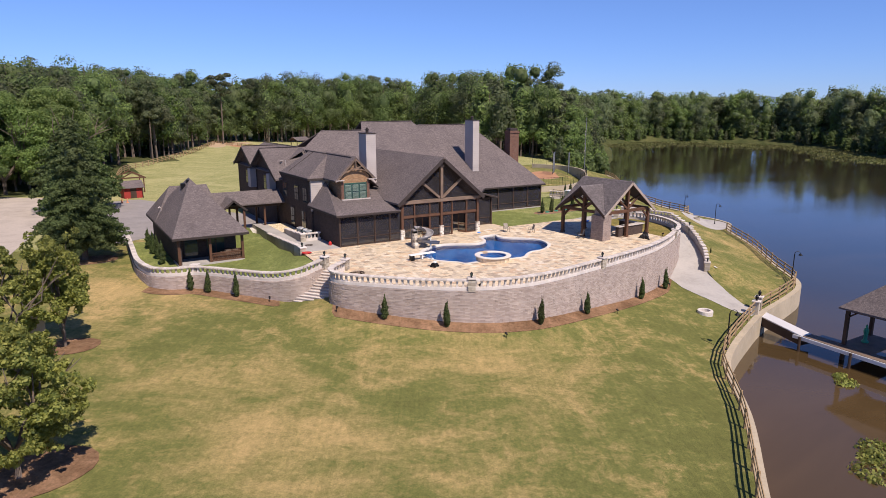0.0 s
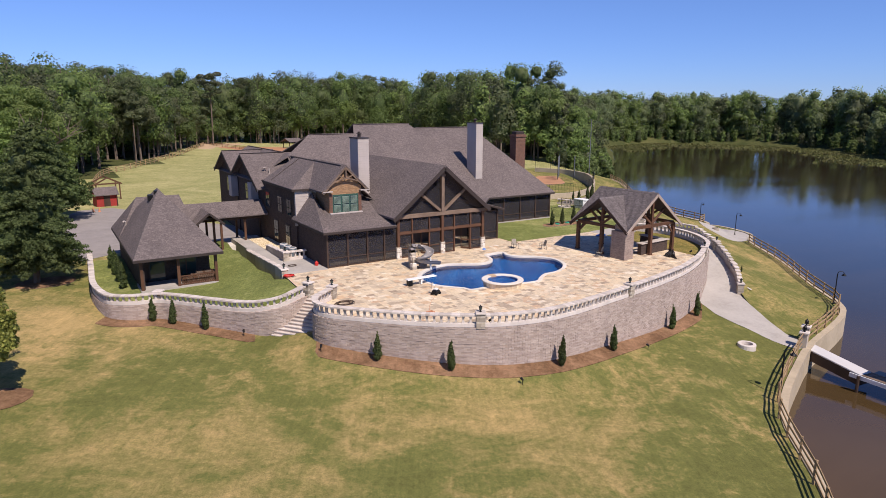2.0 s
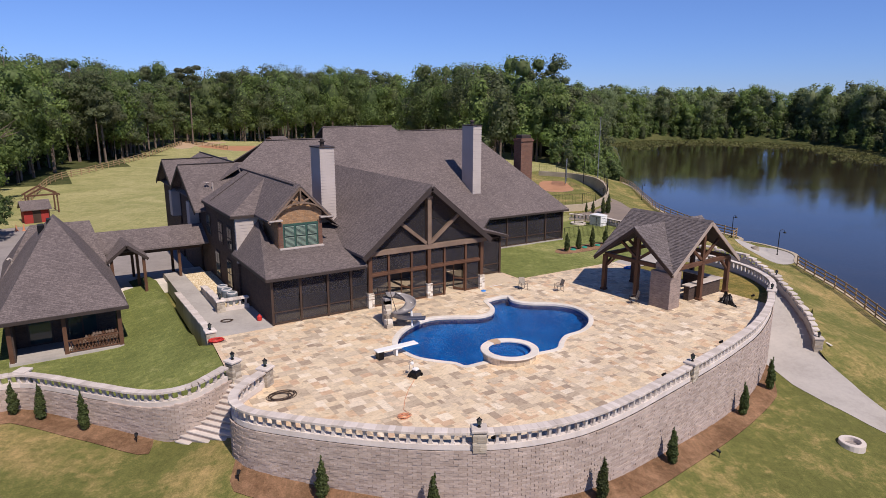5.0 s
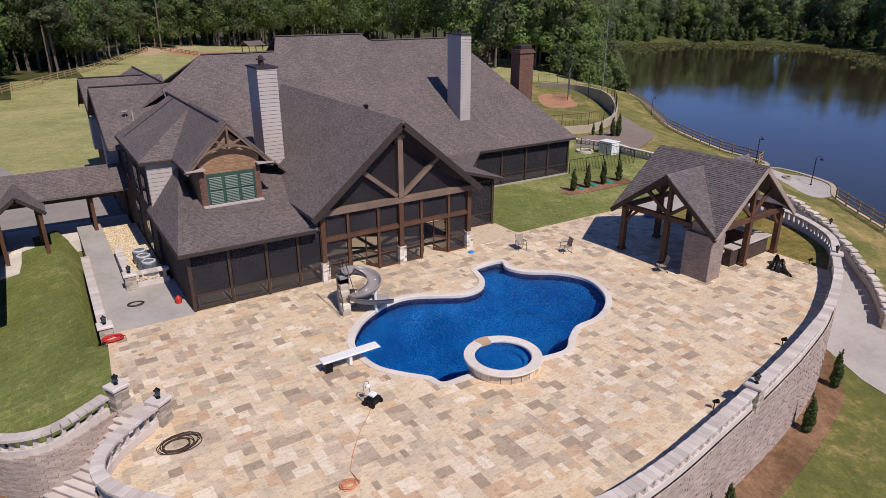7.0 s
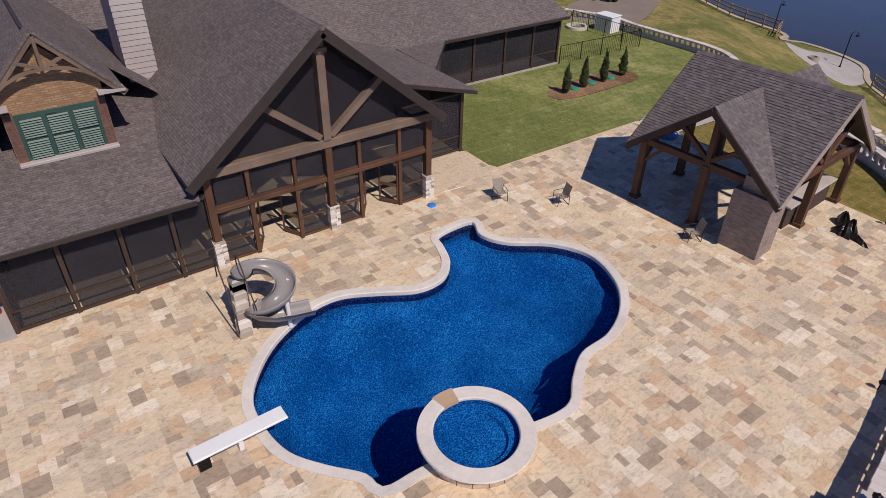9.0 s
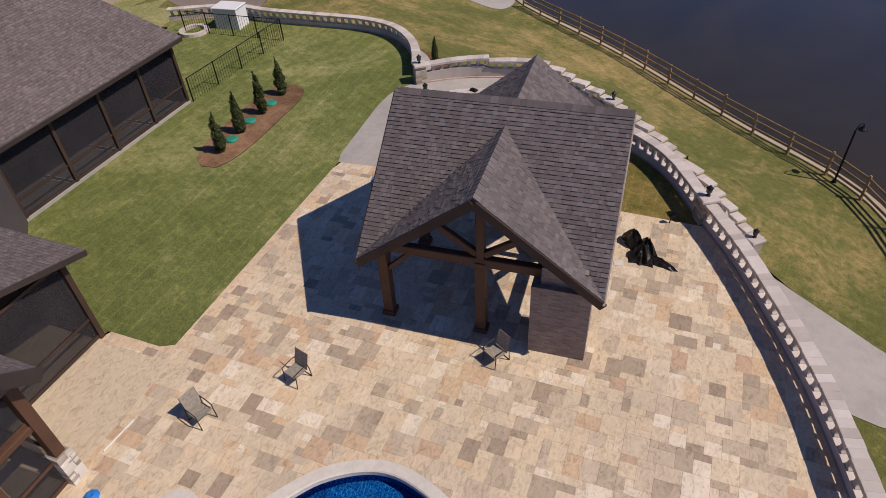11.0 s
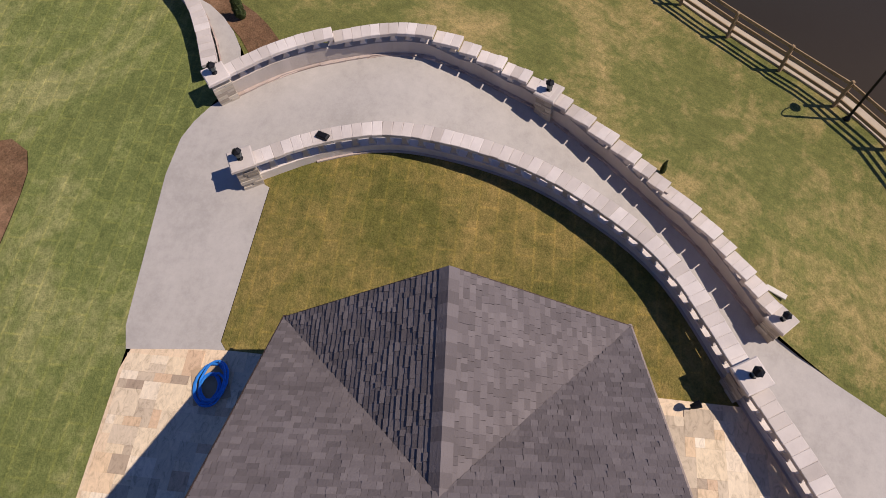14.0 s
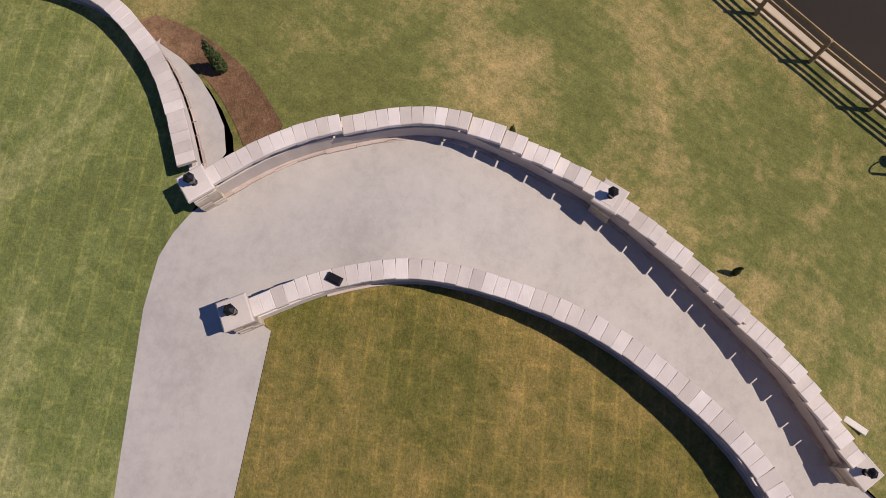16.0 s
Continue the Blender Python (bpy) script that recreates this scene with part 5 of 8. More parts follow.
    for x in (30.5, 32.25, 34.9, 36.7):
        post(h, x, 55.0, -0.01, 3.55, 0.14, "timber")
    mx = [29.2, 30.5, 32.25, 33.5, 34.9, 36.7, 38.0]
    for a, b in zip(mx, mx[1:]):
        screen_bay(h, (a + 0.07, 55.02), (b - 0.07, 55.02), 2.28, 3.54, None, "timber")
    for a, b in ((29.2, 30.5), (32.25, 33.5), (33.7, 34.9), (36.7, 37.95)):
        screen_bay(h, (a + 0.07, 55.02), (b - 0.07, 55.02), 0.02, 2.12, 0.85, "timber")
    for hinge, swing in ((30.6, 62), (34.98, 55)):
        for k, (x, sg) in enumerate(((hinge, 1), (hinge + 1.62, -1))):
            a = radians(swing * sg + (180 if sg < 0 else 0))
            e = (x + 0.8 * math.cos(a) * 1.0, 55.05 + abs(0.8 * math.sin(a)))
            d = part("screen_door", Geo().beam((x, 55.05, 0.05), (x, 55.05, 2.1), 0.06, 0.06, (0, 1, 0)).beam((*e, 0.05), (*e, 2.1), 0.06, 0.06, (0, 1, 0)).beam((x, 55.05, 0.12), (*e, 0.12), 0.05, 0.16).beam((x, 55.05, 0.9), (*e, 0.9), 0.05, 0.12).beam((x, 55.05, 2.05), (*e, 2.05), 0.05, 0.12), "timber", h, "open brown screen door")
    # set-back bay and east porch
    post(h, 41.85, 57.75, -0.02, 3.0, 0.16)
    screen_bay(h, (38.3, 57.75), (41.8, 57.75), 0.05, 2.95, 0.8)
    screen_bay(h, (38.15, 57.7), (38.15, 55.1), 0.05, 3.2, 0.8)
    ex = [45.5, 48.0, 50.4, 52.7, 54.9]
    for x in ex:
        post(h, x, 64.75, -0.1, 3.0, 0.14)
    for a, b in zip(ex, ex[1:]):
        screen_bay(h, (a + 0.06, 64.75), (b - 0.06, 64.75), 0.10, 2.95, 0.85)
    part("plinth", Geo().box((45.4, 64.65, -0.3), (55.0, 64.85, 0.08)), "concrete", h)
    part("beam", Geo().box((45.4, 64.62, 2.86), (55.05, 64.84, 3.05)), "fascia", h)
    # chimneys
    c = lap_siding_box("chimney", (28.8, 62.2, 3.6), (29.9, 64.0, 10.1), "siding", h)
    part("chimney_cap", Geo().box((28.72, 62.12, 10.1), (29.98, 64.08, 10.18)).lathe([(0.16, 0), (0.16, 0.3), (0.26, 0.3), (0.26, 0.36), (0.14, 0.36), (0.14, 0.5), (0.05, 0.55)], (29.35, 63.1, 10.18), 10), "fascia", c, "dark metal chimney cap")
    c = lap_siding_box("chimney", (45.75, 67.2, 4.5), (46.65, 69.0, 11.2), "siding", h)
    part("chimney_cap", Geo().box((45.68, 67.12, 11.2), (46.72, 69.08, 11.28)).lathe([(0.15, 0), (0.15, 0.28), (0.24, 0.28), (0.24, 0.34), (0.05, 0.45)], (46.2, 68.1, 11.28), 10), "fascia", c)
    c = part("chimney", Geo().box((53.7, 70.0, 3.0), (55.2, 71.2, 9.7)).box((53.6, 69.9, 9.4), (55.3, 71.3, 9.55)), "brick_red", h, "red-brown brick chimney")
    part("chimney_cap", Geo().box((53.85, 70.15, 9.7), (55.05, 71.05, 10.05), 0.05), "fascia", c)
    # plumbing vents and dish
    # Raised strip for the step in the main roof, placed to fit the view.
    part("roof_seam", Geo().slab([(44.15 + 0.32, 74.14 + 0.25, 9.425), (44.15 - 0.32, 74.14 + 0.25, 9.425), (39.69 - 0.25, 68.9, 6.01), (39.69 + 0.40, 68.9, 6.01)], 0.03), "roof_low", roof, "raised shingle strip at the step in the roof")
    part("dish", Geo().lathe([(0.02, 0.0), (0.13, 0.03), (0.20, 0.085), (0.205, 0.09), (0.13, 0.042), (0.02, 0.012)], (23.13, 73.2, 6.72), 14).tube([(23.13, 73.3, 6.35), (23.13, 73.25, 6.74)], 0.03, 6), "siding", h, "small pale satellite dish")
    part("roof_vent", Geo().box((38.66, 69.2, 6.15), (38.92, 69.5, 6.45), 0.04), "black", h, "small black roof vent")
    for x, y, z in ((23.52, 72.9, 6.22),):
        part("roof_vent", Geo().lathe([(0.05, 0), (0.05, 0.7), (0.06, 0.72)], (x, y, z - 0.1), 8), "siding", h)
    return h


build_house()


# ---- cabana and breezeway ----
def build_cabana():
    c = thing("cabana", "small dark brick cabana with a hipped shingle roof and timber porch", "cabana")
    x0, x1, y0, y1, z, zr = 8.45, 15.0, 58.2, 74.3, 1.75, 5.95
    xc, yb = 11.85, 71.1
    a, b = (xc, 67.0, zr), (xc + 0.1, 68.2, zr)
    part("roof", Geo().slab([(x0, y0, z), (x1, y0, z), a], 0.14), "roof_x", c, "brown hipped shingle roof")
    part("roof", Geo().slab([(x1, 72.8, z), (x0, 72.8, z), b], 0.14), "roof_x", c)
    part("roof", Geo().slab([(x0, 72.8, z), (x0, y0, z), a, b], 0.14), "roof_y", c)
    part("roof", Geo().slab([(x1, y0, z), (x1, 72.8, z), b, a], 0.14), "roof_y", c)
    for pts, m in (([(x0, 67.9, z), (x0, y1, z), (10.5, yb, 4.85)], "roof_y"), ([(x0, 67.9, z), (15.0, 67.9, z), (14.2, yb, 4.85), (10.5, yb, 4.85)], "roof_x"), ([(15.0, y1, z), (x0, y1, z), (10.5, yb, 4.85), (14.2, yb, 4.85)], "roof_x")):
        part("rear_roof", Geo().slab(pts, 0.14), m, c)
    part("roof_vent", Geo().tube([(9.22, 68.85, 2.6), (9.22, 68.85, 3.0), (9.1, 68.8, 3.1), (8.98, 68.75, 3.0)], 0.07, 7), "siding", c, "pale gooseneck vent")
    part("roof_vent", Geo().tube([(8.7, 74.0, 1.7), (8.7, 74.0, 2.1)], 0.07, 7), "siding", c)
    part("roof_vent", Geo().box((10.95, 66.6, 5.0), (11.35, 67.1, 5.55), 0.06), "black", c)
    for p, q in (((x0, y0), (x1, y0)), ((x1, y0), (x1, y1)), ((x0, y1), (x0, y0))):
        rake(c, (*p, z + 0.02), (*q, z + 0.02), 0.2)
    part("vent_cap", Geo().box((xc - 0.35, 66.7, zr - 0.55), (xc - 0.05, 67.2, zr - 0.08), 0.05), "black", c)
    part("wall", Geo().box((x0 + 0.5, y0 + 3.0, -1.5), (x1 - 0.5, y1 - 0.5, 1.7)), "brick", c)
    part("wall", Geo().box((x0 + 0.5, y0 + 0.6, -1.5), (x0 + 0.75, y0 + 3.1, 1.7)), "brick", c)
    part("porch_floor", Geo().box((x0 + 0.4, y0 + 0.4, -1.4), (x1 - 0.4, y0 + 3.1, -0.8)), "concrete", c)
    window(c, (x0 + 1.4, y0 + 3.0), (x0 + 2.6, y0 + 3.0), -0.7, 1.2, 1, 1)
    window(c, (x0 + 3.4, y0 + 3.0), (x0 + 5.0, y0 + 3.0), -0.7, 1.2, 2, 1)
    for x in (x0 + 0.55, x0 + 3.2, x1 - 0.5):
        post(c, x, y0 + 0.6, -0.85, 1.6, 0.22, "timber")
    part("beam", Geo().box((x0 + 0.4, y0 + 0.5, 1.45), (x1 - 0.4, y0 + 0.7, 1.65)), "timber_dark", c)
    rail = Geo()
    for zz in (-0.72, -0.05):
        rail.beam((x0 + 3.3, y0 + 0.6, zz), (x1 - 0.6, y0 + 0.6, zz), 0.06, 0.08)
    n = 14
    for i in range(n):
        p, q = x0 + 3.35 + (x1 - x0 - 4.0) * i / n, x0 + 3.35 + (x1 - x0 - 4.0) * (i + 1) / n
        rail.beam((p, y0 + 0.6, -0.72), (q, y0 + 0.6, -0.05), 0.035).beam((p, y0 + 0.6, -0.05), (q, y0 + 0.6, -0.72), 0.035)
    part("lattice_rail", rail, "timber", c, "brown crossed-stick railing")
    fw = thing("firewood_stack", "stack of cut firewood on the cabana porch", "firewood", (0, 0, 0))
    rng = random.Random(77)
    for r in range(6):
        for i in range(16):
            if r > 2 + i * 0.5:
                continue
            x = x0 + 3.6 + i * 0.165 + 0.08 * (r % 2)
            q = rng.uniform(0.065, 0.085)
            part("log", Geo().tube([(x, y0 + 0.95, -0.8 + 0.08 + r * 0.145), (x, y0 + 1.4, -0.8 + 0.08 + r * 0.145)], q, 7), "timber_pale" if rng.random() < 0.6 else "timber", fw)
    b = thing("breezeway", "covered shingle-roofed breezeway between cabana and house", "breezeway")
    for s in (-1, 1):
        part("roof", Geo().slab([(13.2, 71.9, 3.75), (22.2, 71.9, 3.75), (22.2, 71.9 + 2.2 * s, 2.55), (13.2, 71.9 + 2.2 * s, 2.55)], 0.12), "roof_x", b)
    part("beam", Geo().box((14.4, 70.2, 2.1), (21.8, 70.4, 2.4)), "timber_dark", b)
    for x in (17.0, 20.0):
        post(b, x, 70.3, -0.6, 2.2, 0.2, "timber")
        post(b, x, 73.7, -0.6, 2.2, 0.2, "timber")
    for s in (-1, 1):
        part("entry_gable", Geo().slab([(16.15, 67.9, 3.40), (16.15 + 1.35 * s, 67.9, 2.30), (16.15 + 1.35 * s, 71.6, 2.30), (16.15, 71.6, 3.40)], 0.1), "roof_y", b)
        part("fascia", Geo().beam((16.15, 67.88, 3.26), (16.15 + 1.35 * s, 67.88, 2.16), 0.06, 0.2), "fascia", b)
        post(b, 16.15 + 1.05 * s, 68.1, -0.8, 2.3, 0.2, "timber")
    part("floor", Geo().box((15.0, 70.2, -1.2), (22.2, 74.3, -0.45)), "coping", b)
    part("stoop", Geo().box((14.6, 66.4, -1.2), (17.3, 70.2, -0.6)), "coping", b)


build_cabana()


# ---- pavilion ----
PX0, PX1, PY0, PY1, PZ, PR = 45.07, 52.93, 44.08, 50.66, 2.54, 5.61
PXC, PYC, PZC = 49.03, 47.35, 5.12

PLANES = []


def build_pavilion():
    p = thing("pavilion", "open timber pavilion with a cross-gabled shingle roof and brick hearth", "pavilion")
    p.matrix_basis = Matrix.Translation((48.9, 47.2, 0)) @ Matrix.Rotation(radians(3.83), 4, "Z") @ Matrix.Translation((-48.9, -47.2, 0))
    sl = (PR - PZ) / (PXC - PX0)
    xi = PX0 + (PZC - PZ) / sl
    xe = PX1 - (PZC - PZ) / sl
    roof = None
    for xa, xb in ((PX0, xi), (PX1, xe)):
        for ya in (PY0, PY1):
            pts = [(xa, ya, PZ), (PXC, ya, PR), (PXC, PYC, PR), (xb, PYC, PZC)]
            deck = part("roof", Geo().slab(pts, 0.10), "fascia", p)
            roof = roof or deck
            PLANES.append((pts, (0, 1, 0), deck))
    for xa, xb in ((PX0, xi), (PX1, xe)):
        for ya in (PY0, PY1):
            pts = [(xa, ya, PZ), (xa, PYC, PZC), (xb, PYC, PZC)]
            PLANES.append((pts, (1, 0, 0), part("cross_roof", Geo().slab(pts, 0.10), "fascia", p)))
    for y in (PY0, PY1):
        for x in (PX0, PX1):
            part("fascia", Geo().beam((PXC, y, PR - 0.14), (x, y, PZ - 0.14), 0.07, 0.24), "fascia_sunlit" if y == PY0 else "timber_dark", p)
    for x in (PX0, PX1):
        for y in (PY0, PY1):
            part("fascia", Geo().beam((x, PYC, PZC - 0.16), (x, y, PZ - 0.16), 0.07, 0.24), "timber_dark", p)
    ix0, ix1, iy0, iy1 = PX0 + 0.65, PX1 - 0.65, PY0 + 0.5, PY1 - 0.5
    for x, y in ((ix0, iy1), (ix0, PYC), (PXC, iy0), (ix1, iy0), (ix1, iy1), (PXC, iy1), (ix1, PYC)):
        part("post", Geo().box((x - 0.14, y - 0.14, 0), (x + 0.14, y + 0.14, PZ + 0.1), 0.02).box((x - 0.19, y - 0.19, 0), (x + 0.19, y + 0.19, 0.16), 0.02), "timber", p)
    for a, b in (((ix0, iy0), (ix0, iy1)), ((ix1, iy0), (ix1, iy1)), ((ix0, iy0), (ix1, iy0)), ((ix0, iy1), (ix1, iy1))):
        part("tie_beam", Geo().beam((*a, PZ + 0.12), (*b, PZ + 0.12), 0.22, 0.28), "timber", p)
    for x in (ix0, ix1):
        part("king_post", Geo().beam((x, PYC, PZ + 0.2), (x, PYC, PZC - 0.15), 0.22, 0.22, (0, 1, 0)), "timber", p)
        for s in (-1, 1):
            part("brace", Geo().beam((x, PYC + 0.1 * s, PZ + 0.35), (x, PYC + 1.5 * s, PZ + 1.35), 0.16, 0.18), "timber", p)
    for y in (iy0, iy1):
        part("king_post", Geo().beam((PXC, y, PZ + 0.2), (PXC, y, PR - 0.15), 0.22, 0.22, (0, 1, 0)), "timber", p)
        for s in (-1, 1):
            part("brace", Geo().beam((PXC + 0.1 * s, y, PZ + 0.35), (PXC + 1.7 * s, y, PZ + 1.55), 0.16, 0.18), "timber", p)
    for x in (ix0, ix1):
        for y in (iy0, iy1):
            sx, sy = (1 if x < PXC else -1), (1 if y < PYC else -1)
            part("knee_brace", Geo().beam((x, y + 0.1 * sy, PZ - 0.75), (x, y + 0.85 * sy, PZ), 0.13), "timber", p)
            part("knee_brace", Geo().beam((x + 0.1 * sx, y, PZ - 0.75), (x + 0.85 * sx, y, PZ), 0.13), "timber", p)
    part("hearth", Geo().box((45.28, 44.38, 0), (46.45, 45.92, 2.45)).box((45.45, 44.55, 2.4), (46.3, 45.7, 3.0)), "brick_pale", p, "pale brown brick hearth block")
    bar = part("bar_counter", Geo().box((48.2, 44.85, 0), (52.0, 45.25, 1.0)).box((51.6, 45.25, 0), (52.0, 47.6, 1.0)), "brick", p, "brick bar counter")
    part("bar_top", Geo().box((48.1, 44.72, 1.0), (52.15, 45.38, 1.08), 0.02).box((51.5, 45.38, 1.0), (52.15, 47.7, 1.08), 0.02), "cap", bar, "pale stone bar top")
    return p, roof


pavilion, pavilion_roof = build_pavilion()


# ---- trees ----
def leaf_cloud(rng, lobes, count, size, flat=0.5, low=-0.75, tri=False):
    """Loose leaf sprays over a set of lobes (centre, radii)."""
    tot = sum(r[0] * r[1] for _, r in lobes)
    seed = np.random.RandomState(rng.randint(0, 10 ** 6))
    allv = []
    for c, r in lobes:
        n = max(6, int(count * r[0] * r[1] / tot))
        z = seed.uniform(low, 1, n)
        a = seed.uniform(0, 2 * np.pi, n)
        q = np.sqrt(1 - z * z)
        d = np.stack([q * np.cos(a), q * np.sin(a), z], 1)
        p = np.array(c) + d * np.array(r) * seed.uniform(0.70, 1.10, (n, 1))
        n1 = d + np.stack([seed.uniform(-1, 1, n), seed.uniform(-1, 1, n), seed.uniform(-0.4, 1, n)], 1) * flat
        n1 /= np.linalg.norm(n1, axis=1)[:, None]
        t = np.cross(n1, seed.normal(size=(n, 3)))
        t /= np.linalg.norm(t, axis=1)[:, None]
        b = np.cross(n1, t)
        s = size * seed.uniform(0.55, 1.35, (n, 1))
        if tri:
            allv.append(np.stack([p + t * s, p - t * s * 0.7 + b * s * 0.8, p - t * s * 0.55 - b * s * 0.8], 1).reshape(-1, 3))
        else:
            allv.append(np.stack([p + t * s, p + b * s * 0.62 + n1 * s * 0.2, p - t * s * 0.9, p - b * s * 0.62 - n1 * s * 0.15], 1).reshape(-1, 3))
    v = np.concatenate(allv)
    return v, np.arange(len(v)).reshape(-1, 3 if tri else 4)


def core_blob(rng, lobes, k=0.72):
    """Low inner bodies that keep a crown from being see-through."""
    v, f = [], []
    rings = [(0.0, -0.9), (0.75, -0.55), (1.0, 0.0), (0.75, 0.6), (0.0, 0.95)]
    for c, r in lobes:
        o = len(v)
        for q, z in rings:
            for i in range(6):
                a = i * math.pi / 3 + rng.uniform(-0.2, 0.2)
                j = k * rng.uniform(0.8, 1.1)
                v.append((c[0] + r[0] * q * j * math.cos(a), c[1] + r[1] * q * j * math.sin(a), c[2] + r[2] * z * j))
        for m in range(4):
            for i in range(6):
                f.append((o + 6 * m + i, o + 6 * m + (i + 1) % 6, o + 6 * m + 6 + (i + 1) % 6, o + 6 * m + 6 + i))
    return np.array(v), np.array(f)


def oak_lobes(rng, h, w):
    lobes = [((0, 0, h * 0.62), (w * 0.34, w * 0.34, h * 0.30)), ((0, 0, h * 0.40), (w * 0.34, w * 0.34, h * 0.22))]
    for _ in range(rng.randint(10, 14)):
        a, q = rng.uniform(0, 6.28), rng.uniform(0.16, 0.40) * w
        z = rng.uniform(0.22, 0.92) * h
        q *= 1.15 - 0.6 * max(0, z / h - 0.55) / 0.4
        r = rng.uniform(0.11, 0.24) * w
        lobes.append(((q * math.cos(a), q * math.sin(a), z), (r, r, r * rng.uniform(0.75, 1.15))))
    return lobes


def pine_lobes(rng, h, w):
    lobes = [((0, 0, h * 0.86), (w * 0.22, w * 0.22, h * 0.10)), ((0, 0, h * 0.72), (w * 0.26, w * 0.26, h * 0.10))]
    for _ in range(rng.randint(12, 16)):
        z = rng.uniform(0.52, 0.97)
        q = rng.uniform(0.1, 0.36) * w * (1.35 - z)
        a = rng.uniform(0, 6.28)
        r = rng.uniform(0.12, 0.21) * w
        lobes.append(((q * 2 * math.cos(a), q * 2 * math.sin(a), z * h), (r, r, r * 0.72)))
    return lobes


class Cloud:
    """Gathers many leaf bodies into one mesh."""

    def __init__(self):
        self.v, self.f, self.n = [], [], 0

    def add(self, v, f):
        self.v.append(v)
        self.f.append(f + self.n)
        self.n += len(v)

    def mesh(self, name, material):
        co = np.concatenate(self.v)
        loops = np.concatenate([f.reshape(-1) for f in self.f])
        size = np.concatenate([np.full(len(f), f.shape[1]) for f in self.f])
        me = bpy.data.meshes.new(name)
        me.vertices.add(len(co))
        me.vertices.foreach_set("co", co.astype(np.float32).reshape(-1))
        me.loops.add(len(loops))
        me.loops.foreach_set("vertex_index", loops.astype(np.int32))
        me.polygons.add(len(size))
        me.polygons.foreach_set("loop_start", (np.cumsum(size) - size).astype(np.int32))
        me.materials.append(M[material])
        me.update(calc_edges=True)
        return me

    def build(self, name, material, parent=None, label=""):
        ob = new(name, self.mesh(name, material))
        ob.parent = parent
        return tagged(ob, label)


def wood(name, label, spots, seed, mix, count, size, material, trunks=True, other=("leaf_fresh", "leaf_olive"), share=(0.3, 0.3), core="leaf_inner_shade"):
    """Far woodland as one body: many crowns of loose leaf sprays on trunks, in three tones of leaf."""
    rng = random.Random(seed)
    kinds, t, inner = [Cloud(), Cloud(), Cloud()], Geo(), Cloud()
    for x, y, h, deep in spots:
        z = WATER + 0.2 if inside((x, y), SHORE) else lawn_z(x, y)
        w = h * rng.uniform(0.44, 0.66)
        pine = rng.random() < mix
        lobes = pine_lobes(rng, h, w * 0.8) if pine else oak_lobes(rng, h, w)
        if not trunks:
            lobes.append(((0, 0, h * 0.14), (w * 0.36, w * 0.36, h * 0.16)))
        o = np.array((x, y, z))
        pick = rng.random()
        g = kinds[0] if mix == 1.0 else kinds[2] if pine else kinds[1] if pick < share[0] else kinds[2] if pick < sum(share) else kinds[0]
        v, f = leaf_cloud(rng, lobes, int(count * (1 - 0.6 * deep)), size * (0.8 if pine else 1.0) * (1 + 0.4 * deep), 0.45, -0.75, True)
        g.add(v + o, f)
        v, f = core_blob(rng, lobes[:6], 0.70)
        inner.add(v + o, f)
        if trunks:
            o = Vector((x, y, z))
            t.tube([o + Vector((0, 0, -0.5)), o + Vector((rng.uniform(-0.3, 0.3), rng.uniform(-0.3, 0.3), h * 0.5)), o + Vector((0, 0, h * 0.9))], [0.016 * h, 0.012 * h, 0.004 * h], 5, cap=False)
    ob = tagged(kinds[0].build(name, material, None, label), label, "woodland", "", "stuff")
    for g, m, l in zip(kinds[1:], other, ("fresh light green foliage", "olive green foliage")):
        if g.n:
            tagged(g.build("foliage", m, ob, l), kind="stuff")
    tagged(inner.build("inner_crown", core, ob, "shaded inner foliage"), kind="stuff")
    if trunks:
        tagged(part("trunks", t, "bark", ob, "grey-brown trunks"), kind="stuff")
    return ob


def scatter(seed, rows, hmin, hmax):
    """Spots in bands: each row is (x0, y0, x1, y1, depth, number); depth to the left of its way."""
    rng = random.Random(seed)
    res = []
    for x0, y0, x1, y1, depth, n in rows:
        d = Vector((x1 - x0, y1 - y0)).normalized()
        nrm = Vector((-d.y, d.x))
        for i in range(n):
            t = (i + rng.uniform(0, 1)) / n
            q = rng.uniform(0, 1) ** 1.3
            k = q * depth
            res.append((x0 + (x1 - x0) * t + nrm.x * k, y0 + (y1 - y0) * t + nrm.y * k, rng.uniform(hmin, hmax), q))
    return res


WEST_EDGE = [(-36, 86, -20, 116, 42, 34), (-20, 116, 2, 128, 38, 38), (3, 128, 8, 149, 46, 44), (8, 149, 22, 178, 46, 52), (22, 178, 42, 238, 46, 74)]
NORTH_EDGE = [(125, 225, 44, 268, -45, 80), (116, 160, 125, 225, -30, 40), (119, 130, 152, 158, 30, 46), (152, 158, 178, 184, 30, 34), (178, 184, 245, 250, 35, 46)]
FAR_EDGE = [(245, 250, 295, 256, 40, 56), (295, 256, 328, 214, 40, 50), (328, 214, 322, 166, 40, 46), (322, 166, 270, 112, 45, 60), (270, 108, 349, -60, 50, 80)]
wood("wood_west", "mixed pine and oak wood along the field fence", scatter(1, WEST_EDGE[:2], 10, 15) + scatter(11, WEST_EDGE[2:3], 14, 20) + scatter(12, WEST_EDGE[3:], 16, 25) + scatter(16, [(24, 176, 33, 196, 4, 8), (33, 196, 47, 230, 4, 14), (47, 232, 62, 254, 6, 10)], 13, 19), 21, 0.34, 2600, 0.28, "leaf_oak", share=(0.22, 0.34))
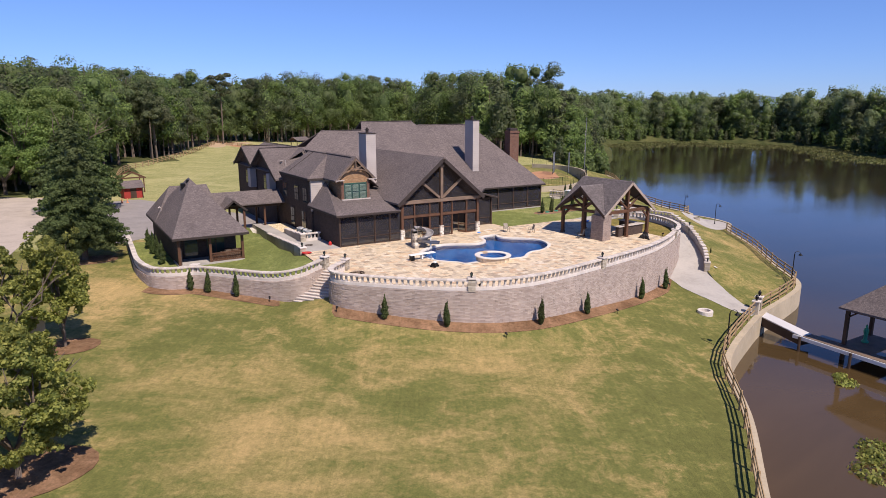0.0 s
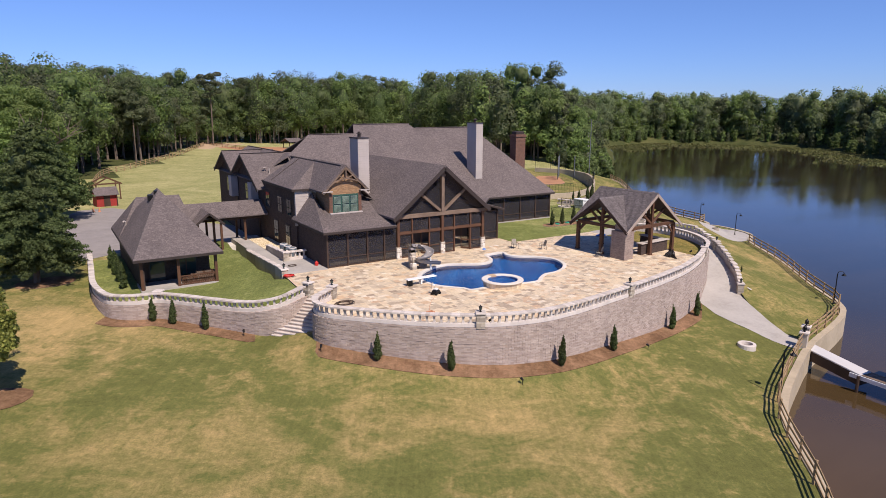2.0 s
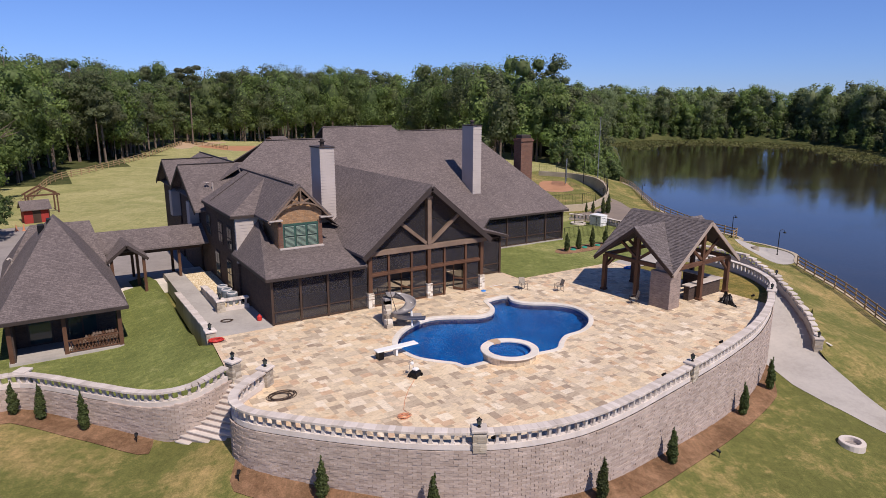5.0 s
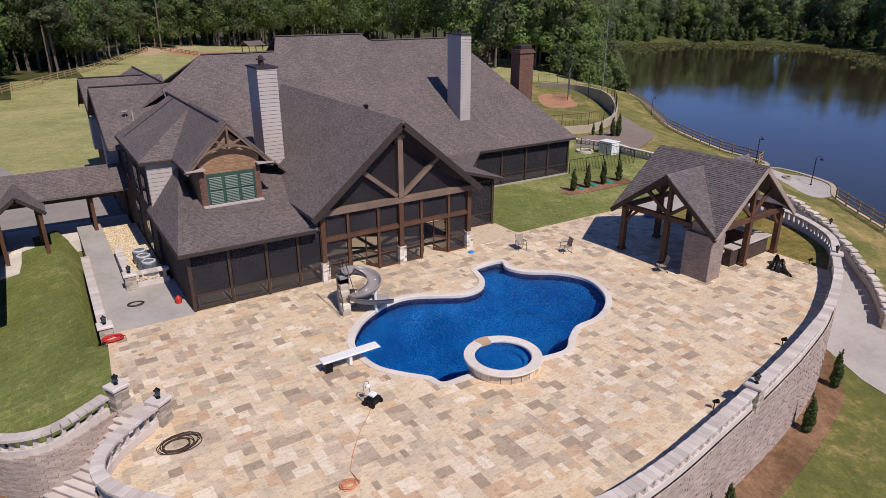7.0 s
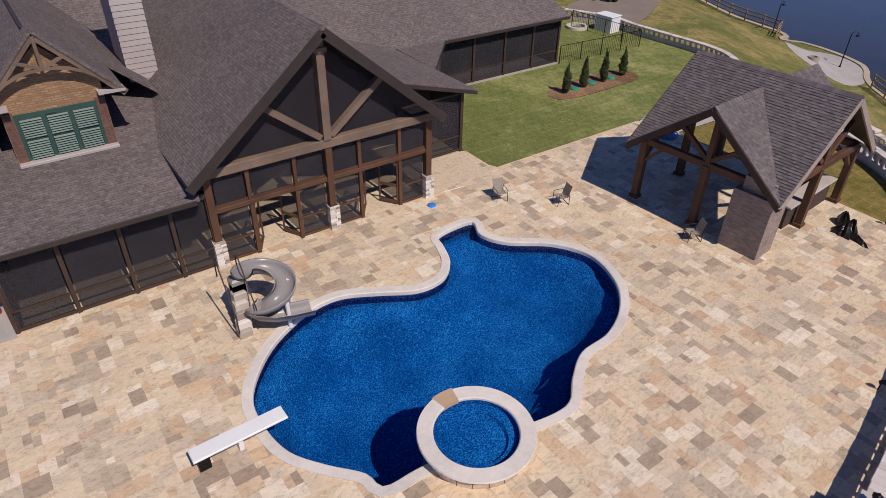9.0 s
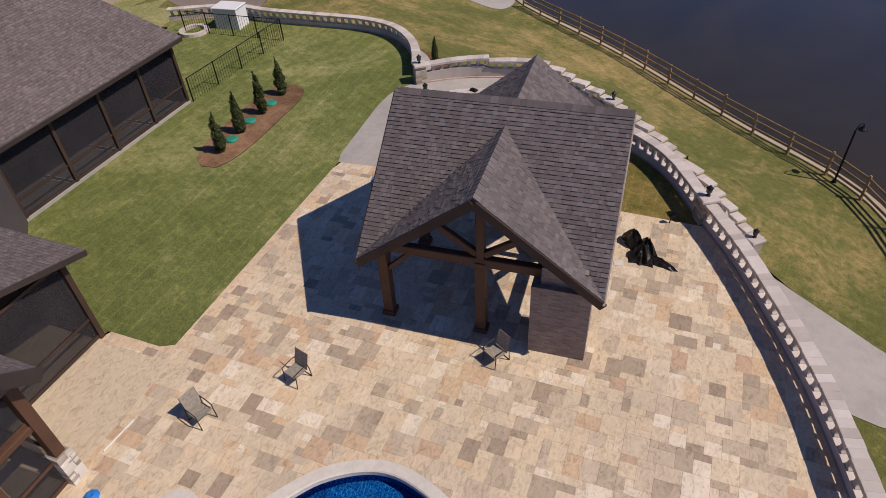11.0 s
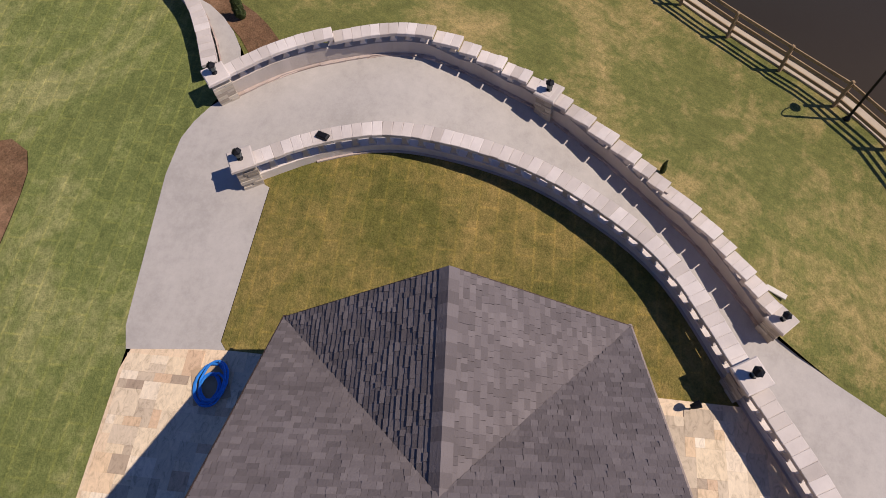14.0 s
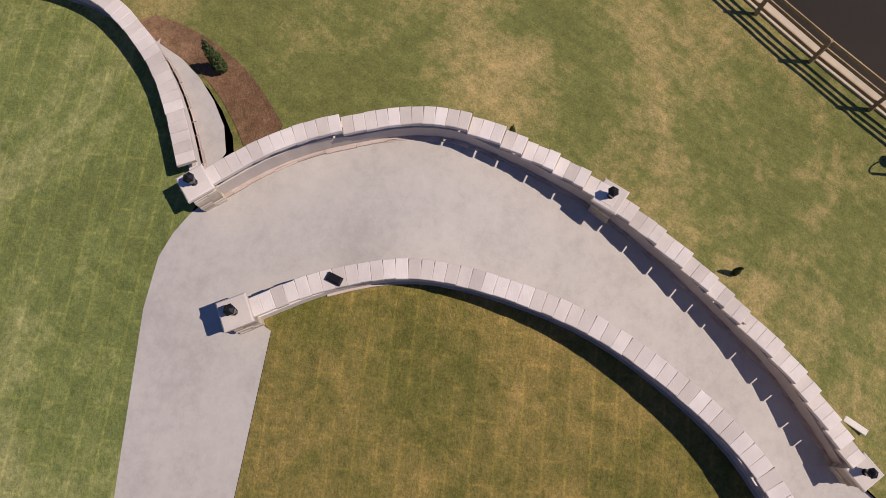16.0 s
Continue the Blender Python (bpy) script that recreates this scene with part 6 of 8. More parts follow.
wood("wood_north", "tall mixed green wood behind the house", scatter(2, NORTH_EDGE[:2], 19, 28) + scatter(13, NORTH_EDGE[2:], 14, 21), 22, 0.10, 2500, 0.32, "leaf_oak", share=(0.38, 0.18))
wood("wood_far_shore", "green wood along the far lake shore", scatter(3, FAR_EDGE, 15, 24) + scatter(17, [(300, 248, 327, 216, 14, 14)], 18, 23), 23, 0.08, 1500, 0.42, "leaf_far_haze", False, share=(0.35, 0.10), core="leaf_far_haze")
wood("wood_pines", "dark pines rising above the wood", scatter(14, [(-4, 130, 4, 152, 38, 20)], 14, 18) + scatter(4, [(7, 160, 41, 246, 42, 34)], 18, 24) + scatter(15, [(130, 245, 44, 280, -35, 24)], 21, 28), 24, 1.0, 2100, 0.30, "leaf_pine", True, ("leaf_pine", "leaf_pine"))
# Rows inside the west wood are added to close light gaps between trunks.
wood("undergrowth", "low green undergrowth in the woods and along the lake", scatter(6, [(112, 122, 126, 126, 4, 14), (126, 124, 152, 149, 5, 34), (152, 149, 180, 178, 5, 26)], 3, 7) + scatter(5, [(-6, 134, 2, 152, 10, 18), (2, 152, 16, 182, 10, 26), (16, 182, 34, 240, 10, 36), (125, 236, 44, 278, -8, 30), (114, 128, 150, 153, 6, 22), (150, 153, 178, 180, 6, 20), (178, 180, 247, 247, 8, 40), (247, 247, 295, 251, 8, 36), (295, 251, 323, 213, 8, 30), (323, 213, 317, 166, 8, 30), (317, 166, 268, 112, 8, 36)], 4, 9), 25, 0.0, 600, 0.30, "leaf_oak", False, share=(0.35, 0.2))


def limb_tree(name, label, at, h, spread, leaves, size, material, seed, forks=4, bare=0.35, fat=1.0, dense=0.0, sprays=150):
    """A single tree: forked tapering limbs and leaf sprays round the limb ends."""
    rng = random.Random(seed)
    z = lawn_z(*at)
    t = thing(name, label, "tree", (at[0], at[1], z))
    g, ends = Geo(), []
    fork = h * bare

    def limb(a, d, L, r, depth):
        b = a + d * L
        m = a.lerp(b, 0.5) + Vector((rng.uniform(-1, 1), rng.uniform(-1, 1), 0)) * L * 0.07
        g.tube([a, m, b], [r, r * 0.8, r * 0.55], 6)
        if depth:
            for _ in range(rng.randint(2, 3)):
                k = Vector((rng.uniform(-1, 1), rng.uniform(-1, 1), rng.uniform(0.0, 0.7))).normalized()
                limb(b, (d * 0.8 + k * 0.8).normalized(), L * rng.uniform(0.6, 0.8), r * 0.55, depth - 1)
        else:
            ends.append(b)

    g.tube([Vector((0, 0, -0.3)), Vector((0.05, 0, fork * 0.5)), Vector((0, 0.05, fork))], [h * 0.028, h * 0.02, h * 0.017], 8)
    for i in range(forks):
        a = 6.28 * i / forks + rng.uniform(-0.4, 0.4)
        k = Vector((math.cos(a) * spread, math.sin(a) * spread, 1)).normalized()
        limb(Vector((0, 0, fork * rng.uniform(0.75, 1.0))), k, (h - fork) * 0.42, h * 0.012, 2)
    part("trunk", g, "bark", t)
    lobes = [((e.x, e.y, e.z), (fat * rng.uniform(0.8, 1.25),) * 2 + (fat * rng.uniform(0.6, 0.95),)) for e in ends]
    if dense:
        # many small leaf sprays through an uneven egg-shaped crown
        lobes = []
        for _ in range(sprays):
            k, a = rng.uniform(0, 1) ** 0.9, rng.uniform(0, 6.28)
            R = h * dense * 0.5 * (math.sin(math.pi * (0.12 + 0.84 * k ** 0.75)) ** 0.75) * (1 + 0.16 * math.sin(3 * a + 9 * k + seed) + 0.10 * math.sin(5 * a - 14 * k))
            q = R * rng.uniform(0.35, 1.0) ** 0.5
            r = fat * rng.uniform(0.55, 1.3)
            lobes.append(((q * math.cos(a), q * math.sin(a), h * (bare + (0.97 - bare) * k)), (r, r, r * 0.7)))
    c = Cloud()
    v, f = leaf_cloud(rng, lobes, leaves, size, 0.9, -1.0)
    c.add(v, f)
    # loose leaves inside the crown
    v2, f2 = leaf_cloud(rng, [((l[0]), tuple(q * 0.55 for q in l[1])) for l in lobes], leaves // 2, size, 1.2, -1.0)
    c.add(v2, f2)
    c.build("crown", material, t)
    return t


def cedar(name, label, at, h, w, seed, material="leaf_cedar", dens=80000, size=0.115, taper=0.95):
    """A conical conifer with drooping sprays and an uneven outline."""
    rng = random.Random(seed)
    t = thing(name, label, "tree", (at[0], at[1], lawn_z(*at)))
    part("trunk", Geo().tube([(0, 0, -0.3), (0, 0, h * 0.5), (0, 0, h * 0.95)], [h * 0.022, h * 0.014, 0.03], 8), "bark", t)
    lobes = []
    for i in range(46):
        k = i / 46
        R = w * 0.5 * ((1 - k) ** taper * (0.72 + 0.28 * min(1, k * 5)) + 0.02)
        for j in range(max(3, int(11 * (1 - k)))):
            a, reach = rng.uniform(0, 6.28), R * rng.uniform(0.72, 1.16)
            lift = rng.uniform(-0.10, 0.22)
            # one bough: sprays that thin towards its tip
            for q, r in ((0.30, 0.30), (0.55, 0.25), (0.78, 0.18), (0.96, 0.10)):
                s = 0.10 + r * reach * 0.62
                lobes.append(((q * reach * math.cos(a), q * reach * math.sin(a), h * (0.13 + 0.86 * k) + (lift * q - 0.16 * q * q) * reach), (s, s, s * 0.55)))
    c = Cloud()
    c.add(*leaf_cloud(rng, lobes, dens, size, 0.7, -0.9, True))
    c.add(*core_blob(rng, [((0, 0, h * (0.22 + 0.72 * k)), (w * 0.28 * (1 - k) ** 0.9 + 0.08,) * 2 + (h * 0.1,)) for k in (0.0, 0.15, 0.3, 0.45, 0.6, 0.75, 0.88)], 0.9))
    c.build("crown", material, t)
    return t


limb_tree("magnolia_tree", "leafy magnolia with glossy green leaves in a mulch ring", (-2.6, 31.1), 7.0, 0.6, 30000, 0.085, "leaf_magnolia", 5, 6, 0.2, 0.30, 0.86, 420)
limb_tree("magnolia_tree", "second leafy magnolia at the lawn's edge", (-3.3, 43.8), 7.4, 0.55, 22000, 0.085, "leaf_magnolia", 8, 6, 0.12, 0.28, 0.62, 260)
cedar("cedar_tree", "tall dense dark green cedar beside the drive", (2.1, 67.4), 12.7, 8.8, 3, dens=110000, size=0.10, taper=0.8)
cedar("cedar_tree", "second dense dark green cedar across the drive", (3.0, 97.5), 12.2, 11.6, 6, dens=80000, size=0.16, taper=0.6)
limb_tree("shade_tree", "broad green shade tree beside the gravel road", (-11.5, 115.0), 11.0, 0.8, 26000, 0.15, "leaf_oak", 31, 6, 0.18, 1.0, 1.0, 110)
limb_tree("shade_tree", "broad light green shade tree behind the road", (-6.0, 121.0), 15.5, 0.8, 30000, 0.16, "leaf_fresh", 32, 6, 0.16, 1.2, 0.95, 120)
limb_tree("shade_tree", "broad green tree behind the red shed", (1.5, 122.0), 16.5, 0.75, 30000, 0.17, "leaf_fresh", 34, 6, 0.18, 1.3, 0.85, 120)


def lone_pine(at, h, seed):
    """A tall bare-stemmed pine with a rounded head."""
    rng = random.Random(seed)
    t = thing("pine_tree", "tall bare-stemmed pine with a rounded head at the wood's edge", "tree", (at[0], at[1], lawn_z(*at)))
    part("trunk", Geo().tube([(0, 0, -0.3), (0.2, 0.1, h * 0.5), (0, 0, h * 0.95)], [h * 0.010, h * 0.008, 0.06], 8), "bark", t)
    lobes = []
    for _ in range(22):
        a, q, k = rng.uniform(0, 6.28), rng.uniform(0.02, 0.13) * h, rng.uniform(0.66, 0.97)
        lobes.append(((q * math.cos(a), q * math.sin(a), k * h), (h * 0.055, h * 0.055, h * 0.03)))
    c = Cloud()
    c.add(*leaf_cloud(rng, lobes, 7000, 0.22, 0.9, -1.0, True))
    c.build("crown", "leaf_pine", t)


lone_pine((55, 240), 25, 3)
lone_pine((74, 268), 25, 6)


def twig_tree(at, h, w, seed):
    """A young upright tree: bare rising twigs in the middle, loose leaf clumps round them."""
    rng = random.Random(seed)
    t = thing("young_tree", "upright young tree with loose leaf clumps and bare inner twigs", "tree", (at[0], at[1], lawn_z(*at)))
    g, lobes = Geo().tube([(0, 0, -0.3), (0.05, 0.02, h * 0.35), (0, 0, h * 0.8)], [0.10, 0.075, 0.02], 8), []
    for i in range(26):
        a, z0 = rng.uniform(0, 6.28), rng.uniform(0.06, 0.45) * h
        reach, z1 = rng.uniform(0.2, 0.5) * w, z0 + rng.uniform(0.16, 0.5) * h
        reach *= 1.1 - 0.75 * z1 / h
        b = Vector((reach * math.cos(a), reach * math.sin(a), min(z1, h)))
        m = Vector((b.x * 0.35, b.y * 0.35, z0 + (b.z - z0) * 0.45))
        g.tube([(0, 0, z0), m, b], [0.035, 0.025, 0.01], 5)
        for k in range(8):
            e = m.lerp(b, rng.uniform(0.35, 1.15)) + Vector((rng.uniform(-0.5, 0.5), rng.uniform(-0.5, 0.5), rng.uniform(-0.5, 0.4)))
            r = rng.uniform(0.12, 0.42)
            lobes.append(((e.x, e.y, e.z), (r, r, r * 0.95)))
    part("trunk", g, "bark", t)
    c = Cloud()
    c.add(*leaf_cloud(rng, lobes, 21000, 0.09, 1.3, -1.0))
    c.build("crown", "leaf_magnolia", t)


twig_tree((-0.3, 45.7), 8.2, 5.6, 12)


# ---- fences, seawall, dock ----
def stretch(line, a, b, step):
    """The part of a line between the points nearest to a and b, in even steps."""
    i, j = nearest(line, a), nearest(line, b)
    return even(line[i:j + 1] if i < j else line[j:i + 1][::-1], step)


def rail_fence(label, pts, zf, rails=(0.38, 0.78, 1.15), h=1.28, w=0.11, material="fence_wood"):
    f = thing("fence", label, "fence")
    pm = [mesh_of("post", *(lambda g: (g.v, g.f))(Geo().box((-w / 2, -w / 2, -0.4), (w / 2, w / 2, h + k), 0.02)), material) for k in (-0.04, 0.0, 0.05)]
    rng = random.Random(len(pts))
    for i, p in enumerate(pts):
        q = pts[min(i + 1, len(pts) - 1)]
        ob = new("post", rng.choice(pm))
        ob.parent = f
        ob.matrix_basis = pose(p.x, p.y, zf(p.x, p.y), rng.uniform(-1.5, 1.5), rng.uniform(-1.5, 1.5), rng.uniform(0, 90))
        if i < len(pts) - 1:
            for r in rails:
                a = (p.x, p.y, zf(p.x, p.y) + r + rng.uniform(-0.02, 0.02))
                b = (q.x, q.y, zf(q.x, q.y) + r + rng.uniform(-0.02, 0.02))
                part("rail", Geo().beam(a, b, 0.045, 0.13), material, f)
    return f


shore_south = offset(stretch(SHORE, (8, 1), (51.0, 30.7), 2.3), -0.25)
shore_east = offset(stretch(SHORE, (52.6, 31.1), (83.0, 56.2), 2.3), -0.25)
shore_north = offset(stretch(SHORE, (88.3, 68.1), (126, 122), 2.4), -0.25)
for _l, _p in (("weathered three-rail wooden fence along the lawn's seawall", shore_south), ("weathered three-rail wooden fence round the lakeside lawn", shore_east), ("dark three-rail wooden fence along the north shore", shore_north)):
    rail_fence(_l, _p, lambda x, y: lawn_z(x, y) + 0.02)
field_line = curve([(9, 119), (13.1, 147), (19.2, 158.4), (26.2, 172.6), (35.3, 192.6), (49.4, 228.5)], 3.0)
rail_fence("pale three-rail wooden fence along the field", field_line, lawn_z, w=0.14)
for _n, _a, _b in (("wall_seawall", (-20, -14), (124, 120)),):
    _line = offset(stretch(SHORE, _a, _b, 0.9), 0.10)
    tagged(ring_wall(_n, _line, lambda x, y: WATER - 1.2, lambda x, y: -4.52, 0.24, "seawall"), "pale tan concrete seawall along the lake", "seawall", "", "structure")


def build_dock():
    d = thing("dock", "narrow grey dock reached by a white gangway", "dock")
    part("gangway", Geo().frame_box((51.3, 30.9, -4.55), (-0.10, -1, -0.14), (1, -0.1, 0), (0, 0, 1), (0, -0.60, -0.10), (4.5, 0.60, 0.0), 0.02), "alloy", d, "pale aluminium gangway")
    part("gangway_skirt", Geo().frame_box((51.3, 30.9, -4.66), (-0.10, -1, -0.14), (1, -0.1, 0), (0, 0, 1), (0.05, -0.56, -0.75), (4.4, 0.56, 0.0)), "timber_dark", d, "dark boarded gangway side")
    n = 30
    for i in range(n):
        y = 26.9 - i * 0.42
        x = 50.9 - (26.9 - y) * 0.06
        part("plank", Geo().box((x - 0.6, y - 0.2, -5.25), (x + 0.6, y + 0.2, -5.19), 0.008), "timber_pale", d)
    part("edge_board", Geo().beam((50.2, 27.2, -5.35), (49.4, 14.2, -5.35), 0.08, 0.3), "white", d, "white dock edge")
    part("edge_board", Geo().beam((51.5, 27.2, -5.4), (50.7, 14.2, -5.4), 0.08, 0.3), "timber_dark", d)
    for y in (26.5, 22.5, 18.5, 14.8):
        part("pile", Geo().tube([(50.0 - (26.9 - y) * 0.06, y, -7.5), (50.0 - (26.9 - y) * 0.06, y, -5.2)], 0.11, 8), "timber_dark", d)
    b = thing("boathouse", "open timber boathouse with a brown shingle roof over the water", "boathouse")
    x0, x1, y0, y1, z, zr = 50.6, 55.6, 12.2, 24.2, -2.15, 0.1
    xc = (x0 + x1) / 2
    a, c = (xc, y0 + 2.4, zr), (xc, y1 - 2.4, zr)
    for pts, m in (([(x0, y0, z), (x1, y0, z), a], "roof_x"), ([(x1, y1, z), (x0, y1, z), c], "roof_x"), ([(x0, y1, z), (x0, y0, z), a, c], "roof_y"), ([(x1, y0, z), (x1, y1, z), c, a], "roof_y")):
        part("roof", Geo().slab(pts, 0.14), m, b)
    for x in (x0 + 0.5, x1 - 0.5):
        for y in (y0 + 0.5, 19.2, y1 - 0.5):
            part("post", Geo().box((x - 0.13, y - 0.13, -7.4), (x + 0.13, y + 0.13, z - 0.05), 0.02), "timber_dark", b)
            s = 1 if y < 20 else -1
            part("knee_brace", Geo().beam((x, y, z - 0.8), (x, y + 0.8 * s, z - 0.15), 0.12), "timber_dark", b)
    part("beam", Geo().box((x0 + 0.35, y1 - 0.62, z - 0.3), (x1 - 0.35, y1 - 0.4, z - 0.08)), "timber_dark", b)
    part("beam", Geo().box((x0 + 0.4, y0 + 0.4, z - 0.3), (x0 + 0.62, y1 - 0.4, z - 0.08)), "timber_dark", b)
    part("deck", Geo().box((x0 + 0.2, y1 - 2.6, -5.3), (x1 - 0.2, y1 - 0.2, -5.15)), "timber_pale", b)
    body = Geo().lathe([(0.26, 0), (0.26, 0.12), (0.15, 0.2), (0.13, 0.6), (0.2, 0.9), (0.16, 1.1), (0.07, 1.2), (0.1, 1.32), (0.02, 1.46)], (53.0, 23.1, -5.15), 12)
    tagged(obj("garden_statue", body.v, body.f, "green_cover", None, "", True), "small green patina statue on the boathouse deck", "statue")


build_dock()


def lamp_post(at, z, rz, h=2.85):
    l = thing("lamp_post", "slender black gooseneck lamp post by the fence", "lamp post", (at[0], at[1], z), rz, "lakeside lamp posts")
    part("pole", Geo().lathe([(0.11, 0), (0.11, 0.1), (0.05, 0.2), (0.045, h)], sides=10), "black", l)
    arc = [(0.28 - 0.28 * math.cos(a), 0, h + 0.26 * math.sin(a)) for a in (0, 0.5, 1.0, 1.57, 2.1, 2.6, 3.0)]
    part("arm", Geo().tube(arc, 0.025, 6), "black", l)
    part("shade", Geo().lathe([(0.05, 0), (0.08, -0.04), (0.2, -0.16), (0.2, -0.19)][::-1], (0.56, 0, h + 0.04), 12), "black", l)
    return l


for _x, _y, _r in ((63.9, 35.45, -40), (41.0, 26.9, -30), (85.3, 60.0, -40), (90.2, 69.4, 0), (106.6, 99.2, 0), (20.0, 10.6, -40)):
    lamp_post((_x, _y), lawn_z(_x, _y) - 0.02, _r)


def stone_pillar(at, z, h, w, label, lit=True):
    p = thing("stone_pillar", label, "pillar", (at[0], at[1], z), 20, "gate pillars")
    part("shaft", Geo().box((-w / 2, -w / 2, -0.5), (w / 2, w / 2, h)), "rubble", p)
    part("cap", Geo().box((-w / 2 - 0.08, -w / 2 - 0.08, h), (w / 2 + 0.08, w / 2 + 0.08, h + 0.12), 0.03), "cap", p)
    if lit:
        part("lantern", Geo().lathe([(0.09, 0), (0.06, 0.08), (0.13, 0.14), (0.14, 0.36), (0.05, 0.48), (0.02, 0.54)], (0, 0, h + 0.12), 8), "black", p, "black metal lantern")


for _a in ((51.95, 31.45), (50.45, 30.75)):
    stone_pillar(_a, -4.5, 1.05, 0.5, "square stone gate pillar at the dock")
for _a in ((-1.75, 46.2), (-0.9, 62.5)):
    stone_pillar(_a, lawn_z(*_a), 2.2, 0.8, "square pale stone pillar beside the drive", False)


# ---- shrubs ----
def bush_mesh(seed, h, w):
    rng = random.Random(seed)
    lobes = [((rng.uniform(-0.05, 0.05), rng.uniform(-0.05, 0.05), h * (0.12 + 0.80 * k)), (w * 0.5 * (1 - k ** 2.4) * (0.8 + 0.2 * min(1, k * 4)) + 0.03,) * 2 + (h * 0.12,)) for k in (0.0, 0.12, 0.25, 0.4, 0.55, 0.7, 0.85, 0.97)]
    c = Cloud()
    c.add(*leaf_cloud(rng, lobes, 2400, 0.05, 0.8, -1.0))
    c.add(*core_blob(rng, lobes, 0.85))
    return c.mesh("foliage", "leaf_bush")


BUSHES = [bush_mesh(40 + k, 1.95, 0.44) for k in range(3)]
TRUNK = mesh_of("stem", *(lambda g: (g.v, g.f))(Geo().tube([(0, 0, -0.2), (0, 0, 0.35)], 0.04, 6)), "bark")


def shrub(at, z, s, label, group, k):
    b = thing("conifer_shrub", label, "shrub", (at[0], at[1], z), 37 * k, group)
    for nm, me in (("foliage", BUSHES[k % 3]), ("stem", TRUNK)):
        o = new(nm, me)
        o.parent = b
        o.scale = (s, s, s * (0.94 + 0.06 * (k % 3)))


for _k, (_x, _y) in enumerate(((9.2, 55.6), (10.6, 53.7), (12.2, 51.6), (19.6, 39.9), (22.95, 36.8), (29.65, 34.4), (34.9, 35.1), (43.0, 36.75), (47.6, 38.0))):
    _line = YARD if _k < 3 else RIM
    _q = offset(_line, 0.72)[nearest(_line, (_x, _y))] if _k < 3 else Vector((_x, _y))
    shrub(_q, lawn_z(_q.x, _q.y) + 0.02, 1.0, "small upright conifer in the mulch below the wall", "wall-foot conifers", _k)
for _k, (_x, _y) in enumerate(((51.7, 60.5), (53.3, 60.65), (55.0, 60.65), (56.9, 60.8))):
    shrub((_x, _y), -0.02, 1.0, "small upright conifer in the lawn's mulch bed", "lawn bed conifers", _k)
    if _k < 3:
        c = thing("valve_cover", "round green plastic valve cover in the mulch", "valve cover", (_x + 0.9, _y + 0.15, -0.01), 0, "green valve covers")
        part("lid", Geo().lathe([(0.27, 0), (0.27, 0.05), (0.22, 0.09), (0.05, 0.10)], sides=14), "green_cover", c)
for _k, (_x, _y) in enumerate(((7.75, 68.6), (7.8, 65.8), (7.8, 63.2), (7.9, 61.0))):
    shrub((_x, _y), -0.95, 1.15, "narrow upright conifer beside the cabana wall", "cabana conifers", _k)
shrub((63.35, 55.55), lawn_z(63.35, 55.55), 0.7, "small upright conifer outside the walkway gate", "gate conifers", 1)
for _k, (_x, _y) in enumerate(((62.9, 48.2), (59.9, 42.3), (70.9, 77.6), (71.5, 77.0), (72.2, 75.9), (72.7, 75.5))):
    shrub((_x, _y), lawn_z(_x, _y), (0.34, 0.34, 0.7, 0.9, 1.15, 1.3)[_k], "small dark shrub against a wall", "wall shrubs", _k)


def spotlight(at, z, rz):
    s = thing("garden_spotlight", "small black garden spotlight on a stake", "spotlight", (at[0], at[1], z), rz, "garden spotlights")
    part("stake", Geo().tube([(0, 0, -0.1), (0, 0, 0.28)], 0.02, 6), "black", s)
    part("head", Geo().tube([(-0.06, 0, 0.28), (0.03, 0, 0.33), (0.13, 0, 0.38)], [0.05, 0.075, 0.085], 10), "black", s)


for _k, (_x, _y) in enumerate(((17.0, 42.6), (13.9, 48.9), (26.1, 33.9), (37.8, 34.6), (48.4, 38.2))):
    spotlight((_x, _y), lawn_z(_x, _y) + 0.02, 60 + 20 * _k)
for _x, _y in ((36.3, 37.05), (42.6, 38.3), (52.3, 42.6), (25.6, 36.6)):
    spotlight((_x, _y), 0.0, -70)


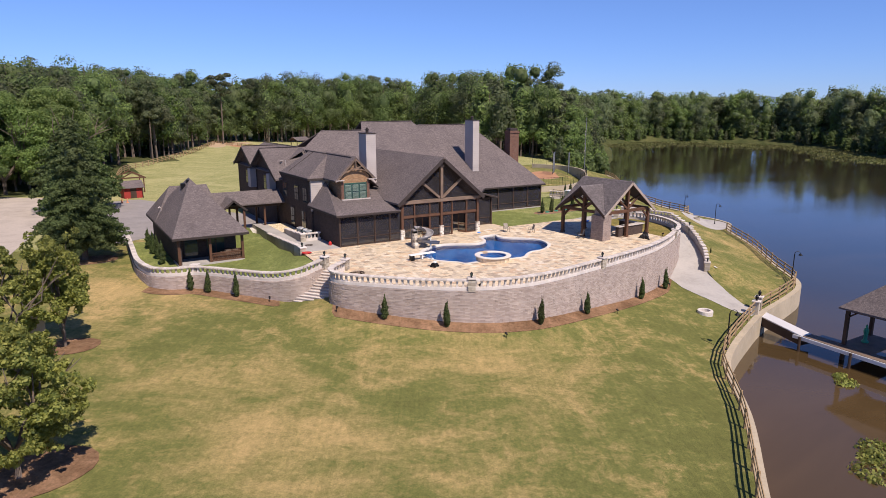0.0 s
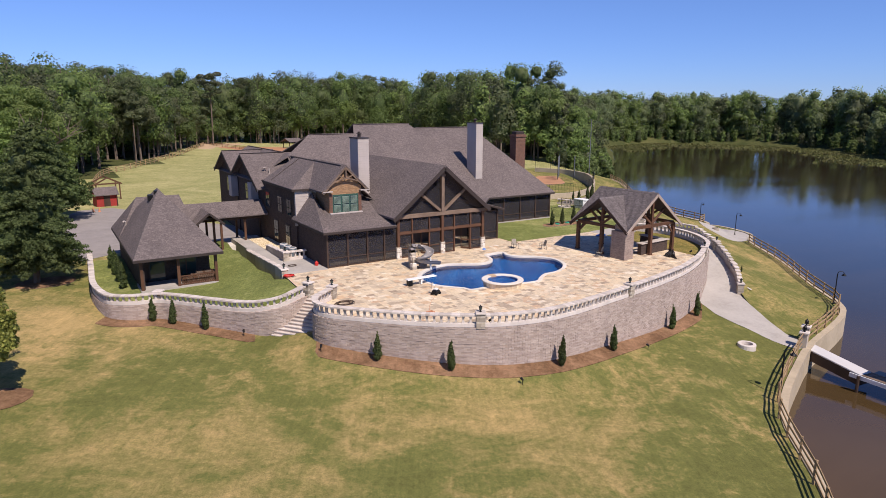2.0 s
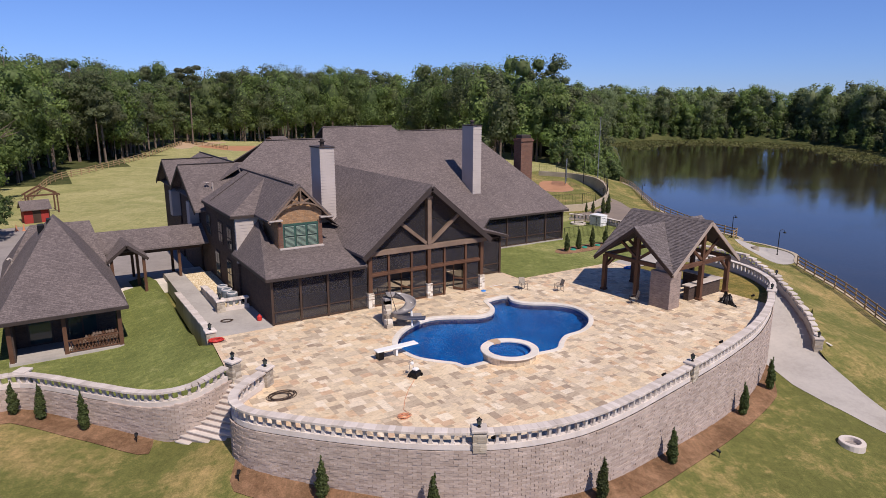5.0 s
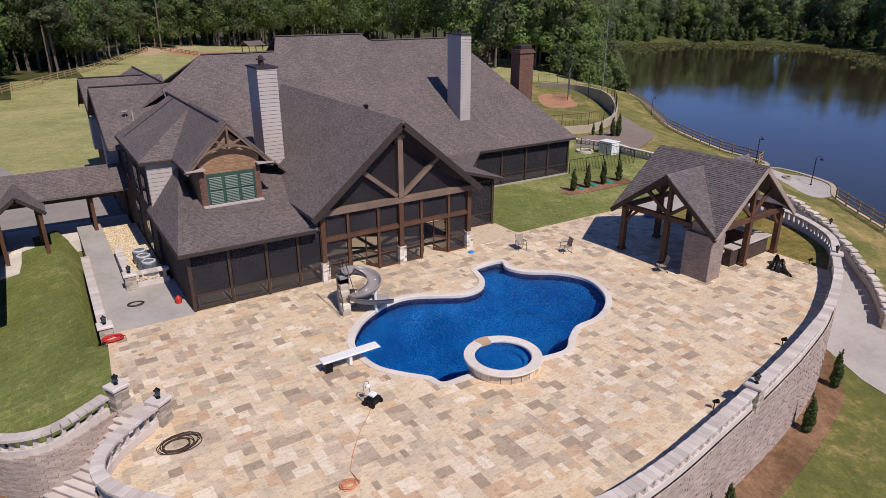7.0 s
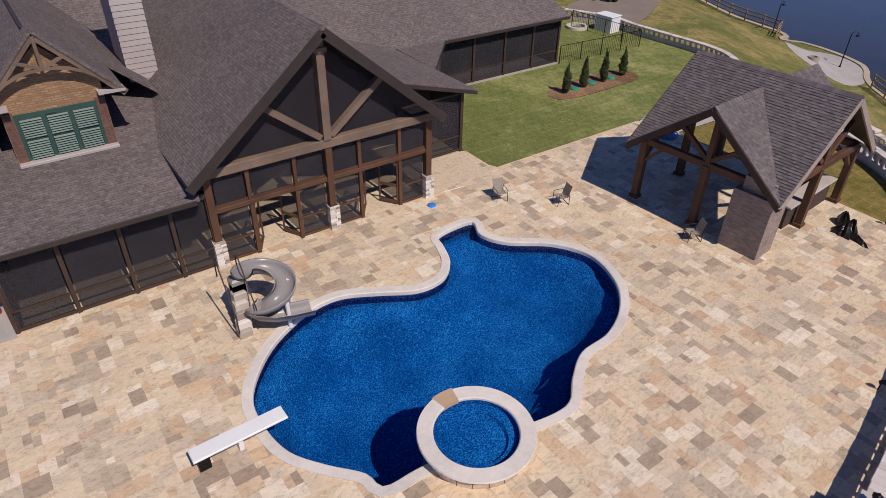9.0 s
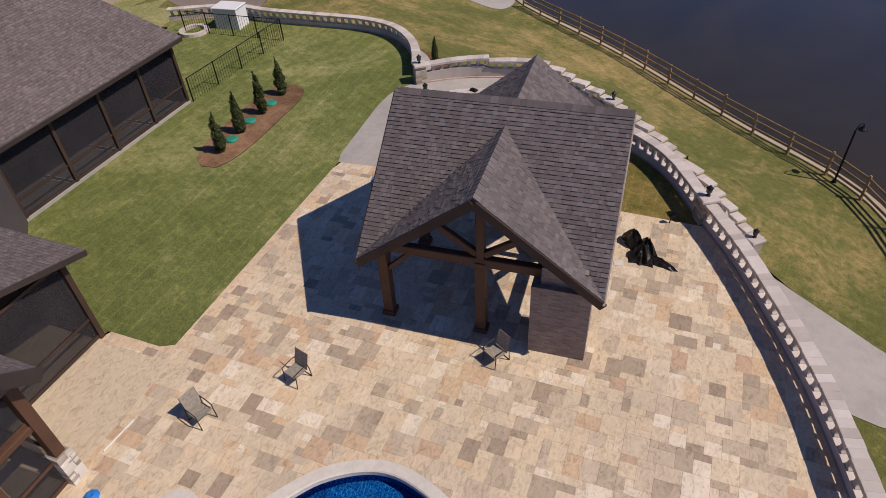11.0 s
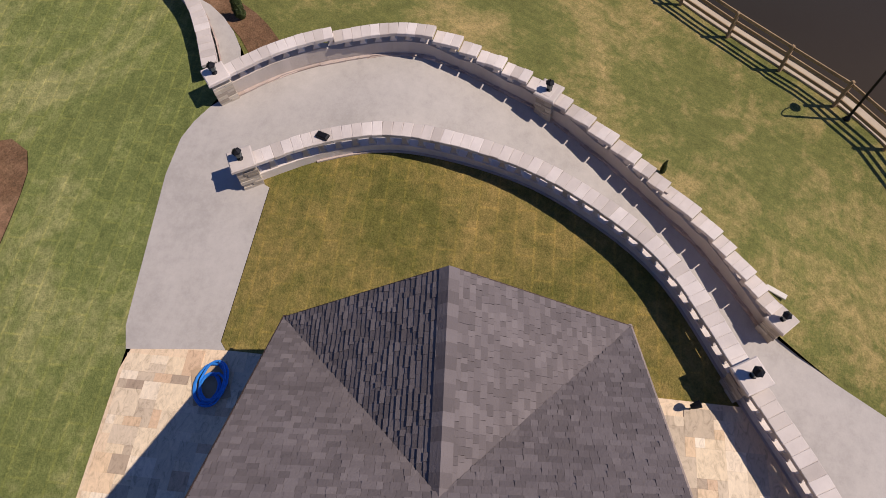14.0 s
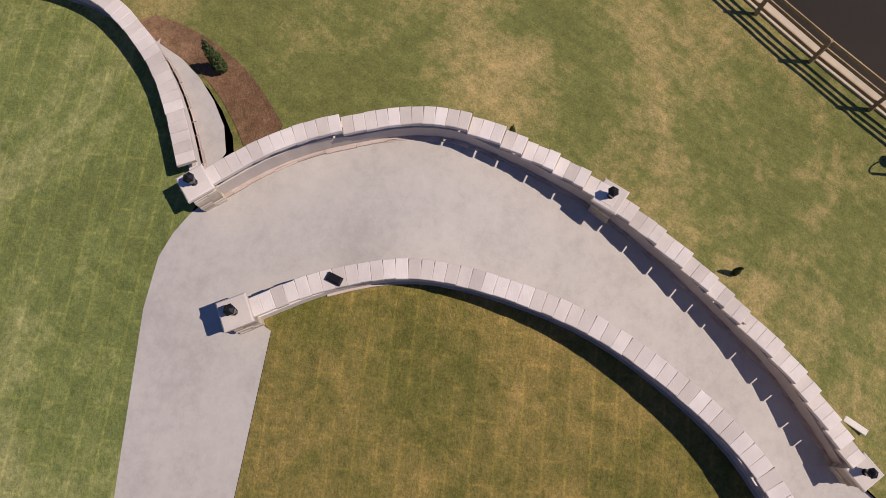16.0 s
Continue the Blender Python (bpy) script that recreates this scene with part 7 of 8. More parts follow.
# ---- pool furniture ----
def patio_chair(at, rz):
    c = thing("patio_chair", "brown metal sling patio chair on the travertine", "chair", (at[0], at[1], 0), rz, "patio chairs")
    c.scale = (0.9, 0.9, 0.88)
    for s in (-1, 1):
        part("side_frame", Geo().tube([(0.27 * s, 0.30, 0.01), (0.27 * s, 0.26, 0.40), (0.27 * s, 0.27, 0.60), (0.27 * s, 0.0, 0.63), (0.27 * s, -0.24, 0.62), (0.27 * s, -0.28, 0.40), (0.27 * s, -0.30, 0.01)], 0.016, 6), "timber_dark", c)
        part("back_rail", Geo().tube([(0.25 * s, -0.20, 0.40), (0.25 * s, -0.36, 0.98)], 0.014, 6), "timber_dark", c)
    part("seat", Geo().add([(-0.25, 0.27, 0.44), (0.25, 0.27, 0.44), (0.25, 0.0, 0.40), (-0.25, 0.0, 0.40), (-0.25, -0.22, 0.41), (0.25, -0.22, 0.41), (-0.25, 0.27, 0.43), (0.25, 0.27, 0.43), (0.25, 0.0, 0.39), (-0.25, 0.0, 0.39), (-0.25, -0.22, 0.40), (0.25, -0.22, 0.40)],
                                   [(0, 1, 2, 3), (3, 2, 5, 4), (9, 8, 7, 6), (10, 11, 8, 9), (0, 6, 7, 1), (4, 5, 11, 10)]), "sling", c, "tan woven sling")
    part("backrest", Geo().frame_box((0, -0.21, 0.44), (1, 0, 0), (0, -0.27, 0.96), (0, 0.96, 0.27), (-0.25, 0, 0), (0.25, 0.56, 0.014)), "sling", c)
    part("foot_bar", Geo().tube([(-0.27, -0.30, 0.02), (0.27, -0.30, 0.02)], 0.014, 6), "timber_dark", c)


for _a, _r in (((40.45, 53.0), 165), ((42.4, 51.3), 75), ((44.75, 46.4), 60)):
    patio_chair(_a, _r)


def build_slide():
    s = thing("pool_slide", "grey spiral pool slide with a stepped tower", "slide", (29.35, 51.2, 0))
    path = []
    for i in range(27):
        k = i / 26
        a = radians(165 - 330 * k)
        r = 0.62
        path.append((r * math.cos(a), r * math.sin(a) + 0.0, 1.80 - 1.10 * k))
    path += [(-0.42, -0.48, 0.62), (-0.05, -0.70, 0.54), (0.45, -0.80, 0.46), (1.10, -0.86, 0.38)]
    v, f, m = [], [], 9
    for i, p in enumerate(path):
        p = Vector(p)
        d = (Vector(path[min(i + 1, len(path) - 1)]) - Vector(path[max(0, i - 1)])).normalized()
        side = d.cross(Vector((0, 0, 1))).normalized()
        for rr in (0.30, 0.34):
            for j in range(m):
                a = math.pi * (1.0 + j / (m - 1))
                q = p + side * (rr * math.cos(a)) + Vector((0, 0, rr * math.sin(a) * 1.05 + 0.26))
                v.append(q)
    n = 2 * m
    for i in range(len(path) - 1):
        for j in range(m - 1):
            o, k = i * n + j, (i + 1) * n + j
            f.append((o, o + 1, k + 1, k))
            f.append((o + m, k + m, k + m + 1, o + m + 1))
        for j in (0, m - 1):
            o, k = i * n + j, (i + 1) * n + j
            f.append((o, k, k + m, o + m))
    obj("chute", v, f, "grey", s, "grey moulded spiral chute", True)
    for i in range(6):
        part("step", Geo().box((-1.20 + 0.05 * i, -0.45 + 0.14 * i, 0.0), (-0.78 + 0.05 * i, -0.12 + 0.14 * i, 0.26 * (i + 1)), 0.05), "white_stone" if i % 2 else "rubble", s)
    part("tower", Geo().box((-0.95, 0.25, 0), (-0.5, 0.7, 1.7), 0.06), "grey", s)
    for x in (-1.2, -0.55):
        part("handrail", Geo().tube([(x, -0.5, 0.3), (x, -0.45, 1.0), (x, 0.1, 1.75), (x, 0.5, 2.3), (x, 0.75, 2.3), (x, 0.8, 1.7)], 0.022, 6), "timber_dark", s)
    part("support_leg", Geo().tube([(0.35, -0.75, 0), (0.35, -0.7, 0.95)], 0.07, 8), "white", s)
    part("support_leg", Geo().tube([(0.78, 0.1, 0), (0.76, 0.05, 1.25)], 0.06, 8), "white", s)


build_slide()


def build_board():
    b = thing("diving_board", "white diving board on a low stand", "diving board", (26.6, 46.85, 0), 1)
    part("board", Geo().box((-1.15, -0.24, 0.47), (1.35, 0.24, 0.53), 0.02), "white", b)
    part("stand", Geo().box((-1.05, -0.2, 0.03), (-0.75, 0.2, 0.47), 0.04), "black", b, "dark stand")
    part("fulcrum", Geo().box((0.0, -0.16, 0.03), (0.12, 0.16, 0.46), 0.04), "white", b)


build_board()


def coil(name, label, cat, at, r, turns, wire, material, z=0.0, seed=1, extra=()):
    rng = random.Random(seed)
    pts, old = [], (0.0, 0.0, r)
    for turn in range(turns):
        now = (rng.uniform(-0.25, 0.25) * r, rng.uniform(-0.25, 0.25) * r, r * rng.uniform(0.55, 1.0))
        for i in range(20):
            f, a = i / 20, i * 2 * math.pi / 20
            cx, cy, k = (o + (n - o) * f for o, n in zip(old, now))
            k *= rng.uniform(0.97, 1.03)
            pts.append((at[0] + cx + k * math.cos(a) * 1.15, at[1] + cy + k * math.sin(a) * 0.85, z + wire + (turn + f) * wire * 0.6))
        old = now
    pts += [(p[0], p[1], z + wire) for p in extra]
    t = thing(name, label, cat)
    part("hose_line", Geo().tube(pts, wire, 6), material, t)


coil("garden_hose", "dark coiled garden hose lying on the terrace", "hose", (19.8, 45.25), 0.58, 8, 0.014, "timber_dark", 0, 1)
coil("garden_hose", "grey-brown coiled hose on the concrete pad", "hose", (20.3, 57.3), 0.36, 3, 0.02, "timber_dark", 0.01, 2)
coil("red_hose", "red flat hose bundled at the terrace edge", "hose", (18.95, 54.15), 0.42, 9, 0.022, "red", 0, 3)
coil("orange_cord", "orange cord trailing over the terrace to a small heap", "cord", (23.7, 40.5), 0.25, 9, 0.012, "orange", 0, 4, [(24.0, 41.1), (24.5, 41.9), (25.2, 42.8), (25.7, 43.3), (26.05, 43.7)])
_t = thing("board_sheet", "tan wooden board lying on the terrace under a hose", "board", (51.8, 53.15, 0.002), 20)
part("board_body", Geo().box((-0.42, -0.42, 0), (0.42, 0.42, 0.015)), "lane", _t)
coil("blue_hose", "coiled blue pool hose lying beside the pavilion", "hose", (51.75, 53.1), 0.45, 6, 0.03, "blue", 0.02, 5)


def build_cleaner():
    c = thing("pool_cleaner", "black and white robotic pool cleaner on its caddy", "pool cleaner", (26.2, 43.9, 0), 25)
    part("body", Geo().box((-0.24, -0.2, 0.08), (0.24, 0.2, 0.38), 0.10), "black", c)
    part("cover", Geo().box((-0.12, -0.12, 0.36), (0.14, 0.12, 0.48), 0.06), "white", c, "white top cover")
    for x in (-0.24, 0.24):
        for y in (-0.18, 0.18):
            part("wheel", Geo().tube([(x - 0.03, y, 0.1), (x + 0.03, y, 0.1)], 0.1, 12), "black", c)
    part("handle", Geo().tube([(-0.15, 0.2, 0.1), (-0.15, 0.28, 0.75), (0, 0.3, 0.85), (0.15, 0.28, 0.75), (0.15, 0.2, 0.1)], 0.018, 6), "grey", c)
    part("float_head", Geo().lathe([(0.02, 0), (0.09, 0.04), (0.09, 0.12), (0.02, 0.16)], (0, 0.2, 0.6), 10), "white", c)


build_cleaner()


def crumpled(name, label, cat, at, lumps, material, seed):
    """A heap of folded sheet: overlapping creased lumps, joined."""
    rng = random.Random(seed)
    g = Geo()
    for cx, cy, rx, ry, h, rot in lumps:
        v, f, nu, nv = [], [], 18, 7
        for j in range(nv):
            t = j / (nv - 1)
            for i in range(nu):
                a = 2 * math.pi * i / nu
                k = (1 - t * 0.95) * (1 + 0.22 * math.sin(3 * a + seed + 2 * t) + 0.14 * math.sin(7 * a + 5 * t) + rng.uniform(-0.07, 0.07))
                x, y = rx * k * math.cos(a), ry * k * math.sin(a)
                z = h * math.sin(t * math.pi / 2) * (1 + 0.18 * math.sin(5 * a + 3 * t))
                v.append((cx + x * math.cos(rot) - y * math.sin(rot), cy + x * math.sin(rot) + y * math.cos(rot), z))
        for j in range(nv - 1):
            for i in range(nu):
                f.append((j * nu + i, j * nu + (i + 1) % nu, (j + 1) * nu + (i + 1) % nu, (j + 1) * nu + i))
        f.append(tuple((nv - 1) * nu + i for i in range(nu)))
        g.add(v, f)
    t = thing(name, label, cat, (at[0], at[1], 0))
    part("sheet_folds", g, material, t)


crumpled("black_tarp", "crumpled black tarpaulin heaped on the terrace", "tarp", (50.3, 43.25), [(0, 0, 0.55, 0.38, 0.42, 0.2), (0.5, 0.35, 0.42, 0.22, 0.55, 0.9), (-0.2, -0.55, 0.55, 0.16, 0.22, -1.9), (0.25, -0.1, 0.4, 0.3, 0.5, 0.5)], "tarp", 2)
crumpled("blue_tarp", "crumpled bright blue tarpaulin on the grass", "tarp", (53.25, 48.05), [(0, 0, 0.45, 0.38, 0.5, 0.3), (-0.15, 0.2, 0.3, 0.3, 0.4, 1.0)], "blue", 5)
_t = thing("paver_slab", "single tan paver lying on the grass", "paver", (53.3, 47.1, -0.05), 10)
part("slab_body", Geo().box((-0.22, -0.2, 0), (0.22, 0.2, 0.06), 0.01), "clay", _t)
for _x, _y in ((53.55, 48.75), (53.25, 48.85)):
    _t = thing("irrigation_lid", "small round green lid in the grass", "valve cover", (_x, _y, -0.04), 0, "round lids")
    part("lid", Geo().lathe([(0.11, 0), (0.11, 0.03), (0.02, 0.04)], sides=12), "green_cover", _t)
_t = thing("paper_sheet", "small cream board lying by the black tarp", "board", (49.75, 43.9, 0.0), 20)
part("board_body", Geo().box((-0.12, -0.15, 0), (0.12, 0.15, 0.015)), "coping", _t)
_t = thing("wood_offcut", "pale wood offcut leaning on the ramp wall", "board", (56.5, 39.2, lawn_z(56.5, 39.2) + 0.01), 60)
part("board_body", Geo().box((-0.3, -0.08, 0), (0.3, 0.08, 0.05), 0.01), "coping", _t)
_t = thing("flood_light", "black flood light resting on the balustrade cap", "flood light", (58.1, 51.6, 0.8), 70)
part("lamp_body", Geo().box((-0.16, -0.09, 0), (0.16, 0.09, 0.12), 0.03), "black", _t)
_t = thing("red_gas_can", "red plastic can beside the porch wall", "can", (22.1, 56.4, 0))
part("can_body", Geo().lathe([(0.14, 0), (0.16, 0.05), (0.16, 0.26), (0.08, 0.34), (0.04, 0.40)], sides=14), "red", _t)
_t = thing("blue_cloth", "small blue cloth dropped on the terrace", "cloth", (37.75, 54.2, 0))
part("cloth_folds", Geo().lathe([(0.2, 0), (0.17, 0.05), (0.08, 0.09), (0.02, 0.07)], sides=9), "blue", _t)
_t = thing("pool_pole", "thin white pole lying on the terrace", "pole", (39.3, 54.75, 0.02), -5)
part("rod", Geo().tube([(-0.5, 0, 0.02), (0.5, 0, 0.02)], 0.02, 6), "white", _t)
_t = thing("fire_ring", "round pale stone fire ring on the lawn", "fire ring", (45.75, 32.3, lawn_z(45.75, 32.3)))
part("ring_wall", Geo().lathe([(0.42, 0.0), (0.42, 0.3), (0.62, 0.3), (0.64, 0.26), (0.64, -0.2)][::-1], sides=20, caps=False), "cap", _t)
part("ash", Geo().lathe([(0.43, 0.06), (0.02, 0.1)], sides=16), "asphalt", _t)
_t = thing("fire_ring", "round dark fire ring on the lakeside patio", "fire ring", (82.6, 61.2, lawn_z(82.6, 61.2)))
part("ring_wall", Geo().lathe([(0.3, 0.0), (0.3, 0.3), (0.44, 0.3), (0.46, -0.1)][::-1], sides=20, caps=False), "rubble", _t)
_t = thing("fire_ring", "pale stone ring on the lower track", "fire ring", (62.2, 70.0, -0.05))
part("ring_wall", Geo().lathe([(0.6, 0.0), (0.6, 0.2), (0.85, 0.2), (0.87, -0.1)][::-1], sides=20, caps=False), "cap", _t)
_t = thing("utility_cabinet", "white metal equipment cabinet by the balustrade", "cabinet", (63.6, 68.3, -0.03), 5)
part("cabinet_body", Geo().box((-0.55, -0.75, 0), (0.55, 0.75, 1.15), 0.03), "white", _t)
part("cabinet_lid", Geo().box((-0.6, -0.8, 1.15), (0.6, 0.8, 1.21), 0.03), "white", _t)


# ---- iron fence and ball field ----
def mesh_fence(label, pts, zf, h, gap_m, material="black"):
    f = thing("wire_fence", label, "fence")
    for p, q in zip(pts, pts[1:]):
        a, b = Vector((p.x, p.y, zf(p.x, p.y))), Vector((q.x, q.y, zf(q.x, q.y)))
        part("post", Geo().tube([a, a + Vector((0, 0, h))], 0.035, 6), material, f)
        part("top_rail", Geo().tube([a + Vector((0, 0, h - 0.03)), b + Vector((0, 0, h - 0.03))], 0.022, 5), material, f)
        g, n = Geo(), max(2, int((b - a).length / gap_m))
        for i in range(n):
            c = a.lerp(b, i / n)
            g.beam(c, c + Vector((0, 0, h - 0.05)), 0.012)
        part("wire_mesh", g, material, f)
        f.children[-1]["kind"] = "stuff"
    a = Vector((pts[-1].x, pts[-1].y, zf(pts[-1].x, pts[-1].y)))
    part("post", Geo().tube([a, a + Vector((0, 0, h))], 0.035, 6), material, f)


mesh_fence("low black wire fence round the side lawn", even([(55.1, 64.6), (62.5, 64.2)], 1.8) + even([(62.5, 64.2), (62.2, 70.6)], 1.8)[1:], lambda x, y: -0.03, 1.2, 0.16)
field_edge = curve([(64.5, 80.4), (68.7, 79.6), (72.6, 79.2), (78.2, 81.8), (83.5, 86.0), (88.6, 91.2), (92.6, 96.0), (95.5, 101.0), (96.5, 107.0), (94.0, 114.0)], 0.6)
tagged(ring_wall("wall_ball_field", field_edge, lambda x, y: min(-2.5, lawn_z(x, y) - 1), lambda x, y: 0.25, 0.2, "seawall"), "curved pale retaining wall of the ball field", "retaining wall", "", "structure")
mesh_fence("black wire fence on the ball field wall", field_edge[::6], lambda x, y: 0.25, 1.4, 0.5)
_c = thing("batting_cage", "tall grey net batting cage on poles", "batting cage", (89.6, 99.5, -0.4), 45)
for _x, _y in ((-3, -1.5), (3, -1.5), (-3, 1.5), (3, 1.5), (0, -1.5), (0, 1.5)):
    part("pole", Geo().tube([(_x, _y, 0), (_x, _y, 4.2)], 0.05, 6), "black", _c)
_g = Geo()
for _i in range(25):
    _x = -3 + 6 * _i / 24
    _g.beam((_x, -1.5, 0.1), (_x, -1.5, 4.2), 0.02).beam((_x, 1.5, 0.1), (_x, 1.5, 4.2), 0.02)
for _i in range(15):
    _z = 0.3 + 0.27 * _i
    _g.beam((-3, -1.5, _z), (3, -1.5, _z), 0.02).beam((-3, 1.5, _z), (3, 1.5, _z), 0.02)
tagged(part("netting", _g, "net", _c), kind="stuff")
for _x, _y, _h in ((132, 137, 11.5), (82.0, 252.0, 12.0), (80.0, 251.5, 9.0)):
    _t = thing("tall_pole", "tall bare pole beside the wood", "pole", (_x, _y, lawn_z(_x, _y)), 0, "tall poles")
    part("shaft", Geo().lathe([(0.16, -0.3), (0.14, _h * 0.5), (0.09, _h)], sides=8), "siding", _t)


# ---- west side of the house ----
def low_wall(name, label, a, b, z0, z1, w=0.30, climb=0.0):
    """A block wall whose cap stones step in runs of three."""
    t = thing(name, label, "garden wall")
    a, b = Vector(a), Vector(b)
    d = b - a
    L, u = d.length, d.normalized()
    ux, uy = (u.x, u.y, 0), (-u.y, u.x, 0)
    n = max(1, int(L / 0.5))
    for k in range(0, n, 3):
        up, e = climb * k, min(n, k + 3)
        part("wall_body", Geo().frame_box((a.x, a.y, 0), ux, uy, (0, 0, 1), (L * k / n, -w / 2, z0), (L * e / n, w / 2, z1 - 0.08 + up)), "rubble", t)
        for i in range(k, e):
            part("cap_stone", Geo().frame_box((a.x, a.y, 0), ux, uy, (0, 0, 1), (L * i / n + 0.005, -w / 2 - 0.04, z1 - 0.08 + up), (L * (i + 1) / n - 0.005, w / 2 + 0.04, z1 + up), 0.015), "cap", t)


low_wall("garden_wall", "low block wall with pale caps beside the path", (18.70, 54.9), (18.86, 65.4), -1.2, 0.54, 0.34, -0.026)
low_wall("garden_wall", "low planter wall with pale caps at the gravel bed", (20.45, 59.5), (20.53, 64.8), -1.0, 0.72, 0.34, -0.03)
pedestal((18.75, 54.7), -0.6, 0.55, 0)
pedestal((20.45, 59.4), -0.1, 0.85, 0)
balustrade("short cast-stone balustrade beside the porch", even([(20.75, 59.45), (22.3, 59.45)], 0.25), lambda x, y: 0.0, 0.8)
for _n, _lo, _hi, _m, _l in (("pavement_pad", (18.75, 54.75, -0.4), (22.5, 59.6, 0.006), "concrete", "smooth grey concrete pad beside the porch"), ("pavement_side_path", (18.95, 59.6, -1.2), (20.3, 72.0, -0.02), "concrete", "concrete side path along the house"),
                              ("ground_gravel", (20.3, 59.7, -1.2), (22.3, 70.5, -0.005), "gravel", "tan pea gravel bed along the house wall")):
    tagged(part(_n, Geo().box(_lo, _hi), _m, None, _l), _l, "pavement", "", "structure")
for _k, (_x, _y) in enumerate(((21.45, 62.9), (21.5, 61.9), (21.6, 60.9))):
    _t = thing("air_conditioner", "round-topped grey outdoor air conditioner on gravel", "air conditioner", (_x, _y, -0.005), 8 * _k, "outdoor units")
    part("casing", Geo().lathe([(0.36, 0), (0.38, 0.05), (0.38, 0.66), (0.34, 0.72)], sides=16), "steel_blue", _t)
    part("fan_grille", Geo().lathe([(0.36, 0.72), (0.35, 0.77), (0.29, 0.79), (0.27, 0.76)], sides=16, caps=False), "alloy", _t, "pale fan ring")
    part("fan_top", Geo().lathe([(0.28, 0.76), (0.16, 0.80), (0.02, 0.82)], sides=12), "steel_blue", _t)


def build_shed():
    s = thing("red_shed", "small red boarded shed with a brown shingle roof", "shed", (10.5, 107.5, lawn_z(10.5, 107.5)), 8)
    s.scale = (0.82, 0.82, 0.86)
    part("wall", Geo().box((-1.6, -1.4, -0.3), (1.6, 1.4, 2.1)), "barn_red", s)
    for k in (-1, 1):
        part("roof", Geo().slab([(-1.9, 0, 3.0), (1.9, 0, 3.0), (1.9, 1.9 * k, 1.9), (-1.9, 1.9 * k, 1.9)], 0.1), "roof_x", s)
    part("door", Geo().box((-0.5, -1.45, 0), (0.5, -1.39, 1.9)), "timber_dark", s)
    part("porch_post", Geo().beam((1.5, -1.8, 0), (1.5, -1.8, 1.9), 0.12, 0.12, (0, 1, 0)), "timber_dark", s)
    p = thing("timber_pergola", "small brown timber frame with an open gable behind the shed", "pergola", (11.3, 114.5, lawn_z(11.3, 114.5)), 8)
    for x in (-1.6, 1.6):
        for y in (-1.2, 1.2):
            part("post", Geo().beam((x, y, -0.2), (x, y, 2.4), 0.16, 0.16, (0, 1, 0)), "timber", p)
        part("rafter", Geo().beam((x * 1.2, -1.3, 2.3), (0, -1.3, 3.3), 0.12, 0.2), "timber", p)
        part("rafter", Geo().beam((x * 1.2, 1.3, 2.3), (0, 1.3, 3.3), 0.12, 0.2), "timber", p)
    part("tie_beam", Geo().beam((-1.8, -1.3, 2.4), (1.8, -1.3, 2.4), 0.14, 0.2), "timber", p)
    part("ridge_beam", Geo().beam((0, -1.4, 3.3), (0, 1.4, 3.3), 0.12, 0.16), "timber", p)


build_shed()


def build_shelter():
    z = lawn_z(76, 219)
    p = thing("picnic_shelter", "small open shelter with a brown shingle roof by the wood", "shelter", (76, 219, z), 20)
    for x in (-2.4, 2.4):
        for y in (-1.6, 1.6):
            part("post", Geo().beam((x, y, -0.3), (x, y, 2.3), 0.18, 0.18, (0, 1, 0)), "timber_dark", p)
    for k in (-1, 1):
        part("roof", Geo().slab([(-3.0, 0, 3.3), (3.0, 0, 3.3), (3.0, 2.3 * k, 2.2), (-3.0, 2.3 * k, 2.2)], 0.12), "roof_x", p)
    part("tie_beam", Geo().beam((-2.6, -1.6, 2.25), (2.6, -1.6, 2.25), 0.16, 0.22), "timber_dark", p)


build_shelter()
rail_fence("brown three-rail fence at the field gate", even([(52.5, 240), (57.5, 228), (59.5, 214)], 3.0), lawn_z, w=0.16)
for _x, _y in ((8.6, 102.0), (9.3, 101.8)):
    _t = thing("traffic_cone", "orange traffic cone on the drive", "cone", (_x, _y, lawn_z(_x, _y) + 0.02), 0, "traffic cones")
    part("cone_body", Geo().lathe([(0.2, 0), (0.2, 0.04), (0.14, 0.05), (0.03, 0.7)], sides=12), "orange", _t)


# ---- water plants ----
def reeds(name, label, spots, seed, size, material):
    rng = random.Random(seed)
    c = Cloud()
    for x, y, r, n in spots:
        c.add(*leaf_cloud(rng, [((x, y, WATER + 0.02), (r, r * 0.8, 0.22))], n, size, 1.0, 0.0))
    tagged(c.build(name, material, None, label), label, "water plants", "", "stuff")


reeds("water_plants", "green water plants breaking the lake surface", [(46.8, 21.2, 0.9, 200), (47.6, 22.0, 0.6, 120), (38.8, 15.6, 1.1, 260), (36.2, 14.3, 1.4, 320), (37.6, 15.2, 0.8, 180)], 9, 0.12, "leaf_magnolia")
_rng = random.Random(15)
_bank = [p for p in SHORE if p.x > 238 and p.y > 112]
_spots = []
for _p in _bank:
    for _ in range(3):
        _k = _rng.uniform(0, 1) ** 2.2 * (0.34 if _p.x > 235 else 0.05)
        _q = _p.lerp(Vector((225, 160)), _k)
        _spots.append((_q.x + _rng.uniform(-4, 4), _q.y + _rng.uniform(-4, 4), _rng.uniform(1.0, 4.0) * (1 - _k), 36))
for _p in _bank[::2]:
    _q = _p.lerp(Vector((225, 160)), -0.05)
    _spots.append((_q.x, _q.y, 4.5, 60))
reeds("marsh_plants", "low green marsh growth along the far shore", _spots, 10, 0.55, "leaf_marsh")


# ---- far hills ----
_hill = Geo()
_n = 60
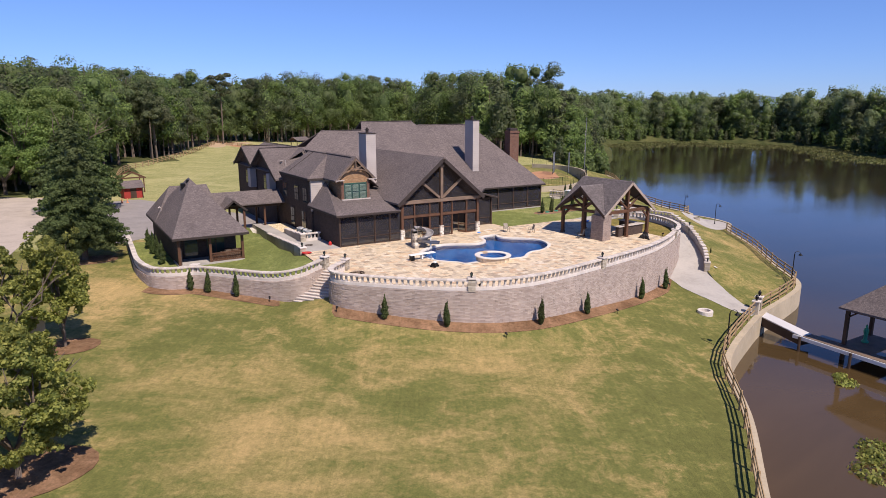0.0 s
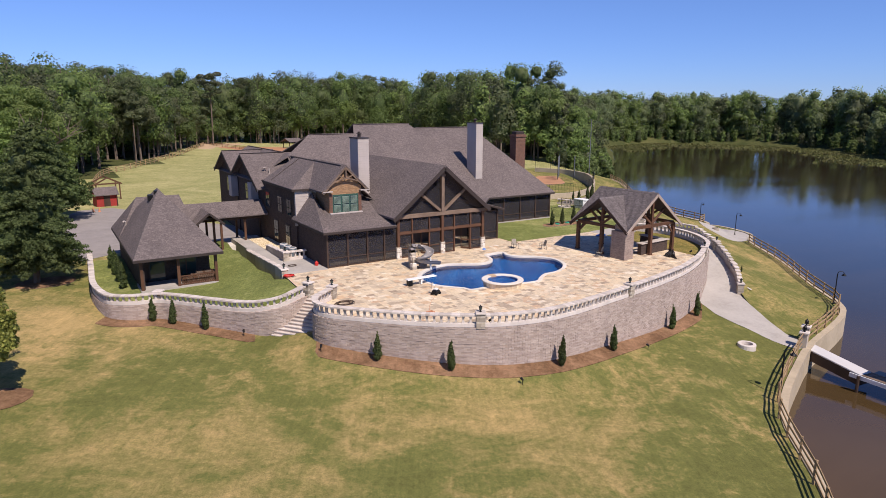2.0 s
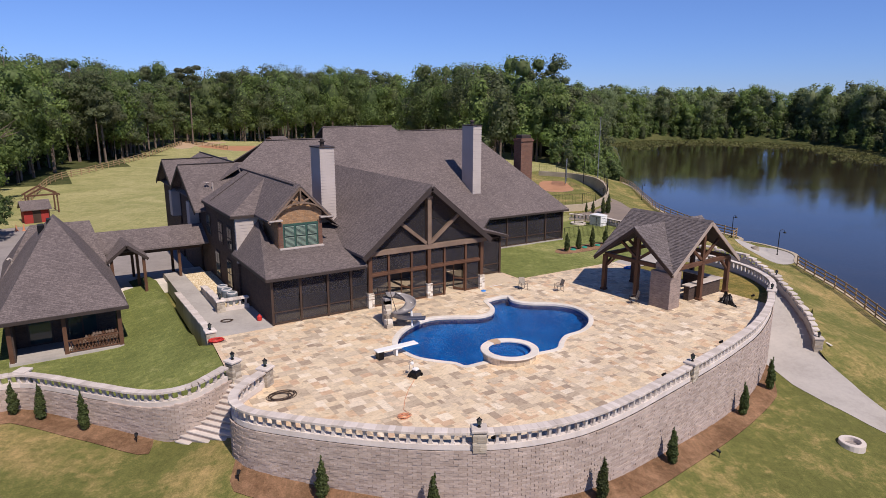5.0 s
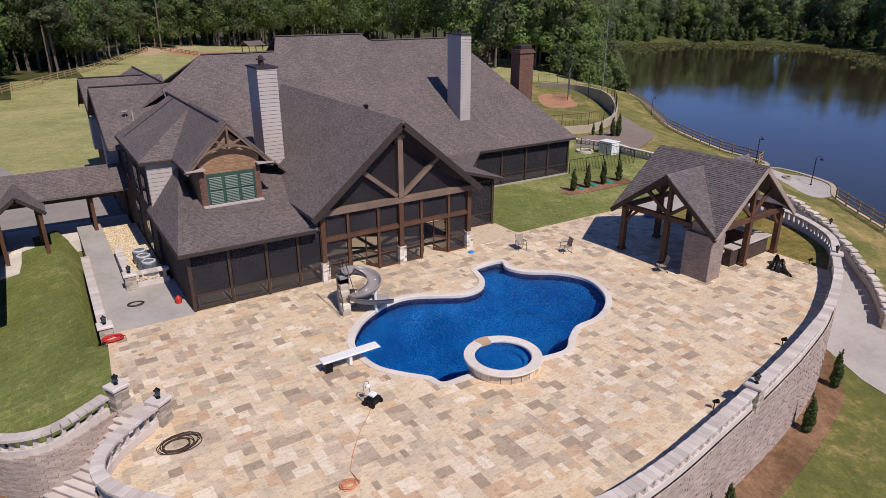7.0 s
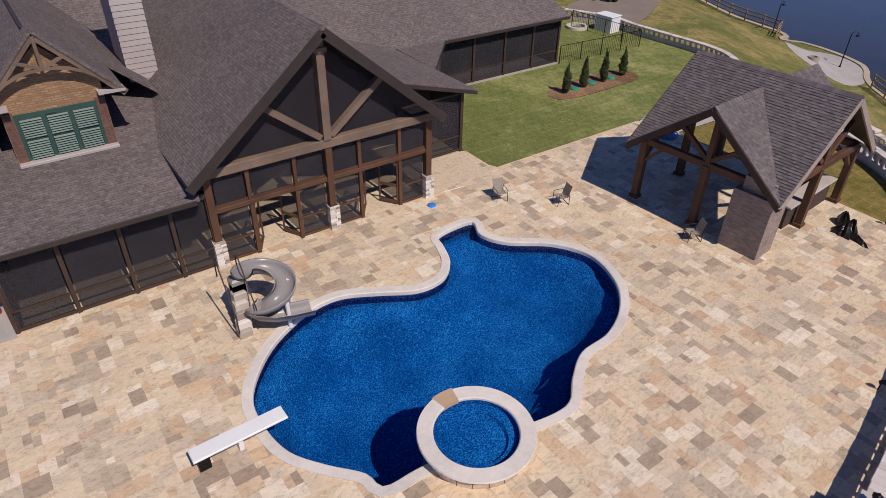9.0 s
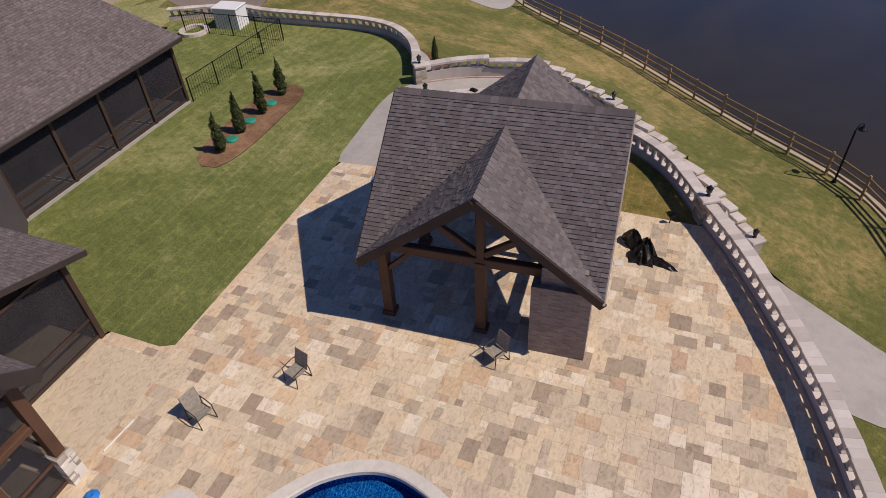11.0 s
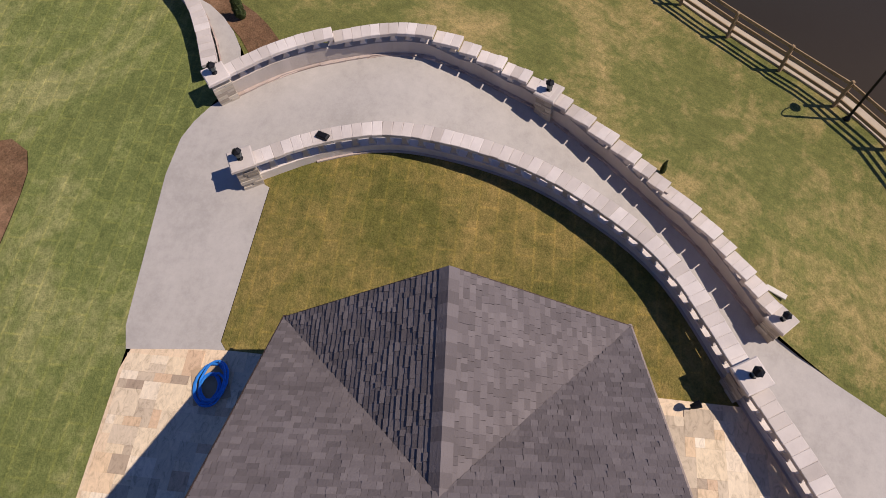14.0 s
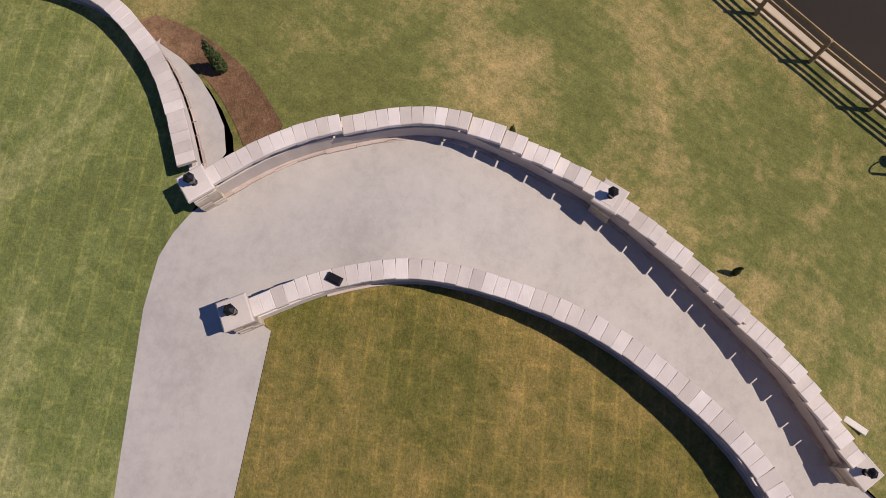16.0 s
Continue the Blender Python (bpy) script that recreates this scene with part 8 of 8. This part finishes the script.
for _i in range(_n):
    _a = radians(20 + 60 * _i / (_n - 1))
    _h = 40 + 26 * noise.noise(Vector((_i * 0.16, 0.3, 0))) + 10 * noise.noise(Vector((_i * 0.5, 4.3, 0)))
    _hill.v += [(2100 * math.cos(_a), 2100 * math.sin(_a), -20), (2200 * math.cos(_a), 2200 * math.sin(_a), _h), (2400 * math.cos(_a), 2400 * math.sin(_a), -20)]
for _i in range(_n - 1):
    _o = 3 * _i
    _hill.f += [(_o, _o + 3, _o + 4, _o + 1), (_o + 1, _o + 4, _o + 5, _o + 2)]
tagged(part("backdrop_hills", _hill, "hills", None, "low wooded hills on the horizon, haze blue in their colour", True), "low wooded hills on the horizon, haze blue in their colour", "hills", "", "structure")


# ---- poles ----
for _x, _y, _z, _h, _r, _l in ((81.0, 254.0, -0.2, 10.5, 0.16, "thin wooden utility pole at the wood's edge"), (112.0, 116.0, -2.6, 13.0, 0.09, "tall grey light mast beside the ball field")):
    _t = thing("pole", _l, "pole", (_x, _y, _z))
    part("shaft", Geo().tube([(0, 0, -0.4), (0, 0, _h)], [_r, _r * 0.7], 8), "bark" if _r > 0.1 else "net", _t)

# Plain white slab added for the pale stone on the lowest step.
_t = thing("white_sack", "small white slab lying on the lowest garden step", "sack", (16.75, 45.55, -2.14), 30)
part("sack_body", Geo().box((-0.28, -0.17, 0), (0.28, 0.17, 0.10), 0.05), "white", _t)


# ---- terrace tiles ----
def lay_tiles():
    """Travertine in mixed rectangles on a 0.2 m module."""
    rng = random.Random(17)
    U, X0, Y0, NX, NY = 0.203, 17.0, 34.2, 177, 118
    taken = np.zeros((NX, NY), dtype=bool)
    kinds = [(3, 2)] * 5 + [(2, 3)] * 3 + [(2, 2)] * 5 + [(1, 2)] * 2 + [(2, 1)] * 2 + [(1, 1)] * 2 + [(3, 3)] * 3 + [(4, 2)] * 1
    rest, shared, singles = Geo(), {}, 0
    for j in range(NY):
        for i in range(NX):
            if taken[i, j]:
                continue
            rng.shuffle(kinds)
            for w, d in kinds + [(1, 1)]:
                if i + w <= NX and j + d <= NY and not taken[i:i + w, j:j + d].any():
                    break
            taken[i:i + w, j:j + d] = True
            x, y = X0 + i * U, Y0 + j * U
            cx, cy = x + w * U / 2, y + d * U / 2
            if cx < 22.6 and cy > 54.6 or cy > 54.95 and cx < 38.2 or cy > 57.6:
                continue
            corners = [(x, y), (x + w * U, y), (x + w * U, y + d * U), (x, y + d * U), (cx, cy)]
            if not all(inside(c, TERRACE) for c in corners) or any(inside(c, POOL) for c in corners) or any((Vector(c) - SPA).length < 1.3 for c in corners):
                continue
            g = 0.001
            dz = rng.uniform(-0.002, 0.002)
            if 42.0 < cx < 45.2 and 40.0 < cy < 52.5 and singles < 300:
                key = (w, d)
                if key not in shared:
                    b = Geo().box((-w * U / 2 + g, -d * U / 2 + g, -0.03), (w * U / 2 - g, d * U / 2 - g, 0.0), 0.004)
                    shared[key] = mesh_of("tile", b.v, b.f, "tile")
                ob = new("tile", shared[key])
                ob.parent = terrace
                ob.matrix_basis = Matrix.Translation((cx, cy, dz))
                singles += 1
            else:
                a, b, c, e = x + g, y + g, x + w * U - g, y + d * U - g
                o = len(rest.v)
                rest.v += [(a, b, -0.03), (c, b, -0.03), (c, e, -0.03), (a, e, -0.03), (a, b, dz), (c, b, dz), (c, e, dz), (a, e, dz)]
                rest.f += [(o + 4, o + 5, o + 6, o + 7), (o, o + 1, o + 5, o + 4), (o + 1, o + 2, o + 6, o + 5), (o + 2, o + 3, o + 7, o + 6), (o + 3, o, o + 4, o + 7)]
    tagged(part("tiles", rest, "tile", terrace, "cream and tan travertine tiles"), kind="stuff")


lay_tiles()


# ---- pavilion shingles ----
def clip(poly, edge_a, edge_b):
    """Cuts a flat polygon to the left of the line a to b."""
    res = []
    d = edge_b - edge_a
    for i, p in enumerate(poly):
        q = poly[(i + 1) % len(poly)]
        sp = d.x * (p.y - edge_a.y) - d.y * (p.x - edge_a.x)
        sq = d.x * (q.y - edge_a.y) - d.y * (q.x - edge_a.x)
        if sp >= 0:
            res.append(p)
        if (sp >= 0) != (sq >= 0):
            res.append(p.lerp(q, sp / (sp - sq)))
    return res


def shingle_roof():
    rng = random.Random(23)
    single_left = 300
    W, E = 0.185, 0.122
    full = Geo()
    full.add([(0, 0, 0), (1, 0, 0), (1, 1, 0), (0, 1, 0)], [(0, 1, 2, 3)])
    shared = {}
    for n_plane, (pts, along, deck) in enumerate(PLANES):
        P = [Vector(p) for p in pts]
        nrm = (P[1] - P[0]).cross(P[2] - P[0]).normalized()
        if nrm.z < 0:
            nrm = -nrm
        u = Vector(along).normalized()
        v = nrm.cross(u).normalized()
        if v.z < 0:
            v, u = -v, -u
        o = P[0]
        Q = [Vector(((p - o).dot(u), (p - o).dot(v))) for p in P]
        if sum(a.x * b.y - b.x * a.y for a, b in zip(Q, Q[1:] + Q[:1])) < 0:
            Q.reverse()
        a0, a1 = min(q.x for q in Q), max(q.x for q in Q)
        b0, b1 = min(q.y for q in Q), max(q.y for q in Q)
        g = Geo()
        b = b0
        while b < b1:
            a = a0 - rng.uniform(0, W)
            while a < a1:
                w = W * rng.choice((0.5, 0.65, 0.8, 0.9, 1.1))
                thick = rng.choice((0.013, 0.019, 0.028))
                rect = [Vector((a + 0.0015, b)), Vector((a + w - 0.0015, b)), Vector((a + w - 0.0015, b + E)), Vector((a + 0.0015, b + E))]
                poly = rect
                for i in range(len(Q)):
                    poly = clip(poly, Q[i], Q[(i + 1) % len(Q)])
                    if len(poly) < 3:
                        break
                if len(poly) >= 3:
                    def lift(p):
                        return 0.008 + thick * (1 - (p.y - b) / E)
                    whole = len(poly) == 4 and all((p - q).length < 1e-6 for p, q in zip(poly, rect))
                    if n_plane == 1 and whole and single_left > 0 and 1.0 < b - b0 < 3.6:
                        key = (round(w, 3), thick)
                        if key not in shared:
                            sg = Geo().add([(0, 0, 0.008 + thick), (w - 0.006, 0, 0.008 + thick), (w - 0.006, E, 0.008), (0, E, 0.008), (0, 0, 0), (w - 0.006, 0, 0), (w - 0.006, E, 0), (0, E, 0)],
                                           [(0, 1, 2, 3), (4, 5, 1, 0), (5, 6, 2, 1), (7, 4, 0, 3)])
                            shared[key] = mesh_of("shingle", sg.v, sg.f, "shingle")
                        ob = new("shingle", shared[key])
                        ob.parent = deck
                        at = o + u * (a + 0.003) + v * b
                        ob.matrix_basis = Matrix(((u.x, v.x, nrm.x, at.x), (u.y, v.y, nrm.y, at.y), (u.z, v.z, nrm.z, at.z), (0, 0, 0, 1)))
                        single_left -= 1
                    else:
                        m = len(poly)
                        top = [o + u * p.x + v * p.y + nrm * lift(p) for p in poly]
                        low = [o + u * p.x + v * p.y for p in poly]
                        g.add(top + low, [tuple(range(m))] + [(m + i, m + (i + 1) % m, (i + 1) % m, i) for i in range(m)])
                a += w
            b += E
        tagged(part("shingles", g, "shingle", deck, "grey-brown asphalt shingles"), kind="stuff")
    # ridge caps
    for a, b in (((PXC, PY0, PR), (PXC, PY1, PR)), ((PX0, PYC, PZC), (PXC - 0.5, PYC, PZC)), ((PX1, PYC, PZC), (PXC + 0.5, PYC, PZC))):
        a, b = Vector(a), Vector(b)
        d = (b - a).normalized()
        s = d.cross(Vector((0, 0, 1))).normalized()
        n = int((b - a).length / 0.2)
        for i in range(n):
            p, q = a + d * (0.2 * i), a + d * (0.2 * i + 0.24)
            h0, h1 = 0.055, 0.04
            vv = [p + s * 0.16 - Vector((0, 0, 0.13 - h0)), p + Vector((0, 0, h0)), p - s * 0.16 - Vector((0, 0, 0.13 - h0)), q + s * 0.16 - Vector((0, 0, 0.13 - h1)), q + Vector((0, 0, h1)), q - s * 0.16 - Vector((0, 0, 0.13 - h1))]
            obj("ridge_shingle", vv + [x - Vector((0, 0, 0.03)) for x in vv], [(0, 3, 4, 1), (1, 4, 5, 2), (0, 1, 7, 6), (1, 2, 8, 7), (2, 5, 11, 8), (3, 0, 6, 9)], "shingle", pavilion)


shingle_roof()
